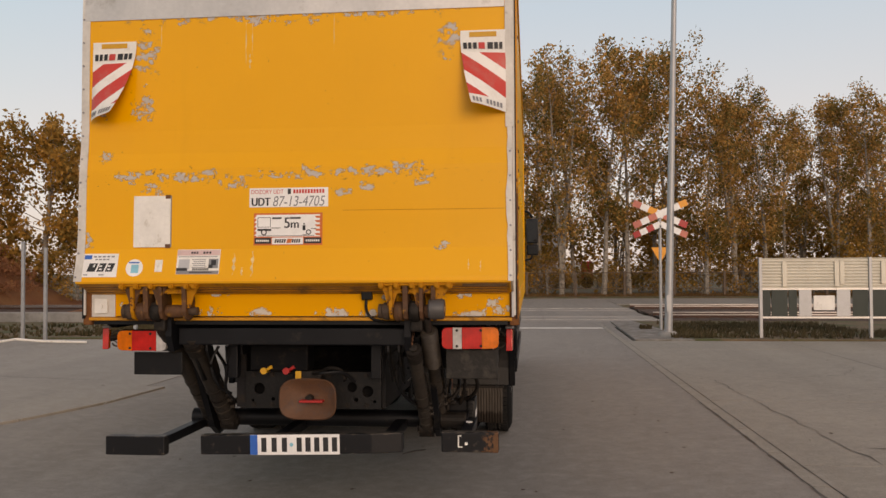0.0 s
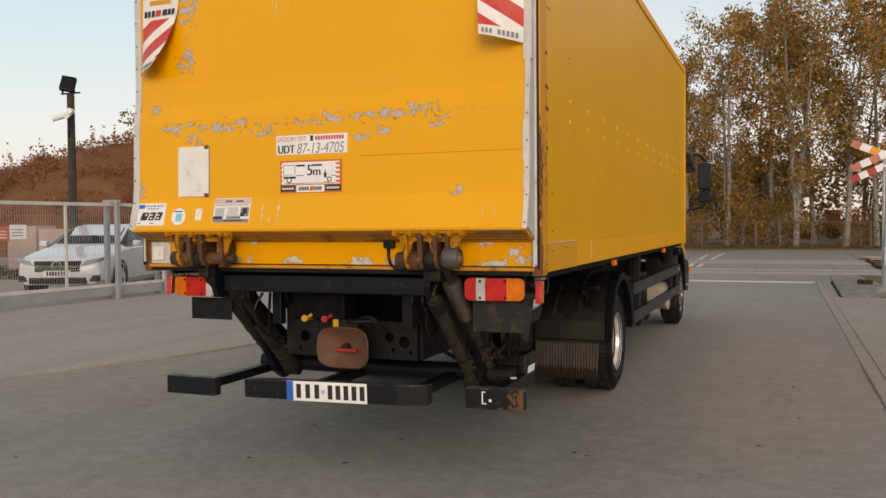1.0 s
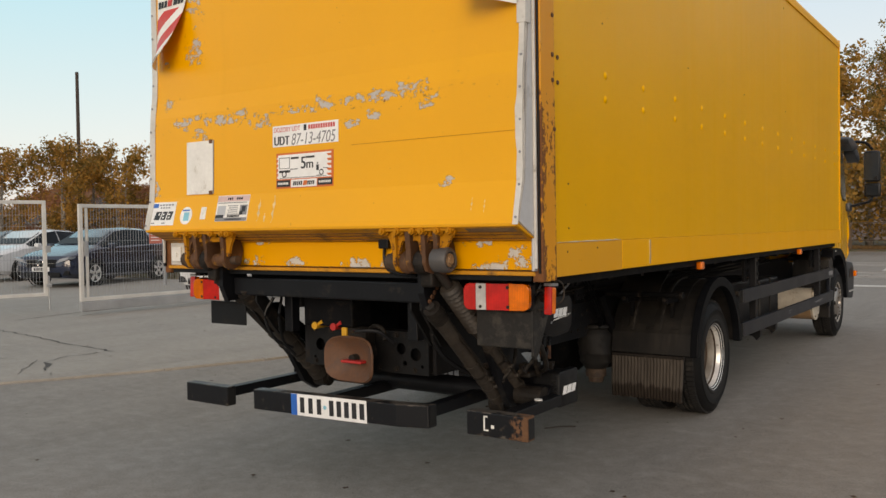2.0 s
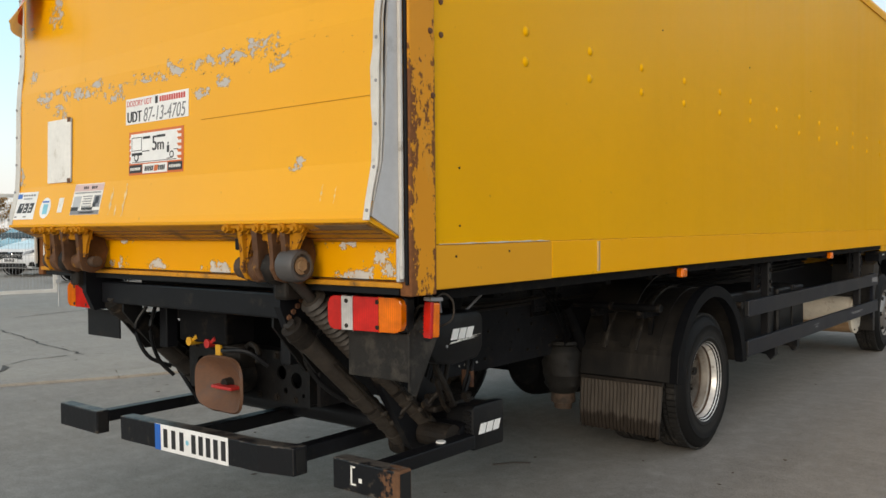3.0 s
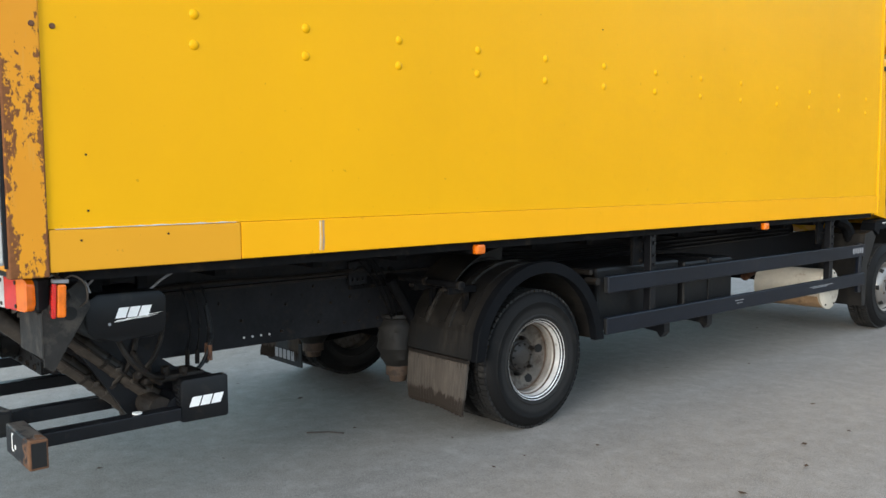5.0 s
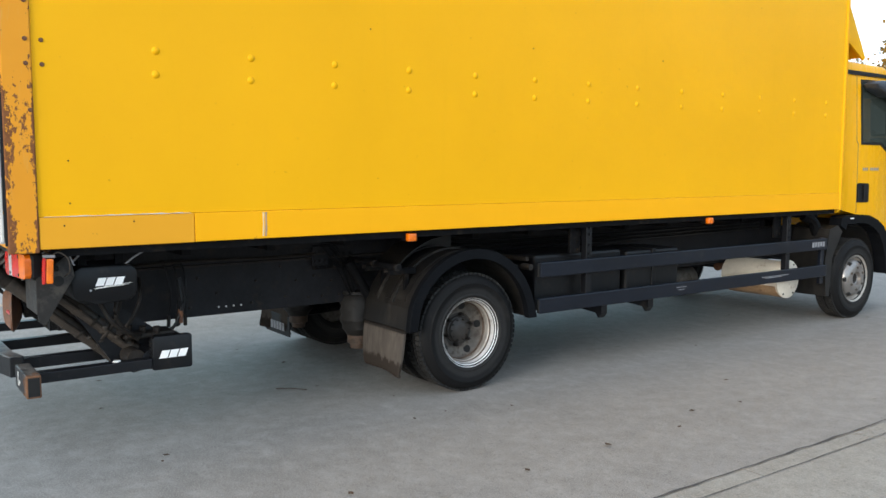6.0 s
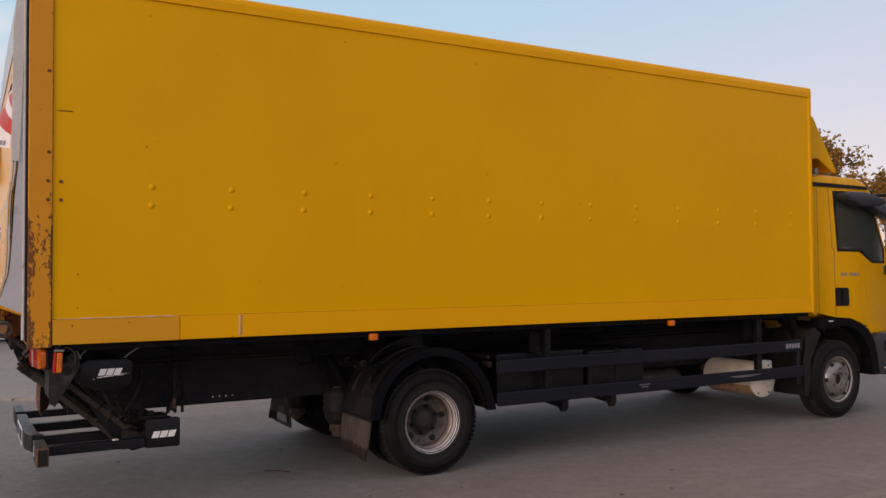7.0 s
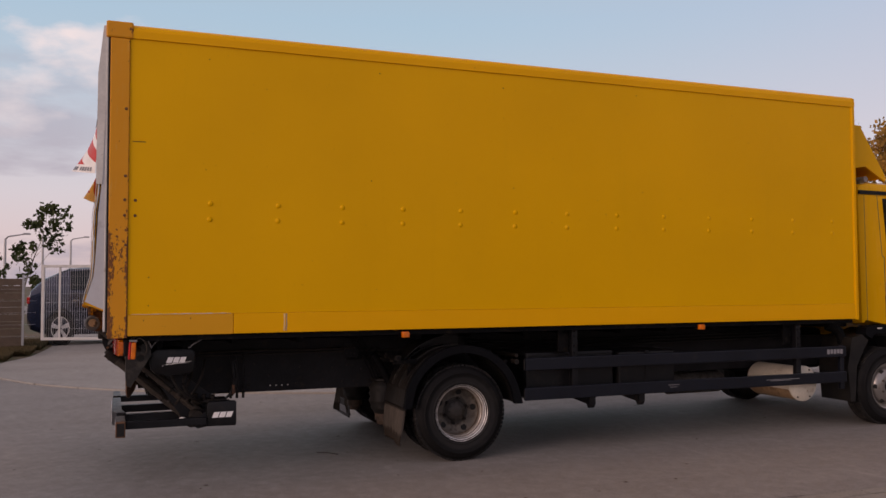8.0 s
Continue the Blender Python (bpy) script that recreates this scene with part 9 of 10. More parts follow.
for k in range(6):
    x, y = -62 - 11 * k, -7.6 + 1.7 * k
    sl = empty("street_lamp", (x, y, 0), "distant grey street lamp with a curved arm", "street lamp", "row of street lamps")
    mk("post", lambda bm: tube(bm, [(0, 0, 0), (0, 0, 4.9 + 0.5 * k), (0.05, 0.2, 5.1 + 0.5 * k), (0.1, 1.3, 5.3 + 0.5 * k)], [0.12, 0.09, 0.06, 0.045], 8), M["galv"], sl)
    mk("head", lambda bm: box(bm, -0.1, 0.3, 1.2, 1.7, 5.26 + 0.5 * k, 5.38 + 0.5 * k, 0.03), M["galv"], sl)

# ---- cars ----
CAR_STATIONS = {
    "saloon": [(-2.28, 0.36, 0.60, 0.62, 0.62, 0.55), (-2.2, 0.24, 0.70, 0.74, 0.78, 0.6), (-1.9, 0.20, 0.78, 0.82, 0.86, 0.65), (-1.2, 0.19, 0.90, 0.93, 0.89, 0.66), (-0.95, 0.19, 0.93, 0.99, 0.89, 0.68), (-0.2, 0.19, 0.95, 1.38, 0.89, 0.60),
               (0.3, 0.19, 0.96, 1.42, 0.89, 0.60), (0.9, 0.19, 0.98, 1.38, 0.89, 0.58), (1.65, 0.20, 1.00, 1.10, 0.88, 0.62), (2.15, 0.26, 0.98, 1.03, 0.84, 0.65), (2.33, 0.36, 0.80, 0.86, 0.76, 0.6)],
    "hatch": [(-2.10, 0.36, 0.62, 0.64, 0.64, 0.55), (-2.02, 0.24, 0.74, 0.78, 0.80, 0.6), (-1.7, 0.20, 0.84, 0.88, 0.87, 0.65), (-1.1, 0.19, 0.95, 0.99, 0.89, 0.66), (-0.9, 0.19, 0.97, 1.04, 0.89, 0.68), (-0.15, 0.19, 0.99, 1.43, 0.89, 0.62),
              (0.4, 0.19, 1.00, 1.48, 0.89, 0.62), (1.2, 0.19, 1.02, 1.44, 0.89, 0.60), (1.85, 0.22, 1.03, 1.22, 0.87, 0.62), (2.1, 0.30, 0.96, 1.02, 0.82, 0.62), (2.18, 0.42, 0.8, 0.84, 0.78, 0.6)],
}


def car(kind, x, y, turn, paint, label, group="cars in the car park"):
    """A parked car with its nose towards -y before it is turned."""
    st = CAR_STATIONS[kind]
    c = empty("car", (x, y, 0.01), label, "car", group)
    c.rotation_euler = (0, 0, radians(turn))
    vs, fs = [], []
    ring = None
    for (s, zb, belt, top, w, wr) in st:
        glass = top - belt > 0.12
        prof = [(w * 0.86, zb), (w * 0.97, zb + 0.10), (w, zb + (belt - zb) * 0.55), (w * 0.97, belt - 0.04), (w * 0.93, belt)]
        prof += [((w * 0.93 + wr) / 2, belt + (top - belt) * 0.5), (wr, top - 0.05 * glass), (wr * 0.75, top)]
        pts = [(px, s, pz) for px, pz in prof] + [(-px, s, pz) for px, pz in prof[::-1]]
        base = len(vs)
        vs += pts
        n = len(pts)
        if ring is not None:
            for k in range(n):
                fs.append((ring + k, ring + (k + 1) % n, base + (k + 1) % n, base + k))
        else:
            fs.append(tuple(range(base, base + n))[::-1])
        ring = base
    fs.append(tuple(range(ring, ring + 16)))
    shell2 = from_lists("body", vs, fs, paint, c)
    for p in shell2.data.polygons:
        p.use_smooth = True
    shell2.data.set_sharp_from_angle(angle=radians(32))
    # windows just outside the shell
    def pane(name, quads, off):
        bm = bmesh.new()
        for q in quads:
            vv = [Vector(v) for v in q]
            nrm = (vv[1] - vv[0]).cross(vv[2] - vv[0]).normalized()
            cen = sum(vv, Vector()) / 4
            if nrm.dot(cen - Vector((0, 0.3, 0.6))) < 0:
                nrm = -nrm
            a = [bm.verts.new(cen + (v - cen) * 0.93 + nrm * off) for v in vv]
            b = [bm.verts.new(cen + (v - cen) * 0.93 + nrm * (off - 0.006)) for v in vv]
            bm.faces.new(a)
            bm.faces.new(b[::-1])
            for k in range(4):
                bm.faces.new((a[k], b[k], b[(k + 1) % 4], a[(k + 1) % 4]))
        bmesh.ops.recalc_face_normals(bm, faces=bm.faces)
        part(name, bm, M["car_glass"], c)
    P = lambda i, k: vs[i * 16 + k]
    for s in (0, 1):
        f = (lambda k: k) if s == 0 else (lambda k: 15 - k)
        for i in range(5, 7):
            pane("side_window", [(P(i, f(4)), P(i + 1, f(4)), P(i + 1, f(6)), P(i, f(6)))], 0.018)
        pane("quarter_window", [(P(4, f(4)), P(5, f(4)), P(5, f(6)), P(4, f(6)))], 0.018)
    pane("windscreen", [(P(4, 6), P(4, 9), P(5, 9), P(5, 6))], 0.022)
    pane("rear_window", [(P(7, 6), P(7, 9), P(8, 9), P(8, 6))], 0.022)
    nose = st[0][0]
    mk("grille", lambda bm: [box(bm, -0.42, 0.42, nose - 0.02, nose + 0.06, 0.50 + 0.045 * k, 0.525 + 0.045 * k, 0.004) for k in range(4)] + [box(bm, -0.45, 0.45, nose + 0.0, nose + 0.09, 0.48, 0.70, 0.01)], M["plastic"], c)
    mk("lower_grille", lambda bm: (box(bm, -0.55, 0.55, nose - 0.015, nose + 0.10, 0.26, 0.38, 0.01), box(bm, -0.78, -0.60, nose + 0.03, nose + 0.12, 0.30, 0.42, 0.01), box(bm, 0.60, 0.78, nose + 0.03, nose + 0.12, 0.30, 0.42, 0.01)), M["plastic"], c)
    mk("badge", lambda bm: (lathe(bm, [(0.085, -0.008), (0.10, 0.0), (0.085, 0.008)], (0, nose - 0.03, 0.60), "y", 20), box(bm, -0.40, 0.40, nose - 0.032, nose - 0.02, 0.592, 0.606)), M["chrome"], c)
    for s in (1, -1):
        bm = bmesh.new()
        prism(bm, [(0.44 * s, 0.60), (0.80 * s, 0.70), (0.83 * s, 0.76), (0.56 * s, 0.71)], nose - 0.005, nose + 0.24, "xz")
        part("headlight", bm, M["lamp_glass"], c)
        mk("door_mirror", lambda bm: box(bm, *sorted((0.90 * s, 1.06 * s)), -0.78, -0.62, 0.95, 1.07, 0.03), paint, c)
        mk("door_handle", lambda bm: [box(bm, *sorted((0.885 * s, 0.91 * s)), yy, yy + 0.18, 0.82, 0.845, 0.004) for yy in (0.02, 0.95)], M["chrome"], c)
        mk("tail_lamp", lambda bm: box(bm, *sorted((0.50 * s, 0.80 * s)), st[-2][0] + 0.02, st[-1][0] + 0.01, 0.78, 0.90, 0.01), M["red_lens"], c)
        for wy in (nose + 0.86, nose + 3.5):
            wob = empty("wheel")
            wob.parent = c
            wob.matrix_basis = pose(0.79 * s, wy, 0.315, 0, 0, 0 if s > 0 else 180)
            mk("tyre", lambda bm: lathe(bm, [(0.20, -0.09), (0.30, -0.10), (0.315, -0.07), (0.315, 0.07), (0.30, 0.10), (0.215, 0.105)], (0, 0, 0), "x", 32), M["rubber"], wob, "", True)
            mk("rim", lambda bm: ([box(bm, 0.085, 0.105, -0.022, 0.022, 0.03, 0.205, 0.006, Matrix.Rotation(2 * math.pi * k / 5 + t, 4, "X")) for k in range(5) for t in (-0.12, 0.12)], lathe(bm, [(0.20, 0.085), (0.22, 0.108), (0.20, 0.10)], (0, 0, 0), "x", 28)), M["rim"], wob)
            mk("brake", lambda bm: cyl(bm, (0.05, 0, 0), (0.06, 0, 0), 0.20, seg=24), M["hole"], wob)
            mk("arch", lambda bm: lathe(bm, [(0.33, 0.112), (0.36, 0.122), (0.36, 0.08)], (0, 0, 0.01), "x", 32), M["plastic"], wob)
    pl = mk("number_plate", lambda bm: box(bm, -0.26, 0.26, nose - 0.035, nose - 0.018, 0.405, 0.515, 0.002), M["white"], c)
    mk("plate_bars", lambda bm: [box(bm, -0.20 + 0.055 * k, -0.16 + 0.055 * k, nose - 0.037, nose - 0.0355, 0.42, 0.50) for k in range(7)], M["ink"], pl)
    return c


car("saloon", -11.42, 10.32, 22, M["car_white"], "white saloon car parked nose outward behind the gate")
car("hatch", -17.78, 10.36, 18, M["car_navy"], "dark blue hatchback parked nose outward")
car("hatch", -22.06, 10.80, 18, M["car_white"], "white hatchback parked beside a dark blue one")
car("hatch", -26.2, 12.0, 18, M["car_grey"], "dark grey hatchback in the parked row")
car("hatch", -30.0, 13.2, 18, M["car_navy"], "dark hatchback at the end of the parked row")
car("hatch", -15.9, 0.10, 184, M["car_navy"], "dark blue car parked behind the open gate leaf").scale = (1.08, 0.94, 1.30)


# ---- trees and scrub ----
def leaf_cloud(name, blobs, count, size, mat, parent, seed, flat=0.6):
    """Many small leaf clumps spread through ellipsoids (x, y, z, rx, ry, rz, weight)."""
    r = np.random.default_rng(seed)
    wts = np.array([b[6] for b in blobs], float)
    pick = r.choice(len(blobs), count, p=wts / wts.sum())
    B = np.array([b[:6] for b in blobs], float)[pick]
    d = r.normal(size=(count, 3))
    d /= np.linalg.norm(d, axis=1)[:, None]
    rad = r.random(count) ** flat
    c = B[:, :3] + d * rad[:, None] * B[:, 3:]
    u = r.normal(size=(count, 3))
    u /= np.linalg.norm(u, axis=1)[:, None]
    v = np.cross(u, r.normal(size=(count, 3)))
    v /= np.linalg.norm(v, axis=1)[:, None]
    s = size * r.uniform(0.5, 1.25, count)[:, None]
    quad = np.stack([c - u * s, c + v * s * 0.62 - u * s * 0.15, c + u * s, c - v * s * 0.62 + u * s * 0.1], 1).reshape(-1, 3)
    faces = np.arange(count * 4).reshape(-1, 4)
    o = from_lists(name, quad.tolist(), faces.tolist(), mat, parent)
    return tagged(o, kind="stuff")


def grow_tree(height, spread, seed, leaf_mat, leaves, size, bare=0.25, trunk_r=0.14, upright=1.0, stems=1):
    """A tree about its foot: tapered trunks, limbs, clouds of leaves round the limbs' outer parts."""
    r = random.Random(seed)
    t = empty("tree")
    blobs = []
    bm = bmesh.new()
    for sidx in range(stems):
        lean = Vector((r.uniform(-0.06, 0.06), r.uniform(-0.06, 0.06), 0)) * height * (1.0 if stems == 1 else 1.8)
        trunk = [Vector((lean.x * k ** 1.3 + r.uniform(-0.05, 0.05), lean.y * k ** 1.3 + r.uniform(-0.05, 0.05), height * 0.93 * k)) for k in (0, 0.15, 0.3, 0.5, 0.7, 0.85, 1.0)]
        tube(bm, trunk, [trunk_r * q for q in (1.25, 1.0, 0.85, 0.65, 0.42, 0.26, 0.10)], 8)
        n = int(9 + height * 1.1)
        for i in range(n):
            f = bare + (1 - bare) * (i + r.random()) / n
            k = min(int(f * 6), 5)
            p = trunk[k].lerp(trunk[k + 1], f * 6 - k)
            a = r.uniform(0, 2 * math.pi)
            reach = spread * (0.35 + 0.65 * math.sin(math.pi * min(1, max(0.05, (f - bare) / (1 - bare) * 0.85 + 0.12)))) * r.uniform(0.6, 1.15)
            up = reach * upright * r.uniform(0.5, 1.2)
            q = p + Vector((math.cos(a) * reach, math.sin(a) * reach, up))
            mid2 = p.lerp(q, 0.5) + Vector((0, 0, -0.08 * reach))
            tube(bm, [p, mid2, q], [trunk_r * 0.30 * (1 - 0.6 * f), trunk_r * 0.16 * (1 - 0.5 * f), 0.008], 5)
            for w in (0.5, 0.78, 1.0, 1.12):
                b = p.lerp(q, w)
                rr = spread * r.uniform(0.16, 0.34)
                blobs.append((b.x + r.uniform(-0.2, 0.2), b.y + r.uniform(-0.2, 0.2), b.z + r.uniform(-0.2, 0.3), rr, rr, rr * r.uniform(0.9, 1.6), r.uniform(0.3, 1.2)))
        tip = trunk[-1]
        blobs.append((tip.x, tip.y, tip.z + 0.2, spread * 0.2, spread * 0.2, spread * 0.4, 0.8))
    part("trunk", bm, M["bark"], t, "", True)
    leaf_cloud("crown", blobs, leaves, size, leaf_mat, t, seed, 0.5)
    return t


def plant(kinds, spots, label, group, seed):
    r = random.Random(seed)
    used = set()
    for k, (x, y, h) in enumerate(spots):
        i = k % len(kinds)
        src, hh = kinds[i]
        s = h / hh
        m = Matrix.Translation((x, y, 0.03)) @ Matrix.Rotation(r.uniform(0, 6.28), 4, "Z") @ Matrix.Diagonal((s * r.uniform(0.9, 1.1), s * r.uniform(0.9, 1.1), s, 1))
        if i in used:
            o = copy_thing(src, m)
            o.scale = m.to_scale()
        else:
            o = src
            used.add(i)
            o.matrix_basis = m
        tagged(o, label, "tree", group)


pop = [(grow_tree(12.0, 2.3, 11 + k, M["poplar"], 6900, 0.091, 0.25, 0.13, 1.2, 1 + k % 2), 13.2) for k in range(5)]
rr = random.Random(21)
spots = []
for i in range(15):
    x = -1.5 + i * 1.55 + rr.uniform(-0.5, 0.5)
    h = (9.6 if x < -0.2 else 10.8 if x < 1.6 else 12.6) if x < 9.2 else 9.6
    spots.append((x, 36.2 + rr.uniform(-1.0, 1.6), h * rr.uniform(0.90, 1.04)))
for i in range(12):
    x = -3 + i * 2.3 + rr.uniform(-0.8, 0.8)
    spots.append((x, 40.5 + rr.uniform(-1.5, 2.5), ((8.6 if x < 0 else 12.4) if x < 10 else 9.4) * rr.uniform(0.85, 1.02)))
for i in range(8):
    spots.append((34 + i * 4.0, 22 + 1.6 * i + rr.uniform(-2, 2), 10.5 * rr.uniform(0.8, 1.1)))
for i in range(10):
    spots.append((21 + i * 3.4, 38 + rr.uniform(-2, 4), 9.5 * rr.uniform(0.8, 1.1)))
spots = [(1.5 + (x - 1.5) * 1.17, (y + 4.5) * 1.17 - 4.5, h * (1.17 if x < 9.2 else 1.22)) for x, y, h in spots]
plant(pop, spots, "tall slender poplar with thinning orange-brown autumn leaves", "row of poplars", 4)
grn = [(grow_tree(8.0, 2.4, 41 + k, M["green_tree"], 6600, 0.125, 0.12, 0.13, 0.8, 2), 8.6) for k in range(3)]
spots = [(-24.5, 32.5, 9.0), (-22.3, 34.0, 8.9), (-27.0, 33.0, 8.5), (-20.0, 36.0, 8.4), (-17.5, 38.0, 6.2), (-14.0, 36.5, 6.0), (-11.0, 38.0, 9.0), (-8.0, 37.0, 8.2), (-5.4, 39.0, 9.5),
         (-33.0, 15.6, 5.2), (-31.5, 17.6, 5.4), (-30.2, 19.6, 5.3), (-34.0, 20.5, 5.4), (-38.5, 15.5, 3.0)]
plant(grn, spots, "broad tree in late green and ochre leaf", "trees behind the yard", 6)
bush = [(grow_tree(2.2, 1.5, 71 + k, M["green_tree"], 1700, 0.075, 0.02, 0.05, 0.6, 3), 2.2) for k in range(2)]
spots = [(-2 + 2.1 * i + rr.uniform(-0.6, 0.6), 42.4 + rr.uniform(-0.4, 0.8), rr.uniform(1.4, 2.6)) for i in range(18)] + [(-25 + 2.6 * i, 34 + rr.uniform(-1, 1), rr.uniform(1.5, 2.6)) for i in range(9)]
spots += [(-8 + 1.9 * i + rr.uniform(-0.6, 0.6), 50.5 + rr.uniform(-1.5, 2.5), rr.uniform(3.4, 5.4)) for i in range(24)]
spots = [p for p in spots if not (p[1] > 40 and 3.3 < p[0] < 5.7)]   # open view to the lorry behind
spots += [(0.5 + 0.85 * i, 60.0 + rr.uniform(-0.5, 0.5), rr.uniform(1.0, 1.35)) for i in range(12)]
plant(bush, spots, "tangled bush in dull green and brown leaf", "bushes along the far fence", 8)

# small tree by the gate
sp = grow_tree(3.5, 0.52, 91, M["sap"], 800, 0.075, 0.34, 0.03, 1.7)
sp.matrix_basis = pose(-16.4, -2.45, 0, -17, 0, 0)
tagged(sp, "thin leaning sapling with dark leaves", "tree")
sp2 = grow_tree(2.1, 0.42, 93, M["sap"], 900, 0.055, 0.05, 0.03, 0.9)
sp2.location = (-16.9, -2.75, 0)
tagged(sp2, "dark leafy shrub behind the board fence", "bush")

# russet mound behind the car park
nx, ny = 60, 24
vs, fs = [], []
for j in range(ny + 1):
    for i in range(nx + 1):
        x, y = -52 + 38.0 * i / nx, 19.0 + 16.0 * j / ny
        k = math.sin(math.pi * j / ny) ** 0.8
        top = 4.4 + 0.9 * math.sin((x + 30) * 0.22)
        taper = min(1, max(0, (-19.5 - x) / 5.0)) * min(1, max(0, (x + 52) / 8))
        z = top * k * taper + 0.5 * noise.noise(Vector((x * 0.3, y * 0.3, 2.0))) * k
        vs.append((x, y, z - 0.02))
for j in range(ny):
    for i in range(nx):
        a = j * (nx + 1) + i
        fs.append((a, a + 1, a + nx + 2, a + nx + 1))
hill = from_lists("mound", vs, fs, M["russet"])
tagged(hill, "earth mound overgrown with russet dry scrub", "mound", kind="structure")
blobs = []
for k in range(900):
    v = vs[rr.randrange(len(vs))]
    if v[2] > 0.5:
        blobs.append((v[0], v[1], v[2] + 0.15, 0.8, 0.8, 0.35, 1))
for k in range(260):
    v = vs[rr.randrange(len(vs))]
    if v[2] > 2.5:
        blobs.append((v[0], v[1], v[2] + 0.55, 0.12, 0.12, rr.uniform(0.4, 0.9), 0.16))
leaf_cloud("scrub", blobs, 70000, 0.075, M["russet"], None, 17)
tagged(bpy.data.objects["scrub"], "russet dry scrub covering the mound", "scrub", kind="stuff")


# rough grass along verges
def tufts(name, areas, count, height, mat, seed, label):
    r = np.random.default_rng(seed)
    vs, fs = [], []
    for k in range(count):
        x0, x1, y0, y1 = areas[r.integers(len(areas))]
        x, y = r.uniform(x0, x1), r.uniform(y0, y1)
        for b in range(3):
            a, h = r.uniform(0, 6.28), height * r.uniform(0.4, 1.2)
            w = 0.012 + 0.012 * r.random()
            dx, dy = math.cos(a) * h * 0.5, math.sin(a) * h * 0.5
            n0 = len(vs)
            vs += [(x - w, y - w, 0.02), (x + w, y + w, 0.02), (x + dx, y + dy, 0.03 + h)]
            fs.append((n0, n0 + 1, n0 + 2))
    return tagged(from_lists(name, vs, fs, mat), label, "grass", kind="stuff")


tufts("grass", [(4.6, 13.0, 12.6, 14.6), (4.5, 8.5, 14.6, 17.6), (-30, -9, 12.2, 16.5), (-9, -4.6, 12.8, 17.0)], 5000, 0.10, M["grass"], 3, "rough green and brown grass along the tracks")
tufts("weeds", [(3.9, 4.15, 15.4, 15.7), (4.2, 5.0, 12.6, 13.2), (4.4, 4.9, 13.6, 14.2)], 260, 0.10, M["grass"], 9, "weeds on the gravel corner")
tufts("dry_grass", [(-12, 34, 40.6, 43.6)], 7000, 0.16, M["litter"], 5, "dry grass under the far trees")
tufts("entry_grass", [(-12.9, -9.2, -5.5, -2.1), (-13.0, -10.4, -2.2, -1.85), (-13.0, -11.6, -1.85, -1.55), (-16, -13.2, -2.6, -1.45)], 9000, 0.11, M["grass"], 7, "short grass beside the entry")

# far fence
ff = empty("far_fence", (0, 0, 0), "long wire fence with pale posts along the far street", "fence")
for i in range(16):
    x = -4.0 + i * 2.6
    mk("post", lambda bm: box(bm, x - 0.06, x + 0.06, 41.2, 41.32, 0.0, 1.36, 0.01), M["slat_wood"], ff)
mk("top_rail", lambda bm: (box(bm, -4, 35.5, 41.23, 41.28, 1.28, 1.32), box(bm, -4, 35.5, 41.23, 41.26, 0.45, 0.48)), M["slat_wood"], ff)
bm = bmesh.new()
for i in range(260):
    box(bm, -4 + 0.15 * i, -3.996 + 0.15 * i, 41.24, 41.244, 0.05, 1.28)
tagged(part("wire_mesh", bm, M["wood_pole"], ff), kind="stuff")

# things seen far off between the trunks
lorry = empty("distant_lorry", (4.55, 64.0, 0), "white lorry with a red cab far behind the trees", "truck")
mk("cargo_box", lambda bm: box(bm, -1.0, 0.9, 0, 2.5, 0.9, 2.1, 0.05), M["white"], lorry)
mk("cab", lambda bm: box(bm, 1.0, 1.9, 0, 2.4, 0.6, 2.2, 0.1), M["red_paint"], lorry)
for x in (-0.5, 1.4):
    mk("wheel", lambda bm: cyl(bm, (x, -0.05, 0.5), (x, 0.3, 0.5), 0.5, seg=20), M["rubber"], lorry)
wallh = empty("distant_house", (-3.0, 66.0, 0), "low pale pink house with a grey roof behind the trees", "house")
mk("wall", lambda bm: box(bm, -7, 7, 0, 8, 0, 3.4), M["pink_wall"], wallh)
mk("roof", lambda bm: prism(bm, [(-0.6, 3.4), (8.6, 3.4), (4.0, 6.2)], -7.5, 7.5), M["concrete"], wallh)
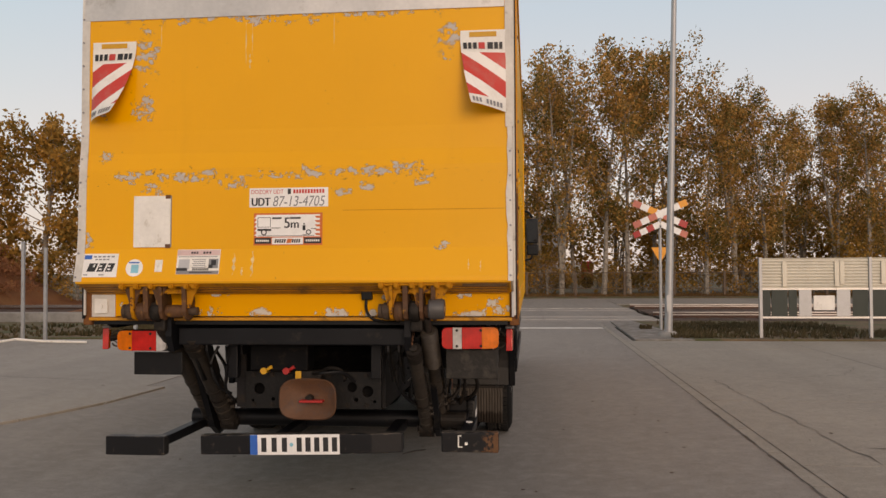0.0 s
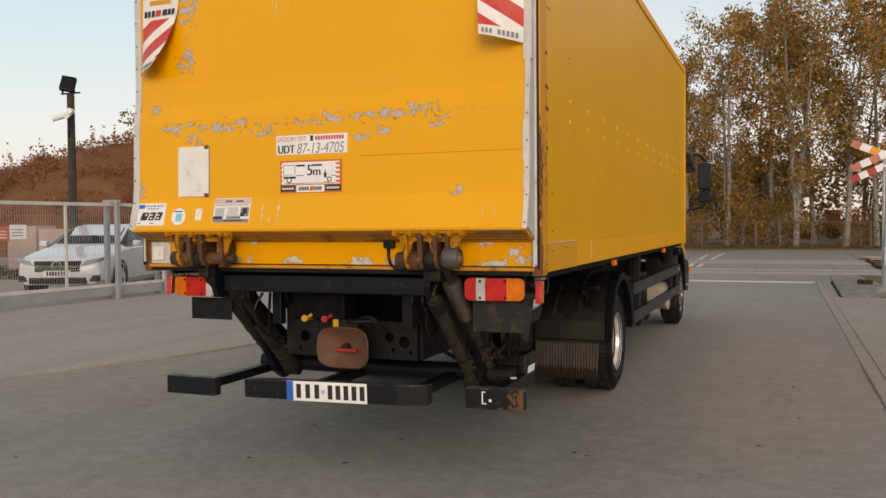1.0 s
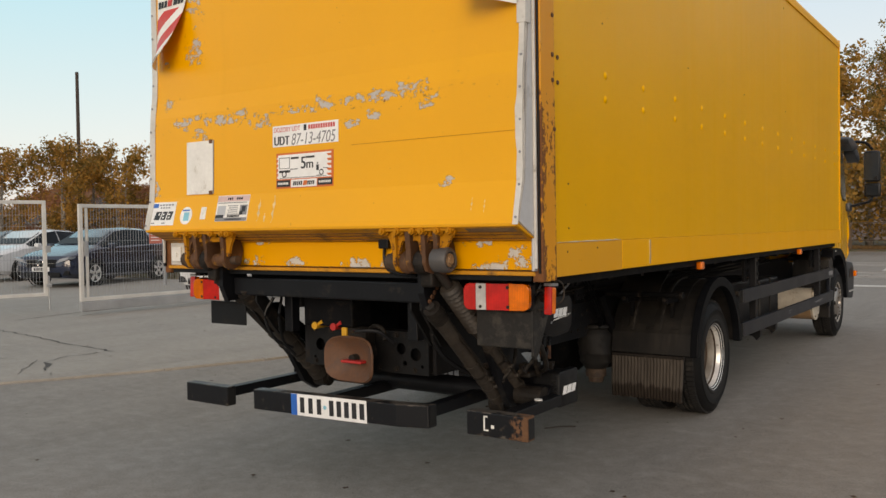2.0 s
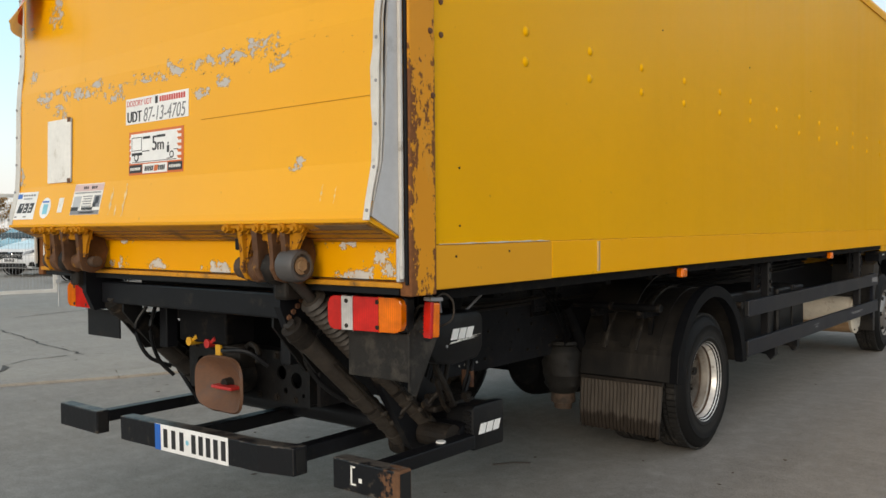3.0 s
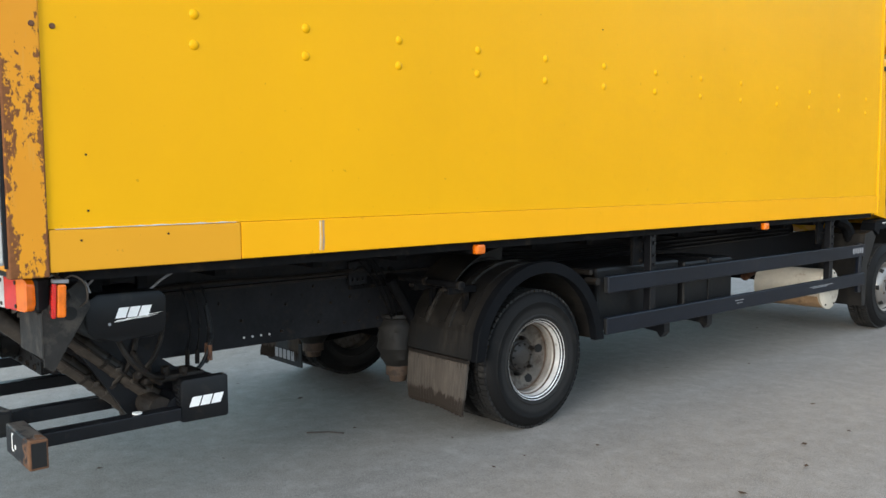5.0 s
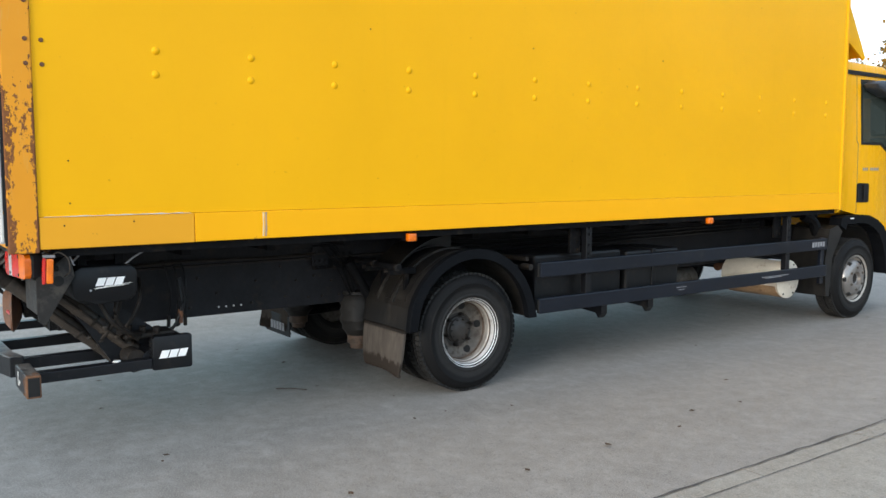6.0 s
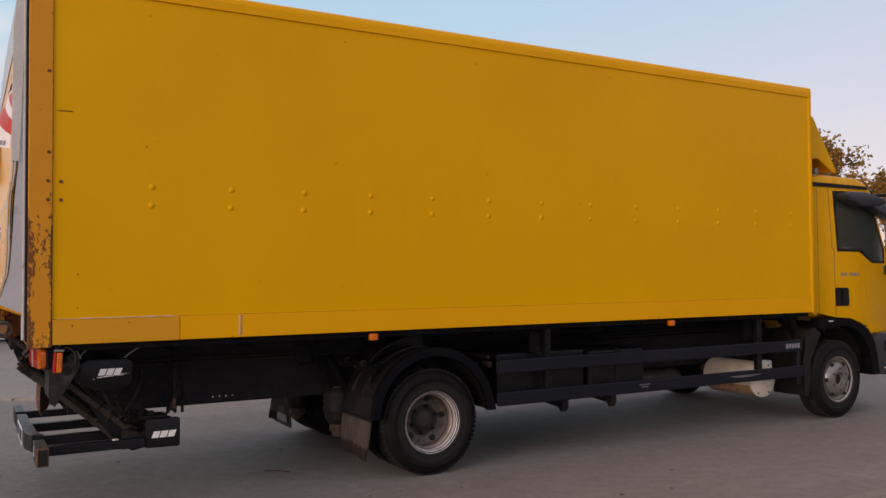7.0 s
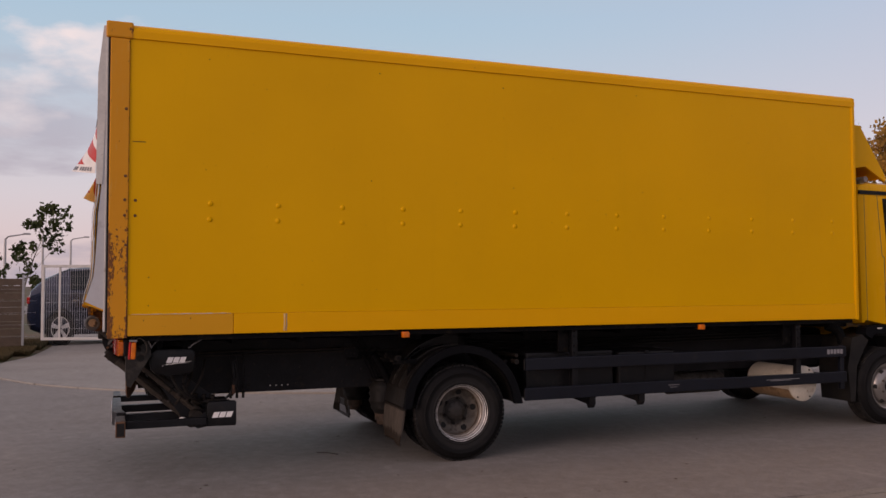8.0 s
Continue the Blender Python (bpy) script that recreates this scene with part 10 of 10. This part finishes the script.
for k in range(4):
    wd = mk("window", lambda bm: box(bm, -5.6 + 3.2 * k, -4.4 + 3.2 * k, -0.05, 0.02, 1.0, 2.3, 0.01), M["white"], wallh)
    mk("pane", lambda bm: box(bm, -5.5 + 3.2 * k, -4.5 + 3.2 * k, -0.06, -0.052, 1.1, 2.2), M["glass"], wd)
yh = empty("low_house", (-37.0, 24.0, 0), "low house with a dark roof behind the parked cars", "house")
mk("wall", lambda bm: box(bm, -4, 4, -3, 3, 0, 1.9), M["white_dirty"], yh)
mk("roof", lambda bm: prism(bm, [(-3.6, 1.9), (3.6, 1.9), (0.0, 3.3)], -4.4, 4.4), M["sleeper"], yh)
# blocks stacked behind the sliding gate
for k in range(3):
    tagged(mk("stone_block", lambda bm: box(bm, -20.2 + 1.3 * k, -19.0 + 1.3 * k, 15.4, 16.2, 0.0, 1.42 - 0.1 * (k % 3), 0.02), M["pink_wall"]), "pale pinkish stone block in a stacked row", "block", "stacked blocks")
bk = empty("wall_west", (0, 0, 0), "low concrete upstand along the tracks", "wall", kind="structure")
mk("upstand", lambda bm: box(bm, -40, -5.0, 17.9, 18.2, 0, 0.30, 0.02), M["concrete"], bk)

# fallen leaves and grit on the paving
vs, fs = [], []
r = np.random.default_rng(12)
for k in range(260):
    x, y = r.uniform(-8, 9), r.uniform(-3.5, 12)
    a, s = r.uniform(0, 6.28), r.uniform(0.006, 0.021)
    n0 = len(vs)
    for q in (0, 1.4, 3.1, 4.6):
        vs.append((x + s * math.cos(a + q) * (1.3 if q in (0, 3.1) else 0.7), y + s * math.sin(a + q), 0.010 + 0.006 * r.random()))
    fs.append((n0, n0 + 1, n0 + 2, n0 + 3))
tagged(from_lists("fallen_leaves", vs, fs, M["dead_leaf"]), "scattered dark fallen leaves on the paving", "leaves", kind="stuff")
mk("twig", lambda bm: tube(bm, [(0.36, 1.75, 0.005), (0.44, 1.84, 0.010), (0.51, 1.90, 0.006)], 0.004, 5), M["wood_pole"])
tagged(bpy.data.objects["twig"], "thin fallen twig on the concrete", "twig")
